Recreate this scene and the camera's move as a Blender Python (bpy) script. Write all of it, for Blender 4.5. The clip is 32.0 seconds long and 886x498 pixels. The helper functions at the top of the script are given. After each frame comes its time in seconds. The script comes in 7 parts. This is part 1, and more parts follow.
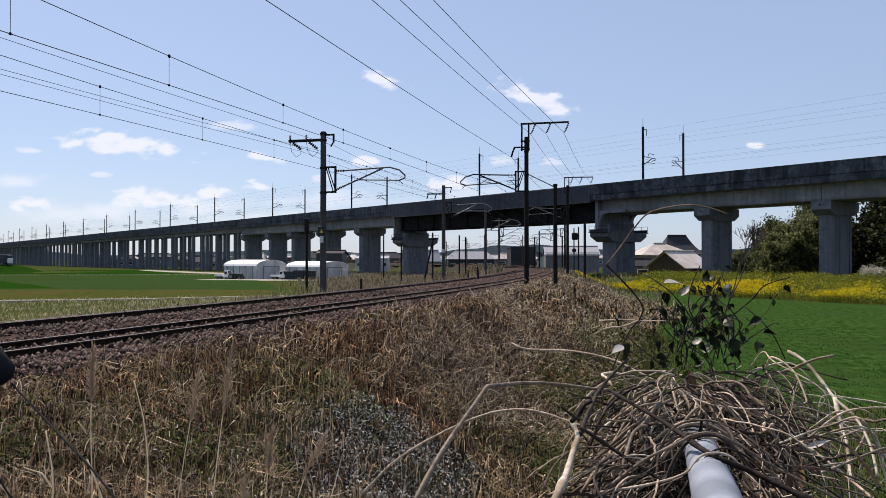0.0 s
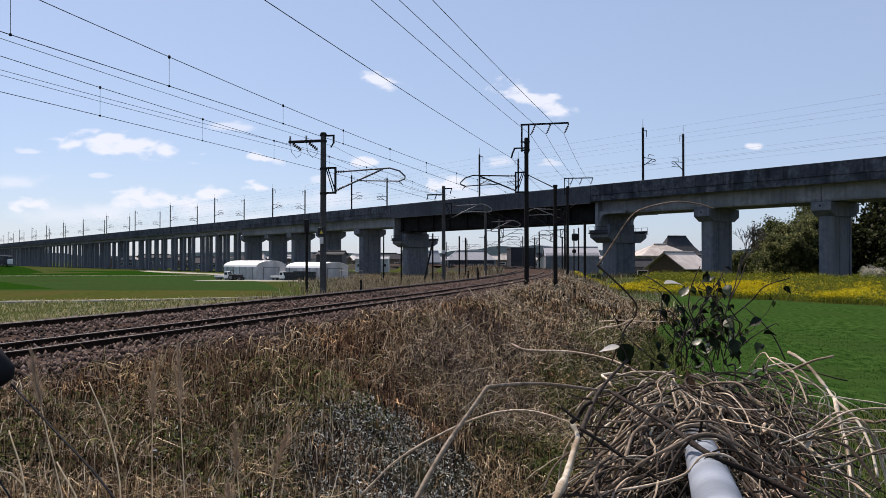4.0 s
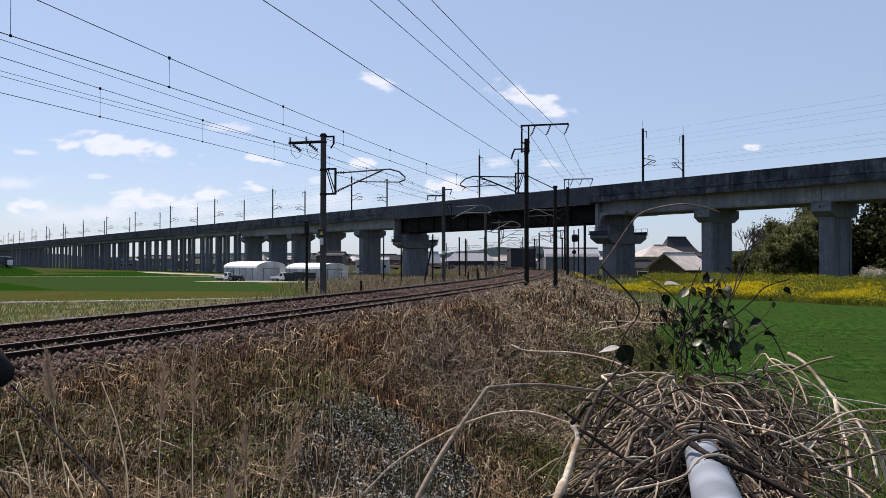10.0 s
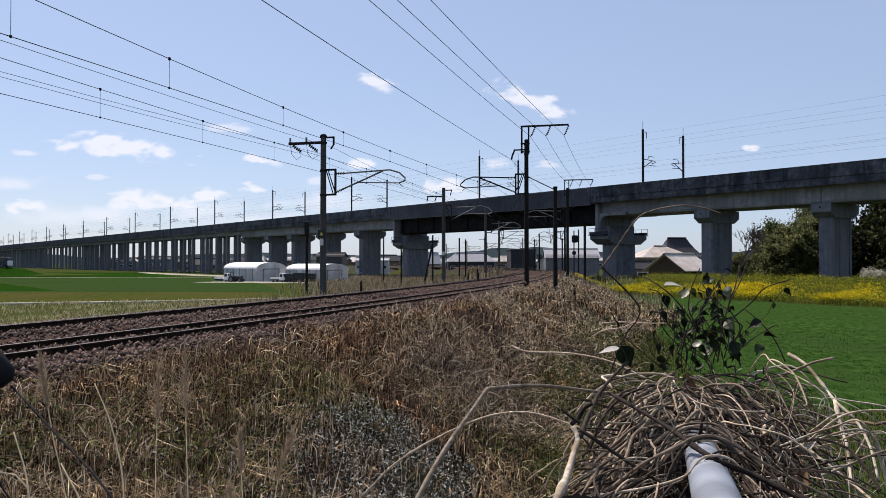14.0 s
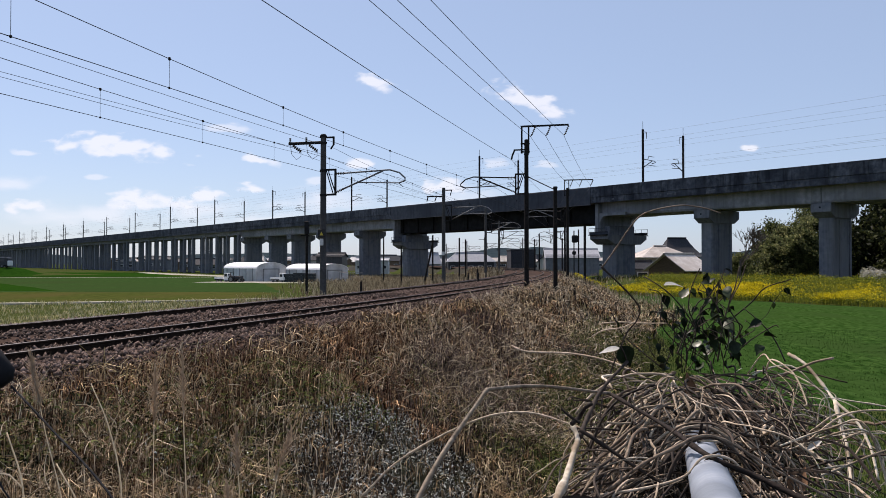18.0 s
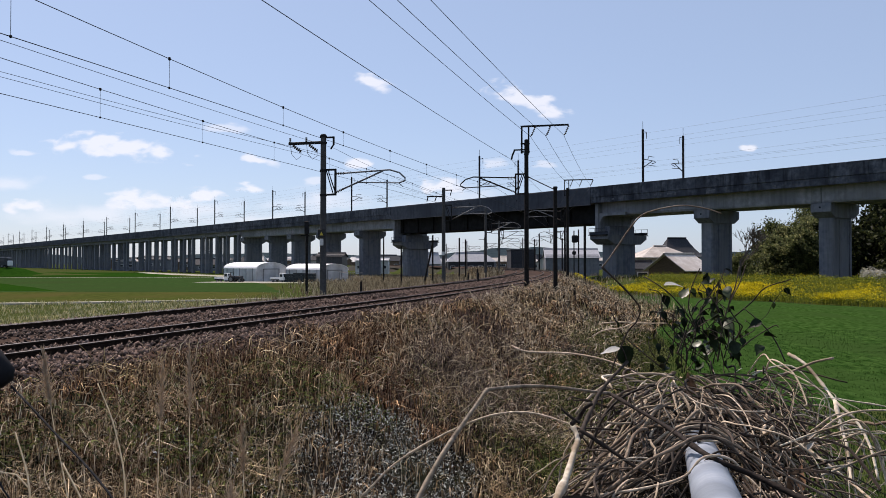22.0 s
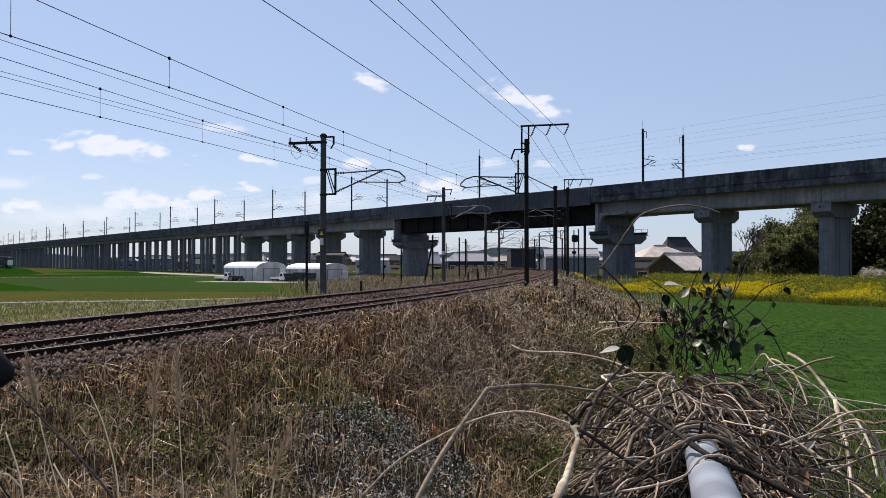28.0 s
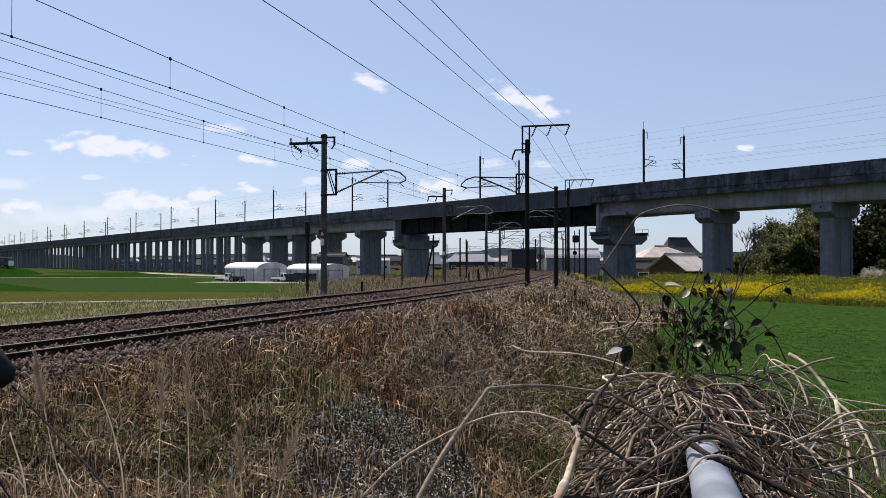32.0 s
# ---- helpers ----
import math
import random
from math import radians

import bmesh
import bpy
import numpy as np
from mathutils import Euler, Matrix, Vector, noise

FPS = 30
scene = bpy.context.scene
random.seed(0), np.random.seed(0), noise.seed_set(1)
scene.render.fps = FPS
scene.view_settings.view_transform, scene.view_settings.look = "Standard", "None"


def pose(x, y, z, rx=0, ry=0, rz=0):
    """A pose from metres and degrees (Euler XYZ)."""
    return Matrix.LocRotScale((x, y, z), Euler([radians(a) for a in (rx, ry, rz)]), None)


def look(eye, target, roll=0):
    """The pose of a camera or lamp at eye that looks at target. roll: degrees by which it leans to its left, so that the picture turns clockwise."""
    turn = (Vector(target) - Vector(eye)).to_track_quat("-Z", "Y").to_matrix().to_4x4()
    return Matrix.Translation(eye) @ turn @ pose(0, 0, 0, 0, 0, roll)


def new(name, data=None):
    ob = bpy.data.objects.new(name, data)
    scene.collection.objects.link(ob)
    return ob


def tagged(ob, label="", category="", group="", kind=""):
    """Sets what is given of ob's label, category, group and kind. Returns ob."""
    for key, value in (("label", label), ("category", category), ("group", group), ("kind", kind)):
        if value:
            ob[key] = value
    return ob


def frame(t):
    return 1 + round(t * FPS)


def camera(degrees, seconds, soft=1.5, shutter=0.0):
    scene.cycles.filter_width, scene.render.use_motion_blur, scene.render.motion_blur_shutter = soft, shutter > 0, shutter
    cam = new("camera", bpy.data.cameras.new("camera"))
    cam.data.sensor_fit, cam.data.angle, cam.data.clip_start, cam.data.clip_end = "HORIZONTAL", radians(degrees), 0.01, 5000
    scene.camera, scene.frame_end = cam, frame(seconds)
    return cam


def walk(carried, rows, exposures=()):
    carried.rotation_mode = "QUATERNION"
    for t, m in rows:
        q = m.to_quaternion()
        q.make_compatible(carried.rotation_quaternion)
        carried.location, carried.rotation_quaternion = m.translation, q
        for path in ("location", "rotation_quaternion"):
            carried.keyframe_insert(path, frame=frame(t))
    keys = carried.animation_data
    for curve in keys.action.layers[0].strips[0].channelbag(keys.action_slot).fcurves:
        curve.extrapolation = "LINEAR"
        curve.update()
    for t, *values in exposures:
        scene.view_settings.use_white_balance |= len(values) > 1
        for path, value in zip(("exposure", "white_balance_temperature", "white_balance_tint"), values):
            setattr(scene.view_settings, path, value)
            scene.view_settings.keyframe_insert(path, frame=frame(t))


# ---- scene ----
# ---------- camera ----------
SECONDS = 32.0
cam = camera(58.5, SECONDS, soft=0.75)
EYE = (0.0, 0.0, 4.0)


def aim(t, tilt, turn=0.0):
    return (t, pose(*EYE, 90 + tilt, 0, turn))


walk(cam, [
    aim(0.0, 0.757), aim(2.3, 0.757), aim(3.2, 0.810), aim(6.5, 0.826), aim(8.0, 0.876), aim(10.2, 0.888),
    aim(11.2, 0.941), aim(25.0, 0.941), aim(27.5, 0.929), aim(28.3, 0.900, 0.0), aim(29.3, 0.933, 0.053), aim(32.0, 0.941, 0.053),
], exposures=((0.0, 0.28, 6650, 17), (32.0, 0.28, 6650, 17)))

# ---------- daylight ----------
SUN_ELEV, SUN_AZ = 52.0, -36.0     # degrees; azimuth from straight ahead (+y) towards the right (+x)
world = bpy.data.worlds.new("sky")
scene.world = world
world.use_nodes = True
wn = world.node_tree.nodes
sky = wn.new("ShaderNodeTexSky")
sky.sky_type = "NISHITA"
sky.sun_disc = False
sky.sun_elevation = radians(SUN_ELEV)
sky.sun_rotation = radians(SUN_AZ)
sky.air_density, sky.dust_density, sky.ozone_density = 0.9, 0.6, 4.2
wn["Background"].inputs["Strength"].default_value = 0.095
haze = wn.new("ShaderNodeMix")        # thin even haze over the whole sky
haze.data_type = "RGBA"
haze.inputs[0].default_value = 0.5
haze.inputs[7].default_value = (4.45, 5.75, 7.6, 1.0)
world.node_tree.links.new(sky.outputs[0], haze.inputs[6])
world.node_tree.links.new(haze.outputs[2], wn["Background"].inputs[0])
sun_data = bpy.data.lights.new("sun", "SUN")
sun_data.energy, sun_data.angle, sun_data.color = 5.0, radians(0.53), (1.0, 0.90, 0.80)
sun = new("sun", sun_data)
_az, _el = radians(SUN_AZ), radians(SUN_ELEV)
sun.matrix_world = look((0, 0, 60), (-math.sin(_az) * math.cos(_el) * 50, -math.cos(_az) * math.cos(_el) * 50, 60 - math.sin(_el) * 50))


# ---------- materials ----------
def rgb(c):
    return (c[0], c[1], c[2], 1.0)


def material(name, c1, c2, size=0.5, rough=0.85, bump=0.25, metal=0.0, c3=None, big=6.0, island=0.0, obj=0.0,
             streak=0.0, stretch=(1, 1, 1), trans=0.0, spec=0.2, detail=6.0, bumpsize=None, coords="Object"):
    """Two-scale mottled surface: c1 to c2 by fine noise of that size in metres, c3 in large patches; island/obj: brightness
    spread from piece to piece; streak: dark vertical run-off stains; trans: thin-leaf translucency."""
    m = bpy.data.materials.new(name)
    m.use_nodes = True
    nt, n, l = m.node_tree, m.node_tree.nodes, m.node_tree.links
    bsdf = n["Principled BSDF"]
    bsdf.inputs["Roughness"].default_value = rough
    bsdf.inputs["Metallic"].default_value = metal
    bsdf.inputs["Specular IOR Level"].default_value = spec
    tc = n.new("ShaderNodeTexCoord")
    mp = n.new("ShaderNodeMapping")
    mp.inputs["Scale"].default_value = stretch
    source = n.new("ShaderNodeNewGeometry").outputs["Position"] if coords == "World" else tc.outputs[coords]
    l.new(source, mp.inputs[0])
    fine = n.new("ShaderNodeTexNoise")
    fine.inputs["Scale"].default_value = 1.0 / size
    fine.inputs["Detail"].default_value = detail
    l.new(mp.outputs[0], fine.inputs["Vector"])
    ramp = n.new("ShaderNodeValToRGB")
    ramp.color_ramp.elements[0].position, ramp.color_ramp.elements[1].position = 0.34, 0.66
    ramp.color_ramp.elements[0].color, ramp.color_ramp.elements[1].color = rgb(c1), rgb(c2)
    l.new(fine.outputs["Fac"], ramp.inputs[0])
    col = ramp.outputs[0]
    if c3 is not None:
        large = n.new("ShaderNodeTexNoise")
        large.inputs["Scale"].default_value = 1.0 / big
        large.inputs["Detail"].default_value = 4.0
        l.new(mp.outputs[0], large.inputs["Vector"])
        lr = n.new("ShaderNodeValToRGB")
        lr.color_ramp.elements[0].position, lr.color_ramp.elements[1].position = 0.42, 0.62
        l.new(large.outputs["Fac"], lr.inputs[0])
        mx = n.new("ShaderNodeMix")
        mx.data_type = "RGBA"
        l.new(lr.outputs[0], mx.inputs[0])
        l.new(col, mx.inputs[6])
        mx.inputs[7].default_value = rgb(c3)
        col = mx.outputs[2]
    if streak:
        sm = n.new("ShaderNodeMapping")
        sm.inputs["Scale"].default_value = (1.6, 1.6, 0.13)
        l.new(source, sm.inputs[0])
        sn = n.new("ShaderNodeTexNoise")
        sn.inputs["Scale"].default_value = 1.1
        sn.inputs["Detail"].default_value = 5.0
        l.new(sm.outputs[0], sn.inputs["Vector"])
        sr = n.new("ShaderNodeMapRange")
        sr.inputs[1].default_value, sr.inputs[2].default_value = 0.45, 0.72
        sr.inputs[3].default_value, sr.inputs[4].default_value = 1.0, 1.0 - streak
        l.new(sn.outputs["Fac"], sr.inputs[0])
        sx = n.new("ShaderNodeMix")
        sx.data_type, sx.blend_type = "RGBA", "MULTIPLY"
        sx.inputs[0].default_value = 1.0
        l.new(col, sx.inputs[6])
        l.new(sr.outputs[0], sx.inputs[7])
        col = sx.outputs[2]
    if island or obj:
        src = n.new("ShaderNodeNewGeometry").outputs["Random Per Island"] if island else n.new("ShaderNodeObjectInfo").outputs["Random"]
        k = island or obj
        mr = n.new("ShaderNodeMapRange")
        mr.inputs[3].default_value, mr.inputs[4].default_value = 1.0 - k, 1.0 + k
        l.new(src, mr.inputs[0])
        ix = n.new("ShaderNodeMix")
        ix.data_type, ix.blend_type = "RGBA", "MULTIPLY"
        ix.inputs[0].default_value = 1.0
        l.new(col, ix.inputs[6])
        l.new(mr.outputs[0], ix.inputs[7])
        col = ix.outputs[2]
    l.new(col, bsdf.inputs["Base Color"])
    if bump:
        bn = n.new("ShaderNodeTexNoise")
        bn.inputs["Scale"].default_value = 1.0 / (bumpsize or size * 0.4)
        bn.inputs["Detail"].default_value = 5.0
        l.new(mp.outputs[0], bn.inputs["Vector"])
        bp = n.new("ShaderNodeBump")
        bp.inputs["Strength"].default_value = bump
        bp.inputs["Distance"].default_value = (bumpsize or size * 0.4) * 0.5
        l.new(bn.outputs["Fac"], bp.inputs["Height"])
        l.new(bp.outputs[0], bsdf.inputs["Normal"])
    if trans:
        tr = n.new("ShaderNodeBsdfTranslucent")
        l.new(col, tr.inputs[0])
        ms = n.new("ShaderNodeMixShader")
        ms.inputs[0].default_value = trans
        l.new(bsdf.outputs[0], ms.inputs[1])
        l.new(tr.outputs[0], ms.inputs[2])
        l.new(ms.outputs[0], n["Material Output"].inputs[0])
    return m


# soil kept extra dark to paint in the shade under the grass
M_SOIL = material("soil", (0.012, 0.009, 0.006), (0.032, 0.024, 0.016), 0.35, 0.95, 0.6, c3=(0.024, 0.026, 0.010), big=5.0, spec=0.1)
M_FIELD = material("meadow", (0.030, 0.044, 0.012), (0.050, 0.066, 0.018), 1.2, 0.95, 0.5, c3=(0.046, 0.056, 0.018), big=22.0, spec=0.0)
M_PLOT_DARK = material("young_barley", (0.010, 0.036, 0.004), (0.017, 0.050, 0.006), 0.8, 0.95, 0.5, c3=(0.013, 0.042, 0.005), big=14.0, spec=0.0)
M_BARLEYROWS = material("barley_rows", (0.010, 0.032, 0.005), (0.040, 0.082, 0.019), 0.22, 0.95, 0.6, c3=(0.026, 0.054, 0.013), big=4.0, spec=0.0, stretch=(1.0, 0.3, 1), bumpsize=0.12)
M_PLOT_MID = material("barley_mid", (0.020, 0.045, 0.012), (0.034, 0.064, 0.018), 1.0, 0.95, 0.5, c3=(0.028, 0.050, 0.015), big=18.0, spec=0.0)
M_PLOT_OLIVE = material("fallow_grass", (0.034, 0.046, 0.011), (0.062, 0.072, 0.018), 0.9, 0.95, 0.5, c3=(0.062, 0.060, 0.019), big=9.0, spec=0.0)
# Viaduct greys lean blue: the sky-lit shade is put into their colour.
M_CONCRETE = material("viaduct_concrete", (0.195, 0.205, 0.228), (0.275, 0.285, 0.308), 0.6, 0.9, 0.25, c3=(0.165, 0.174, 0.195), big=5.0, streak=0.32, coords="World")
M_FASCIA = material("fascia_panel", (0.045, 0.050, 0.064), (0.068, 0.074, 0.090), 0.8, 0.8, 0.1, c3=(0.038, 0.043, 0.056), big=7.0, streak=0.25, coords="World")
M_REPAIR = material("repair_mortar", (0.095, 0.10, 0.115), (0.155, 0.16, 0.175), 0.2, 0.9, 0.2, c3=(0.07, 0.075, 0.09), big=0.6, obj=0.25)
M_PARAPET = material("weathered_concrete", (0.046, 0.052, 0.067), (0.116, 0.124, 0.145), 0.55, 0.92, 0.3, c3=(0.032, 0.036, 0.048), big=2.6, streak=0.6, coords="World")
M_PIER = material("pier_concrete", (0.106, 0.117, 0.142), (0.166, 0.178, 0.204), 0.7, 0.9, 0.2, c3=(0.152, 0.158, 0.170), big=3.0, streak=0.34, coords="World")
M_KERB = material("kerb_concrete", (0.24, 0.22, 0.17), (0.40, 0.37, 0.30), 0.3, 0.9, 0.3, c3=(0.16, 0.16, 0.09), big=2.0)
M_STEELGIRDER = material("girder_paint", (0.008, 0.008, 0.009), (0.016, 0.016, 0.018), 0.9, 0.75, 0.15, streak=0.2, spec=0.08)
M_POLE = material("pole_concrete", (0.055, 0.055, 0.056), (0.095, 0.093, 0.09), 0.12, 0.9, 0.2, c3=(0.05, 0.048, 0.047), big=1.2, spec=0.1)
M_DARKPOLE = material("dark_pole", (0.010, 0.009, 0.009), (0.024, 0.021, 0.019), 0.12, 0.85, 0.2, spec=0.08)
M_STEEL = material("galvanised_steel", (0.13, 0.135, 0.14), (0.21, 0.215, 0.22), 0.15, 0.6, 0.1, metal=0.4)
M_DARKSTEEL = material("dark_steel", (0.010, 0.010, 0.011), (0.022, 0.022, 0.023), 0.2, 0.7, 0.1, spec=0.1)
M_WIRE = material("wire", (0.02, 0.02, 0.022), (0.04, 0.04, 0.042), 0.3, 0.6, 0.0, metal=0.4)
M_INSUL = material("insulator", (0.06, 0.045, 0.035), (0.10, 0.08, 0.065), 0.05, 0.35, 0.0)
M_RAIL = material("rail_rust", (0.012, 0.008, 0.006), (0.028, 0.018, 0.013), 0.08, 0.9, 0.2, spec=0.08)
M_RAILTOP = material("rail_head", (0.07, 0.06, 0.055), (0.13, 0.115, 0.105), 0.2, 0.6, 0.02, metal=0.3)
M_SLEEPER = material("sleeper_concrete", (0.085, 0.065, 0.052), (0.13, 0.10, 0.08), 0.15, 0.95, 0.3)
# bed darker than the loose stones: paints in the shade between them
M_BALLAST = material("ballast", (0.014, 0.009, 0.007), (0.062, 0.042, 0.033), 0.07, 0.95, 1.0, c3=(0.0576, 0.0336, 0.024), big=2.5, spec=0.05)
M_STONE = material("ballast_stone", (0.054, 0.037, 0.030), (0.155, 0.115, 0.097), 0.05, 0.95, 0.4, island=0.85, spec=0.05)


# ---------- mesh helpers ----------
class Build:
    """Vertices and faces gathered for one mesh."""

    def __init__(self):
        self.v, self.f = [], []

    def add(self, verts, faces, m=None):
        k = len(self.v)
        self.v.extend([tuple(m @ Vector(p)) for p in verts] if m is not None else [tuple(p) for p in verts])
        self.f.extend([tuple(i + k for i in f) for f in faces])
        return self

    def box(self, size, at=(0, 0, 0), rot=(0, 0, 0), bev=0.0, m=None):
        """A box centred at `at`, chamfered by bev."""
        hx, hy, hz = (s / 2 for s in size)
        t = pose(*at, *rot)
        if m is not None:
            t = m @ t
        if not bev:
            v = [(x, y, z) for x in (-hx, hx) for y in (-hy, hy) for z in (-hz, hz)]
            return self.add(v, [(0, 1, 3, 2), (4, 6, 7, 5), (0, 4, 5, 1), (2, 3, 7, 6), (0, 2, 6, 4), (1, 5, 7, 3)], t)
        b = min(bev, hx * 0.9, hy * 0.9, hz * 0.9)
        v, idx = [], {}
        for x in (-1, 1):
            for y in (-1, 1):
                for z in (-1, 1):
                    for a in range(3):
                        idx[(x, y, z, a)] = len(v)
                        q = [x * (hx - b), y * (hy - b), z * (hz - b)]
                        q[a] = (x * hx, y * hy, z * hz)[a]
                        v.append(q)
        f = []
        for s in (-1, 1):
            o = [(-1, -1), (1, -1), (1, 1), (-1, 1)][::s]
            f.append([idx[(s, p, q, 0)] for p, q in o])
            f.append([idx[(q, s, p, 1)] for p, q in o])
            f.append([idx[(p, q, s, 2)] for p, q in o])
        for p in (-1, 1):
            for q in (-1, 1):
                f.append([idx[(-1, p, q, 1)], idx[(1, p, q, 1)], idx[(1, p, q, 2)], idx[(-1, p, q, 2)]][::p * q])
                f.append([idx[(p, -1, q, 2)], idx[(p, 1, q, 2)], idx[(p, 1, q, 0)], idx[(p, -1, q, 0)]][::p * q])
                f.append([idx[(p, q, -1, 0)], idx[(p, q, 1, 0)], idx[(p, q, 1, 1)], idx[(p, q, -1, 1)]][::p * q])
                for r in (-1, 1):
                    f.append([idx[(p, q, r, a)] for a in (0, 1, 2)][::p * q * r])
        return self.add(v, f, t)

    def tube(self, pts, rad, n=6, caps=True, m=None):
        """A tube through points; rad one radius or one for each point."""
        pts = [Vector(p) for p in pts]
        rads = [rad] * len(pts) if isinstance(rad, (int, float)) else list(rad)
        v, f = [], []
        d = (pts[1] - pts[0]).normalized()
        side = d.orthogonal().normalized()
        for i, p in enumerate(pts):
            a = pts[max(i - 1, 0)]
            b = pts[min(i + 1, len(pts) - 1)]
            d = (b - a).normalized() if (b - a).length > 1e-9 else d
            side = (side - d * side.dot(d))
            side = side.normalized() if side.length > 1e-6 else d.orthogonal().normalized()
            up = d.cross(side)
            for k in range(n):
                t = 2 * math.pi * k / n
                v.append(p + (side * math.cos(t) + up * math.sin(t)) * rads[i])
        for i in range(len(pts) - 1):
            for k in range(n):
                k2 = (k + 1) % n
                f.append((i * n + k, i * n + k2, (i + 1) * n + k2, (i + 1) * n + k))
        if caps:
            f.append(tuple(range(n))[::-1])
            f.append(tuple((len(pts) - 1) * n + k for k in range(n)))
        return self.add(v, f, m)

    def lathe(self, prof, n=12, m=None):
        """Rings (radius, height) turned about z, closed at both ends."""
        v, f = [], []
        for r, z in prof:
            for k in range(n):
                t = 2 * math.pi * k / n
                v.append((r * math.cos(t), r * math.sin(t), z))
        for i in range(len(prof) - 1):
            for k in range(n):
                k2 = (k + 1) % n
                f.append((i * n + k, i * n + k2, (i + 1) * n + k2, (i + 1) * n + k))
        f.append(tuple(range(n))[::-1])
        f.append(tuple((len(prof) - 1) * n + k for k in range(n)))
        return self.add(v, f, m)

    def sweep(self, prof, stations, caps=True):
        """A closed profile (a, b) carried along stations: functions of (a, b) giving a place."""
        k, v, f = len(prof), [], []
        for st in stations:
            v.extend(st(a, b) for a, b in prof)
        for i in range(len(stations) - 1):
            for j in range(k):
                j2 = (j + 1) % k
                f.append((i * k + j, i * k + j2, (i + 1) * k + j2, (i + 1) * k + j))
        if caps:
            f.append(tuple(range(k))[::-1])
            f.append(tuple((len(stations) - 1) * k + j for j in range(k)))
        return self.add(v, f)

    def mesh(self, name, mat, smooth=False, fix=False):
        me = bpy.data.meshes.new(name)
        me.from_pydata(self.v, [], self.f)
        if fix:
            bm = bmesh.new()
            bm.from_mesh(me)
            bmesh.ops.recalc_face_normals(bm, faces=bm.faces)
            bm.to_mesh(me)
            bm.free()
        for q in (mat if isinstance(mat, (list, tuple)) else [mat]):
            me.materials.append(q)
        if smooth:
            me.polygons.foreach_set("use_smooth", [True] * len(me.polygons))
        me.update()
        return me


def part(name, build, mat, parent, label="", smooth=False, m=None, fix=True):
    """Links a Build (or a ready mesh) as one mesh object under a thing or a part."""
    me = build if isinstance(build, bpy.types.Mesh) else build.mesh(name, mat, smooth, fix)
    ob = new(name, me)
    ob.parent = parent
    if m is not None:
        ob.matrix_basis = m
    return tagged(ob, label)


def thing(name, label, category, m=None, group="", kind=""):
    """An Empty at a thing's base that carries its parts."""
    ob = new(name)
    ob.empty_display_size = 0.2
    if m is not None:
        ob.matrix_basis = m
    return tagged(ob, label, category, group, kind)


def setting(name, build, mat, label, smooth=False, kind="structure", category="", fix=False):
    return tagged(new(name, build.mesh(name, mat, smooth, fix)), label, category or name.replace("_", " "), kind=kind)


def arrays(name, verts, loops, counts, mats, smooth=False):
    """A mesh from numpy arrays: vertices (n, 3), loop vertex indices, and corners of each face."""
    me = bpy.data.meshes.new(name)
    me.vertices.add(len(verts))
    me.vertices.foreach_set("co", np.ascontiguousarray(verts, dtype=np.float32).ravel())
    me.loops.add(len(loops))
    me.loops.foreach_set("vertex_index", np.ascontiguousarray(loops, dtype=np.int32))
    me.polygons.add(len(counts))
    starts = np.concatenate(([0], np.cumsum(counts)[:-1])).astype(np.int32)
    me.polygons.foreach_set("loop_start", starts)
    for q in mats:
        me.materials.append(q)
    me.update(calc_edges=True)
    return me


def curve_through(pts, n=6):
    """A smooth line through control points."""
    P = [Vector(p) for p in pts]
    P = [P[0] * 2 - P[1]] + P + [P[-1] * 2 - P[-2]]
    out = []
    for i in range(1, len(P) - 2):
        a, b, c, d = P[i - 1:i + 3]
        for k in range(n):
            t = k / n
            out.append(0.5 * ((2 * b) + (c - a) * t + (2 * a - 5 * b + 4 * c - d) * t * t + (3 * b - a - 3 * c + d) * t ** 3))
    out.append(P[-2])
    return out


rng = np.random.default_rng(7)

# ---------- plan: the railway's curve ----------
R_CURVE, HEAD0 = 474.0, 0.3023
X0, Y0 = -8.02, 25.0
RAIL_Z = 2.55
CEN = (X0 - R_CURVE * math.cos(HEAD0), Y0 + R_CURVE * math.sin(HEAD0))
GAUGE, SPACING = 1.067, 3.8
O_FAR, O_NEAR = GAUGE / 2, GAUGE / 2 + SPACING     # centre lines, counted from the far track's outer rail


def track(s, o=0.0, z=0.0):
    """The place s metres along the line and o metres to its right."""
    th = HEAD0 - s / R_CURVE
    return Vector((X0 + R_CURVE * (math.cos(th) - math.cos(HEAD0)) + o * math.cos(th),
                   Y0 + R_CURVE * (math.sin(HEAD0) - math.sin(th)) - o * math.sin(th), z))


def heading(s):
    return HEAD0 - s / R_CURVE


def offset_of(x, y):
    return np.hypot(x - CEN[0], y - CEN[1]) - R_CURVE


def smooth01(t):
    t = np.clip(t, 0, 1)
    return t * t * (3 - 2 * t)


def wobble(x, y):
    return (np.sin(x * 0.9 + 1.3) * np.cos(y * 0.7) * 0.07 + np.sin(x * 0.31 - y * 0.43) * 0.10 + np.sin(x * 2.3 + y * 1.7) * 0.025)


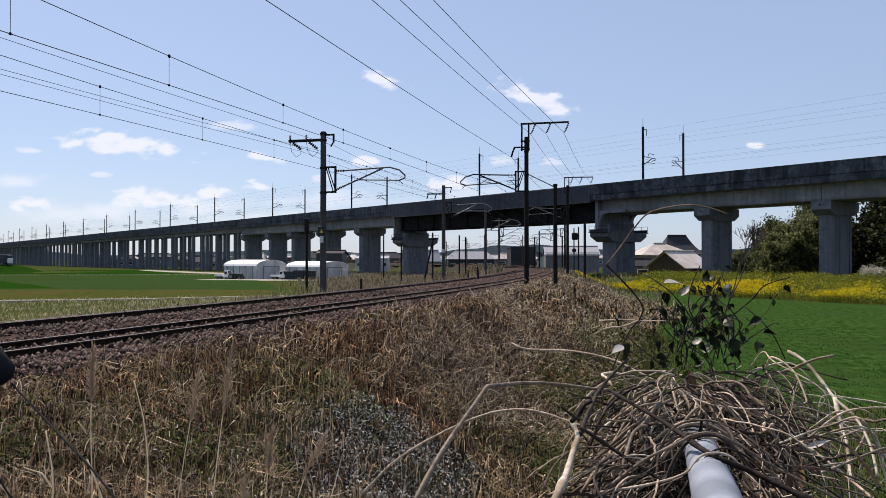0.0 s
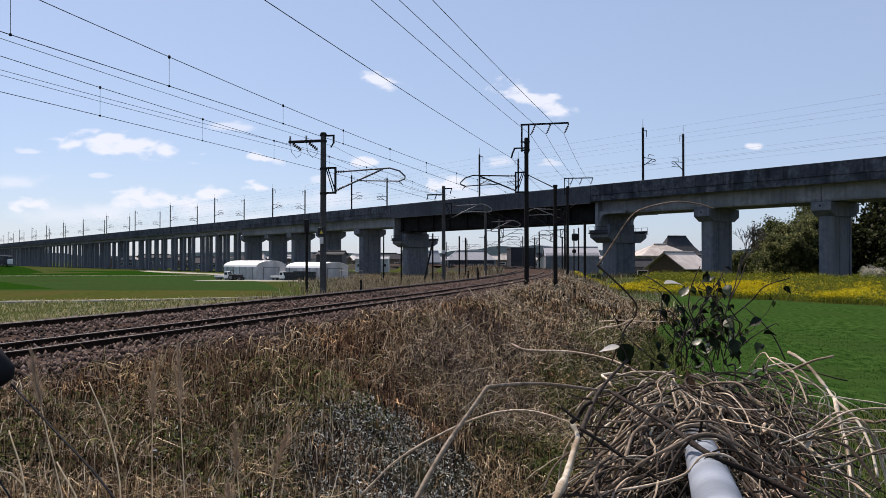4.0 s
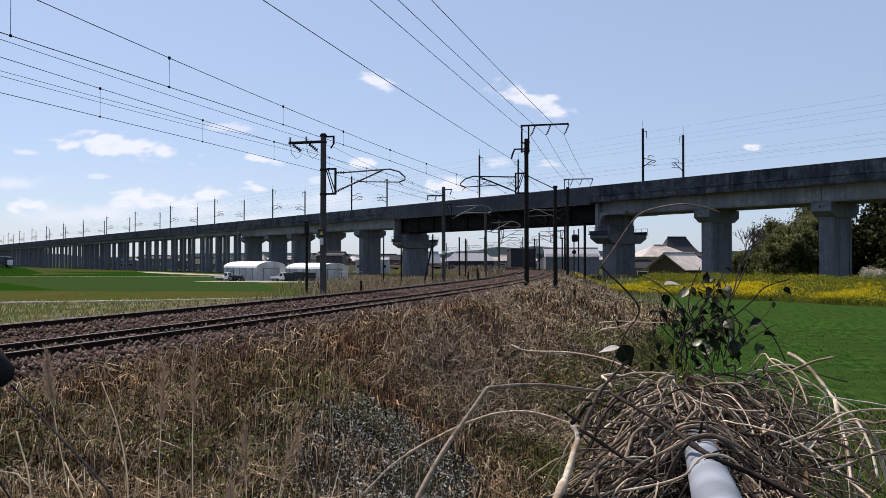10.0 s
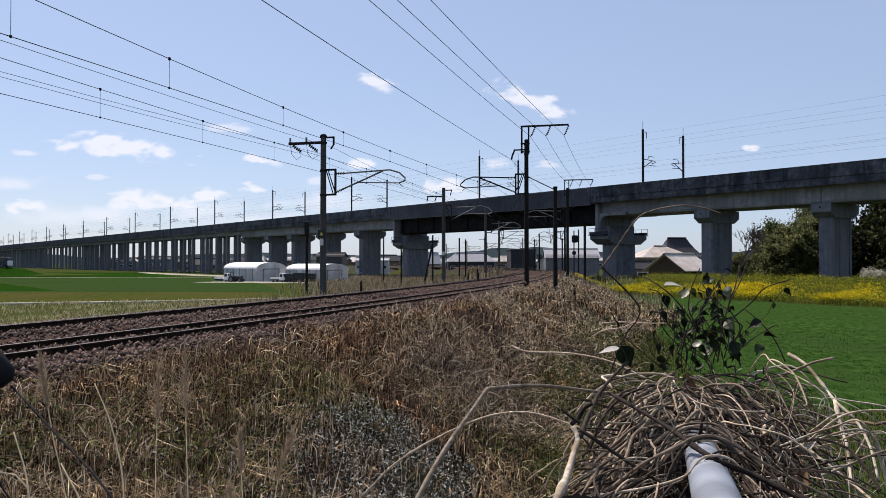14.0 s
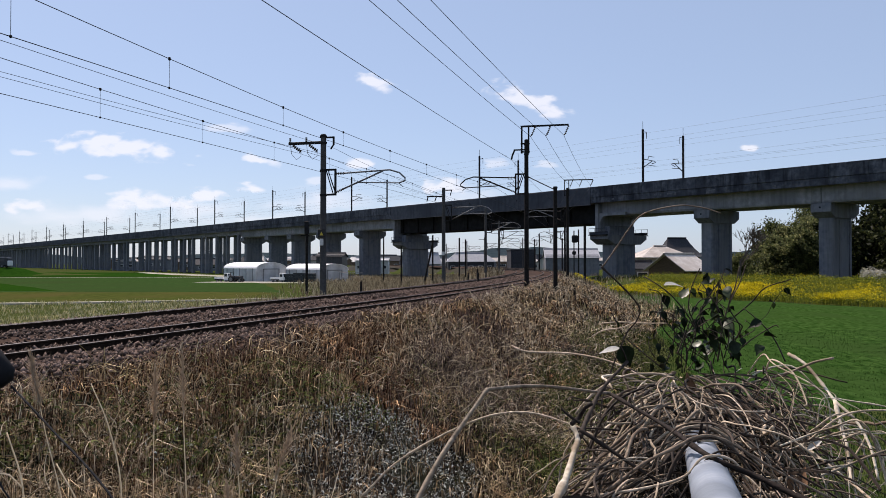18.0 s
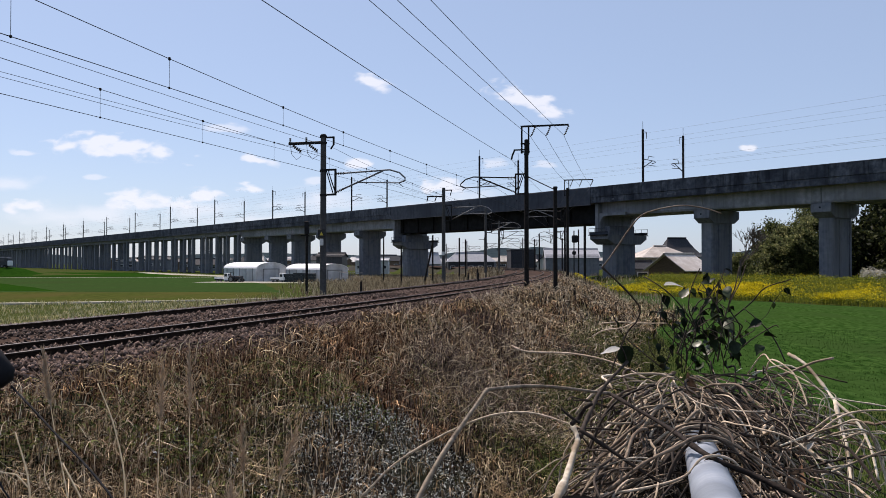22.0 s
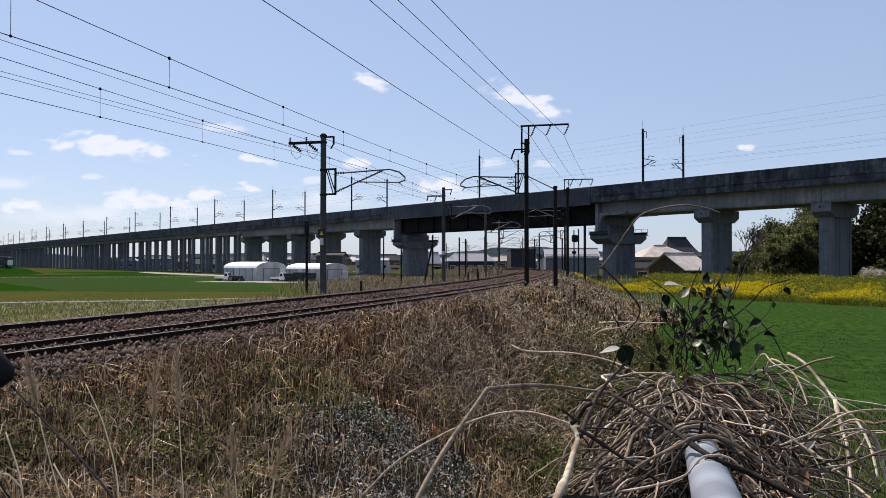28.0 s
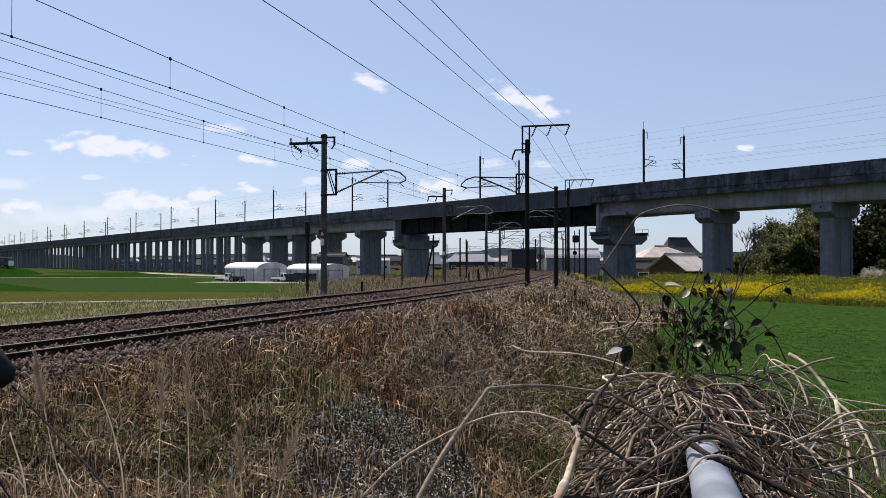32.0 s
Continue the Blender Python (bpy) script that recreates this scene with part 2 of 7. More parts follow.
def ground_z(x, y):
    """Height of the ground: fields at 0, the railway bank, the road bank under the camera, a far berm."""
    x, y = np.asarray(x, float), np.asarray(y, float)
    o = offset_of(x, y)
    bank = 2.2 * (smooth01((o + 6.0) / 3.6) - smooth01((o - 6.6) / 7.0))
    bank = np.where((y > -60) & (y < 420), bank, 0)
    slope = np.clip(bank * (2.2 - bank), 0, 1)
    road = 2.45 * smooth01((7.6 - y) / 4.6) * smooth01((y + 14) / 6)
    berm = 2.3 * smooth01((x + 175) / 12) * smooth01((-121 - x) / 8) * smooth01((y - 227) / 6) * smooth01((247 - y) / 6)
    d = 0.871 * x + 0.491 * y - 67.2
    w = (x - 31.99) * 0.7929 + (y - 126.3) * 0.6094
    rise = 1.35 * smooth01((d - 2) / 12) * smooth01((24 - w) / 9) * smooth01((o - 11) / 5) * smooth01((x + 4) / 12) * (x < 200)
    near = smooth01((140 - np.abs(y)) / 40)
    return np.maximum(np.maximum(bank, road), np.maximum(berm, rise)) + wobble(x, y) * near * (0.25 + slope)


def grow(a, b, step, far, ratio=1.22):
    xs = list(np.arange(a, b + 1e-6, step))
    d = step
    while xs[-1] < far:
        d *= ratio
        xs.append(xs[-1] + d)
    d = step
    while xs[0] > -far:
        d *= ratio
        xs.insert(0, xs[0] - d)
    return np.array(xs)


gx, gy = grow(-40, 40, 0.8, 4200), grow(-10, 150, 0.9, 4200)
GX, GY = np.meshgrid(gx, gy)
gv = np.stack([GX, GY, ground_z(GX, GY)], -1).reshape(-1, 3)
nx, ny = len(gx), len(gy)
ii, jj = np.meshgrid(np.arange(nx - 1), np.arange(ny - 1))
a = (jj * nx + ii).ravel()
gl = np.stack([a, a + 1, a + nx + 1, a + nx], 1).ravel()
me = arrays("ground", gv, gl, np.full(len(a), 4), [M_FIELD, M_SOIL])
mid = gv[np.stack([a, a + nx + 1], 1)].mean(1)
om = offset_of(mid[:, 0], mid[:, 1])
me.polygons.foreach_set("material_index", (((om > -5.5) & (om < 12.5) & (mid[:, 1] < 420)) | (mid[:, 1] < 9)).astype(np.int32))
me.polygons.foreach_set("use_smooth", [True] * len(a))
tagged(new("ground", me), "flat green farmland with a soil railway bank", "ground", kind="structure")


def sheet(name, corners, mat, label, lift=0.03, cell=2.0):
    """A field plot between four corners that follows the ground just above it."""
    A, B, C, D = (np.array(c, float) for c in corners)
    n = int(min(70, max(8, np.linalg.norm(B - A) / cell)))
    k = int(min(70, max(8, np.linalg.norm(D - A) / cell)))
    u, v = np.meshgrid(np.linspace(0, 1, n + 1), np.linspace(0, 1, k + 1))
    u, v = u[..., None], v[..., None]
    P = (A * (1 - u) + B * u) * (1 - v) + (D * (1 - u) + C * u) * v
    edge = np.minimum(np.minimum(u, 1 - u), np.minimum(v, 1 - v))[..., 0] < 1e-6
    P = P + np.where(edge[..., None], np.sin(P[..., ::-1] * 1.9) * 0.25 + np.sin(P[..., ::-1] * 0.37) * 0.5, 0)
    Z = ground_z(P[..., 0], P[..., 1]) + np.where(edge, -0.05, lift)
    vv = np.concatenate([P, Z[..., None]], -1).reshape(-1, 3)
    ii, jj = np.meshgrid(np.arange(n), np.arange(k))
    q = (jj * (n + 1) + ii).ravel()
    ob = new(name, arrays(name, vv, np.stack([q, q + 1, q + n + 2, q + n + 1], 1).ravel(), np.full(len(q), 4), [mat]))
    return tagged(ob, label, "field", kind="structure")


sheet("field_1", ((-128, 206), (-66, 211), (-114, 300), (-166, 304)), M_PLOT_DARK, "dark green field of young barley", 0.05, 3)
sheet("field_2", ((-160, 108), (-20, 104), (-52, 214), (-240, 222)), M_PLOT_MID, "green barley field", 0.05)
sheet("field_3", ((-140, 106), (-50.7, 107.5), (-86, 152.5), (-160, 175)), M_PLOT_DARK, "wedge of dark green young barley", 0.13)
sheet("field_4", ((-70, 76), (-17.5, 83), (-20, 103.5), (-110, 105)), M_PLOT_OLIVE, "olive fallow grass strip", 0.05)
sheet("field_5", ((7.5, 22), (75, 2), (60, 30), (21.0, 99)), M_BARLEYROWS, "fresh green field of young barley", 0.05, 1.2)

# ---------- ballast and rails ----------
S0, S1 = -34.0, 330.0
stations = [S0 + 2.0 * i for i in range(int((S1 - S0) / 2) + 1)]
b = Build()
BED = [(-2.15, 2.10), (-1.25, 2.40), (0.0, 2.41), (1.4, 2.50), (2.2, 2.48), (2.6, 2.41), (2.9, 2.42), (6.2, 2.42), (7.2, 2.07)]
prof = BED
for s in stations:
    for o, z in prof:
        b.v.append(tuple(track(s, o, z + 0.02 * math.sin(s * 1.7 + o * 3))))
for i in range(len(stations) - 1):
    for j in range(len(prof) - 1):
        k = i * len(prof) + j
        b.f.append((k, k + 1, k + len(prof) + 1, k + len(prof)))
ballast_ob = setting("ballast_bed", b, M_BALLAST, "brown crushed-stone ballast bed under the tracks", True, category="ballast")


def cant_at(o):
    """The far track leans into the curve: its outer rail lies higher."""
    return 0.09 if 0.9 < o < 1.3 else 0.0


def rail_station(s, o):
    return lambda p, q: tuple(track(s, o + p, RAIL_Z + q + cant_at(o)))


RAILP = [(-0.064, -0.153), (0.064, -0.153), (0.064, -0.14), (0.012, -0.118), (0.010, -0.045), (0.033, -0.034), (0.033, -0.006),
         (-0.033, -0.006), (-0.033, -0.034), (-0.010, -0.045), (-0.012, -0.118), (-0.064, -0.14)]
HEADP = [(-0.033, -0.0055), (0.033, -0.0055), (0.026, 0.0), (-0.026, 0.0)]
for cen, name in ((O_FAR, "far"), (O_NEAR, "near")):
    tr = thing("railway_track", "rusty steel rails with bright heads on concrete sleepers", "railway track", kind="structure")
    for side in (-1, 1):
        o = cen + side * (GAUGE / 2 + 0.0325)
        rl = part("rail", Build().sweep(RAILP, [rail_station(s, o) for s in stations]), M_RAIL, tr, "rust-brown steel rail")
        part("rail_head", Build().sweep(HEADP, [rail_station(s, o) for s in stations]), M_RAILTOP, rl, "worn bright running surface")
    sl = Build().box((2.0, 0.22, 0.17), (0, 0, 0), bev=0.03).mesh("sleeper", M_SLEEPER, fix=True)
    for i in range(150):
        s = -20 + i * 0.62
        ob = part("sleeper", sl, None, tr)
        lean = 4.7 if name == "far" else 0.0
        ob.matrix_basis = Matrix.Translation(track(s, cen, RAIL_Z - 0.153 - 0.078 + lean * 0.009)) @ pose(0, 0, 0, 0, 0, -math.degrees(heading(s))) @ pose(0, 0, 0, 0, -lean, 0)

# ---------- viaduct plan ----------
VO = Vector((31.99, 126.3, 0))
VD = Vector((-0.6094, 0.7929, 0))     # along, away to the left
VP = Vector((0.7929, 0.6094, 0))      # across, away from the railway bank's camera side
V_TOP = 16.75


def via(u, w, z):
    return VO + VD * u + VP * w + Vector((0, 0, z))


# local frame of the viaduct: x back along the line, y across, z up
VM = Matrix(((-VD.x, VP.x, 0, VO.x), (-VD.y, VP.y, 0, VO.y), (0, 0, 1, 0), (0, 0, 0, 1)))
WIDE = 11.4
W0 = -0.4                              # outer face of the near parapet
viaduct = thing("viaduct", "long weathered grey concrete railway viaduct on piers", "viaduct", VM)


def vbox(name, u0, u1, w0, w1, z0, z1, mat, parent=None, bev=0.06, label=""):
    bb = Build().box((u1 - u0, w1 - w0, z1 - z0), (-(u0 + u1) / 2, (w0 + w1) / 2, (z0 + z1) / 2), bev=bev)
    return part(name, bb, mat, parent or viaduct, label)


U_R, U_BR0, U_BR1, U_LEFT, U_END = -75.0, 10.4, 69.2, 161.0, 1500.0
# spans with beams: piers at these places along the line
PIERS_R = [-65.9, -46.9, -28.0, -9.8]
PIERS_L = [89.8, 109.7, 127.2, 142.3]
# deck slabs and edge beams
for u0, u1 in ((U_R, U_BR0), (U_BR0, U_BR1), (U_BR1, U_LEFT)):
    vbox("deck", u0 + 0.02, u1 - 0.02, W0 + 0.25, W0 + WIDE - 0.25, V_TOP - 2.75, V_TOP - 2.25, M_CONCRETE)
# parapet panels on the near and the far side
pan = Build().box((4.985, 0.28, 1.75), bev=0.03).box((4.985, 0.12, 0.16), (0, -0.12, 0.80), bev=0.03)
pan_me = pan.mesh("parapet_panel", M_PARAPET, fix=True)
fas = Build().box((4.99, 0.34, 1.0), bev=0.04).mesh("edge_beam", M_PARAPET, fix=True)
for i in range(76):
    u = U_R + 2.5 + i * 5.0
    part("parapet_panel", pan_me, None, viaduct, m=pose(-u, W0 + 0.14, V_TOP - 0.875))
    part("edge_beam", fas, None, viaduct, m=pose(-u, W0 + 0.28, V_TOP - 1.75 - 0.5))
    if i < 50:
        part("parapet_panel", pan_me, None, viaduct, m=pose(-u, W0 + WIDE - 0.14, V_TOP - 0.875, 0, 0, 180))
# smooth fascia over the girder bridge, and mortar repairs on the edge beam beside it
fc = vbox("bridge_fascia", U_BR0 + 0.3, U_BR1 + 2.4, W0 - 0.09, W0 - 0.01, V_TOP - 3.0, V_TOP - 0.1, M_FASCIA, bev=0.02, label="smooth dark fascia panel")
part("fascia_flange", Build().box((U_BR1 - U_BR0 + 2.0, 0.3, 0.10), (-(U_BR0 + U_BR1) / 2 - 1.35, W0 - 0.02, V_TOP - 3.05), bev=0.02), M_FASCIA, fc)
rq = random.Random(77)
for i in range(12):
    u, w, h = rq.uniform(-62, 9), rq.choice([0.35, 0.5, 0.9, 1.5]), rq.choice([0.25, 0.4, 0.6])
    part("repair_patch", Build().box((w, 0.03, h), (-u, W0 + 0.105, V_TOP - 2.1 - rq.uniform(0, 0.4)), bev=0.01), M_REPAIR, viaduct, "pale mortar repair")
far_u = U_R + 76 * 5.0
bb = Build()
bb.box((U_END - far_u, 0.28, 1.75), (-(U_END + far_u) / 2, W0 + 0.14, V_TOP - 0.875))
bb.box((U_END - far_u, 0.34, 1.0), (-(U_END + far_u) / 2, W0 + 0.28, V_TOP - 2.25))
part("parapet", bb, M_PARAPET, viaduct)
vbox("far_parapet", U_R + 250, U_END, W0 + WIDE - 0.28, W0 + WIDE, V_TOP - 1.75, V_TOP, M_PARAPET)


def beam_span(u0, u1, w0, w1, zt, zb, mat, n, name="girder"):
    """n parallel main beams with a wider lower flange between two piers."""
    gap = (w1 - w0) / n
    for i in range(n):
        c = w0 + gap * (i + 0.5)
        bb = Build().sweep([(-0.42 * gap, zt), (0.42 * gap, zt), (0.42 * gap, zb + 0.3), (0.36 * gap, zb), (-0.36 * gap, zb), (-0.42 * gap, zb + 0.3)],
                           [(lambda a, q, uu=uu: (-uu, c + a, q)) for uu in (u0 + 0.06, u1 - 0.06)])
        part(name, bb, mat, viaduct)


def pier(u, along=2.0, w0=2.6, w1=8.0, zb=-0.4, zt=11.8, cap=True):
    """A wall pier with a corbelled cap, chamfered along its height."""
    p = vbox("pier", u - along / 2, u + along / 2, w0, w1, zb, zt - 0.02, M_PIER, bev=0.18)
    if cap:
        cw = 1.25
        prof = [(w0 - cw, zt), (w1 + cw, zt), (w1 + cw, zt - 1.15), (w1, zt - 1.9), (w0, zt - 1.9), (w0 - cw, zt - 1.15)]
        bb = Build().sweep(prof, [(lambda a, q, uu=uu: (-uu, a, q)) for uu in (u - along / 2 - 0.35, u + along / 2 + 0.35)])
        part("pier_cap", bb, M_PIER, p, "corbelled pier head")
        # no real opening: a near-black disc paints the shade of a hole
        part("bearing_hole", Build().lathe([(0.13, 0), (0.13, 0.05)], 10, pose(-u - 0.1, w0 - cw + 0.02, zt - 0.55, 90, 0, 0)), M_STEELGIRDER, p, "dark drain hole")
    # two shallow drain pipes on the side towards the camera
    for w in (w0 + 1.7, w1 - 0.9):
        part("drain_pipe", Build().tube([(-u + along / 2 + 0.07, w, zb + 0.4), (-u + along / 2 + 0.07, w, zt - 2.2)], 0.09, 8), M_PIER, p)
    return p


prev = U_R
for u in PIERS_R:
    beam_span(prev, u, 1.3, 9.3, V_TOP - 2.75, 11.85, M_CONCRETE, 3)
    prev = u
beam_span(prev, U_BR0 - 0.4, 1.3, 9.3, V_TOP - 2.75, 11.85, M_CONCRETE, 3)
prev = U_BR1 + 2.9
for u in PIERS_L:
    beam_span(prev, u, 1.3, 9.3, V_TOP - 2.75, 11.85, M_CONCRETE, 3)
    prev = u
beam_span(prev, U_LEFT, 1.3, 9.3, V_TOP - 2.75, 11.85, M_CONCRETE, 3)
for u in PIERS_R + PIERS_L + [U_LEFT - 0.6]:
    pier(u)
# steel girders over the railway, deeper and set back
G0, G1 = U_BR0 + 0.25, U_BR1 + 2.5
for c in (2.3, 5.3, 8.3):
    bb = Build().box((G1 - G0, 0.06, 3.3), (-(G0 + G1) / 2, c, V_TOP - 2.76 - 1.65))
    bb.box((G1 - G0, 0.7, 0.07), (-(G0 + G1) / 2, c, V_TOP - 2.76 - 3.3))
    part("steel_girder", bb, M_STEELGIRDER, viaduct, "dark painted steel plate girder")
    st = Build().box((0.03, 0.3, 3.2)).mesh("stiffener", M_STEELGIRDER)
    for k in range(11):
        part("stiffener", st, None, viaduct, m=pose(-(G0 + 1.2 + k * 5.85), c - 0.18, V_TOP - 2.76 - 1.64))


def bridge_pier(u):
    """A broad pier at an end of the girder bridge: shaft, wide cap with a gallery, and an upstand that hides the girder ends."""
    p = vbox("bridge_pier", u - 1.5, u + 1.5, 2.4, 8.4, -0.4, 7.4, M_PIER, bev=0.5)
    prof = [(0.3, 8.6), (10.4, 8.6), (10.4, 7.9), (8.8, 7.0), (2.0, 7.0), (0.3, 7.9)]
    part("pier_cap", Build().sweep(prof, [(lambda a, q, uu=uu: (-uu, a, q)) for uu in (u - 2.0, u + 2.0)]), M_PIER, p, "wide corbelled pier head")
    part("pedestal", Build().box((1.6, 6.6, 1.6), (-u - 0.2, 5.6, 9.38), bev=0.08), M_PIER, p, "set-back bearing pedestal")
    for w in (0.0, 10.7):
        for q in (-2.0, -0.7, 0.7, 2.0):
            part("gallery_post", Build().tube([(-u + q, w, 8.6), (-u + q, w, 9.7)], 0.03, 6), M_DARKSTEEL, p)
        for z in (9.1, 9.7):
            part("gallery_rail", Build().tube([(-u - 2.0, w, z), (-u + 2.0, w, z)], 0.03, 6), M_DARKSTEEL, p)
        part("gallery_plate", Build().box((4.1, 0.08, 0.5), (-u, w + (0.2 if w < 5 else -0.2), 8.88), bev=0.01), M_FASCIA, p, "dark edge plate")
        part("gallery_floor", Build().box((4.0, 0.5, 0.1), (-u, w, 8.56)), M_DARKSTEEL, p)
    return p


bp1 = bridge_pier(U_BR0 - 0.9)
bp2 = bridge_pier(U_BR1 + 0.9)
# end walls that close the girder bridge, each with a rounded haunch where the concrete beams begin
for u0, u1, s in ((U_BR0 - 0.45, U_BR0 + 0.22, -1), (U_BR1 + 2.52, U_BR1 + 2.95, 1)):
    vbox("end_wall", u0, u1, 0.55, 10.0, 8.62, V_TOP - 2.76, M_CONCRETE, bev=0.05, label="concrete wall that closes the girder end")
    ue = u0 if s < 0 else u1
    prof = [(0.0, 12.3), (0.0, 9.9)] + [(1.3 * (1 - math.cos(q * math.pi / 12)), 9.9 + 1.93 * math.sin(q * math.pi / 12)) for q in range(1, 7)] + [(5.5, 11.83), (5.5, 12.3)]
    for w in (0.9, 8.9):
        part("haunch", Build().sweep(prof, [(lambda a, z, ww=ww: (-(ue + s * (a + 0.01)), ww, z)) for ww in (w, w + 0.8)]), M_CONCRETE, viaduct, "rounded concrete haunch")

# rigid-frame part: slab with beams on two rows of columns
blk = 32.0
u = U_LEFT + 1.0
col_me = Build().box((1.0, 1.1, 14.2), bev=0.12).mesh("column", M_PIER, fix=True)
n = 0
while u < 620:
    bb = Build().box((blk - 0.1, WIDE - 0.5, 0.6), (-(u + blk / 2), W0 + WIDE / 2, V_TOP - 2.55))
    for w in (2.0, 8.6):
        bb.box((blk - 0.3, 0.9, 1.2), (-(u + blk / 2), w, V_TOP - 3.4))
    part("frame_deck", bb, M_CONCRETE, viaduct, "slab and beams of the frame viaduct")
    for k in range(4):
        for w in (2.0, 8.6):
            part("column", col_me, None, viaduct, m=pose(-(u + 2.0 + k * (blk - 4.0) / 3), w, V_TOP - 4.0 - 7.1 + 0.5))
    u += blk
bb = Build()
while u < U_END:
    bb.box((blk - 0.1, WIDE - 0.5, 1.6), (-(u + blk / 2), W0 + WIDE / 2, V_TOP - 3.05))
    for k in range(4):
        for w in (2.0, 8.6):
            bb.box((1.0, 1.1, 14.2), (-(u + 2.0 + k * (blk - 4.0) / 3), w, V_TOP - 10.6))
    u += blk
tagged(part("distant_deck", bb, M_PIER, viaduct), kind="stuff")

# ---------- overhead line poles of the railway ----------
def line_frame(x, y, z):
    """A frame on the railway: x to the right across the tracks, y along them."""
    th = -math.atan2(y - CEN[1], x - CEN[0])
    return pose(x, y, z, 0, 0, -math.degrees(th))


def insulator(at, end, mat=None, r=0.07, n=5):
    """A string of ribbed discs from one point to another."""
    a, e = Vector(at), Vector(end)
    d = e - a
    m = Matrix.Translation(a) @ d.to_track_quat("Z", "Y").to_matrix().to_4x4()
    prof = [(0.02, 0.0)]
    for i in range(n):
        z = d.length * (i + 0.25) / n
        prof += [(0.025, z), (r, z + d.length * 0.2 / n), (r, z + d.length * 0.35 / n), (0.025, z + d.length * 0.6 / n)]
    prof.append((0.02, d.length))
    return Build().lathe(prof, 8, m)


def shaft(th, h, r0, r1, mat, z0=-0.6):
    return part("shaft", Build().lathe([(r0, z0), (r0, 0.0), (r0 * 0.5 + r1 * 0.5, h / 2), (r1, h - 0.03), (r1 * 0.8, h)], 14), mat, th, smooth=False)


def cantilever(th, side, reach, z_top, z_low, mat):
    """Bracket frame, tubes and steady arm on the side (+1 right, -1 left) of a pole."""
    k = side
    fr = Build()
    fr.box((0.66, 0.09, 0.09), (k * 0.33, 0, z_top)).box((0.66, 0.09, 0.09), (k * 0.33, 0, z_low)).box((0.09, 0.09, z_top - z_low + 0.09), (k * 0.66, 0, (z_top + z_low) / 2))
    fr.tube([(k * 0.15, 0, z_top), (k * 0.55, 0, z_low)], 0.03, 6).tube([(k * 0.25, 0, z_top), (k * 0.62, 0, z_low + 0.2)], 0.03, 6)
    part("bracket_frame", fr, M_DARKSTEEL, th, "dark steel bracket frame")
    zt = z_top - 0.2
    part("insulator", insulator((k * 0.68, 0, zt), (k * 1.15, 0, zt)), M_INSUL, th)
    part("insulator", insulator((k * 0.68, 0, z_low + 0.1), (k * 1.1, 0, z_low + 0.28)), M_INSUL, th)
    R = reach
    part("cantilever_tube", Build().tube([(k * 1.1, 0, zt), (k * (R - 0.8), 0, zt + 0.1), (k * (R - 0.3), 0, zt - 0.05), (k * R, 0, zt - 0.32), (k * R, 0, zt - 0.45), (k * (R - 0.3), 0, zt - 0.56)], 0.04, 8), mat, th)
    part("brace", Build().tube([(k * 1.05, 0, z_low + 0.26), (k * (R - 1.15), 0, zt + 0.06)], 0.045, 8), mat, th)
    part("steady_arm", Build().tube([(k * (R - 0.3), 0, zt - 0.56), (k * (R - 2.45), 0, zt - 0.48), (k * (R - 2.5), 0, zt - 0.40)], 0.03, 8), mat, th)
    part("wire_clamp", Build().tube([(k * (R - 0.35), 0, zt - 0.56), (k * (R - 0.2), 0, zt - 0.66), (k * (R - 0.1), 0, zt - 0.76)], 0.02, 6), mat, th)


def top_frame(th, h, width=2.8, mat=M_DARKSTEEL):
    """A raised steel frame at a pole's top with three hanging insulators."""
    fr = Build()
    fr.box((0.09, 0.09, 1.65), (-0.28, 0, h - 0.02)).box((0.09, 0.09, 1.65), (0.14, 0, h - 0.02))
    fr.box((width + 0.1, 0.10, 0.10), (width / 2 - 0.3, 0, h + 0.80))
    fr.box((0.55, 0.12, 0.08), (-0.07, 0, h - 0.75)).box((0.55, 0.12, 0.08), (-0.07, 0, h - 0.25))
    part("top_frame", fr, mat, th, "raised dark steel crossarm frame")
    ends = []
    for f in (0.23, 0.56, 0.95):
        x = -0.3 + width * f
        part("insulator", insulator((x + 0.2, 0, h + 0.76), (x - 0.02, 0, h + 0.24)), M_INSUL, th)
        part("hook", Build().tube([(x - 0.02, 0, h + 0.24), (x - 0.1, 0, h + 0.18)], 0.03, 6), M_DARKSTEEL, th)
        ends.append((x - 0.1, 0, h + 0.18))
    return ends


def pole_at(x, y, top, label, name="catenary_pole", mat=M_POLE, r0=0.17, r1=0.14, group="catenary poles"):
    zb = float(ground_z(x, y))
    th = thing(name, label, "catenary pole" if name == "catenary_pole" else "pole", line_frame(x, y, zb), group)
    shaft(th, top - zb, r0, r1, mat)
    return th, zb


# concrete pole beyond the far track
p1, zb = pole_at(-6.06, 40.0, 10.48, "grey concrete catenary pole with feeder arm and cantilever")
H = 10.48 - zb
part("feeder_arm", Build().box((1.95, 0.13, 0.14), (-0.95, 0, H - 0.42), bev=0.02), M_DARKSTEEL, p1, "dark steel crossarm")
for x in (-1.85, -0.95):
    part("insulator", insulator((x, 0, H - 0.35), (x, 0, H - 0.12)), M_INSUL, p1)
    part("insulator", insulator((x + 0.15, 0, H - 0.5), (x + 0.62, 0, H - 0.86), r=0.09), M_INSUL, p1)
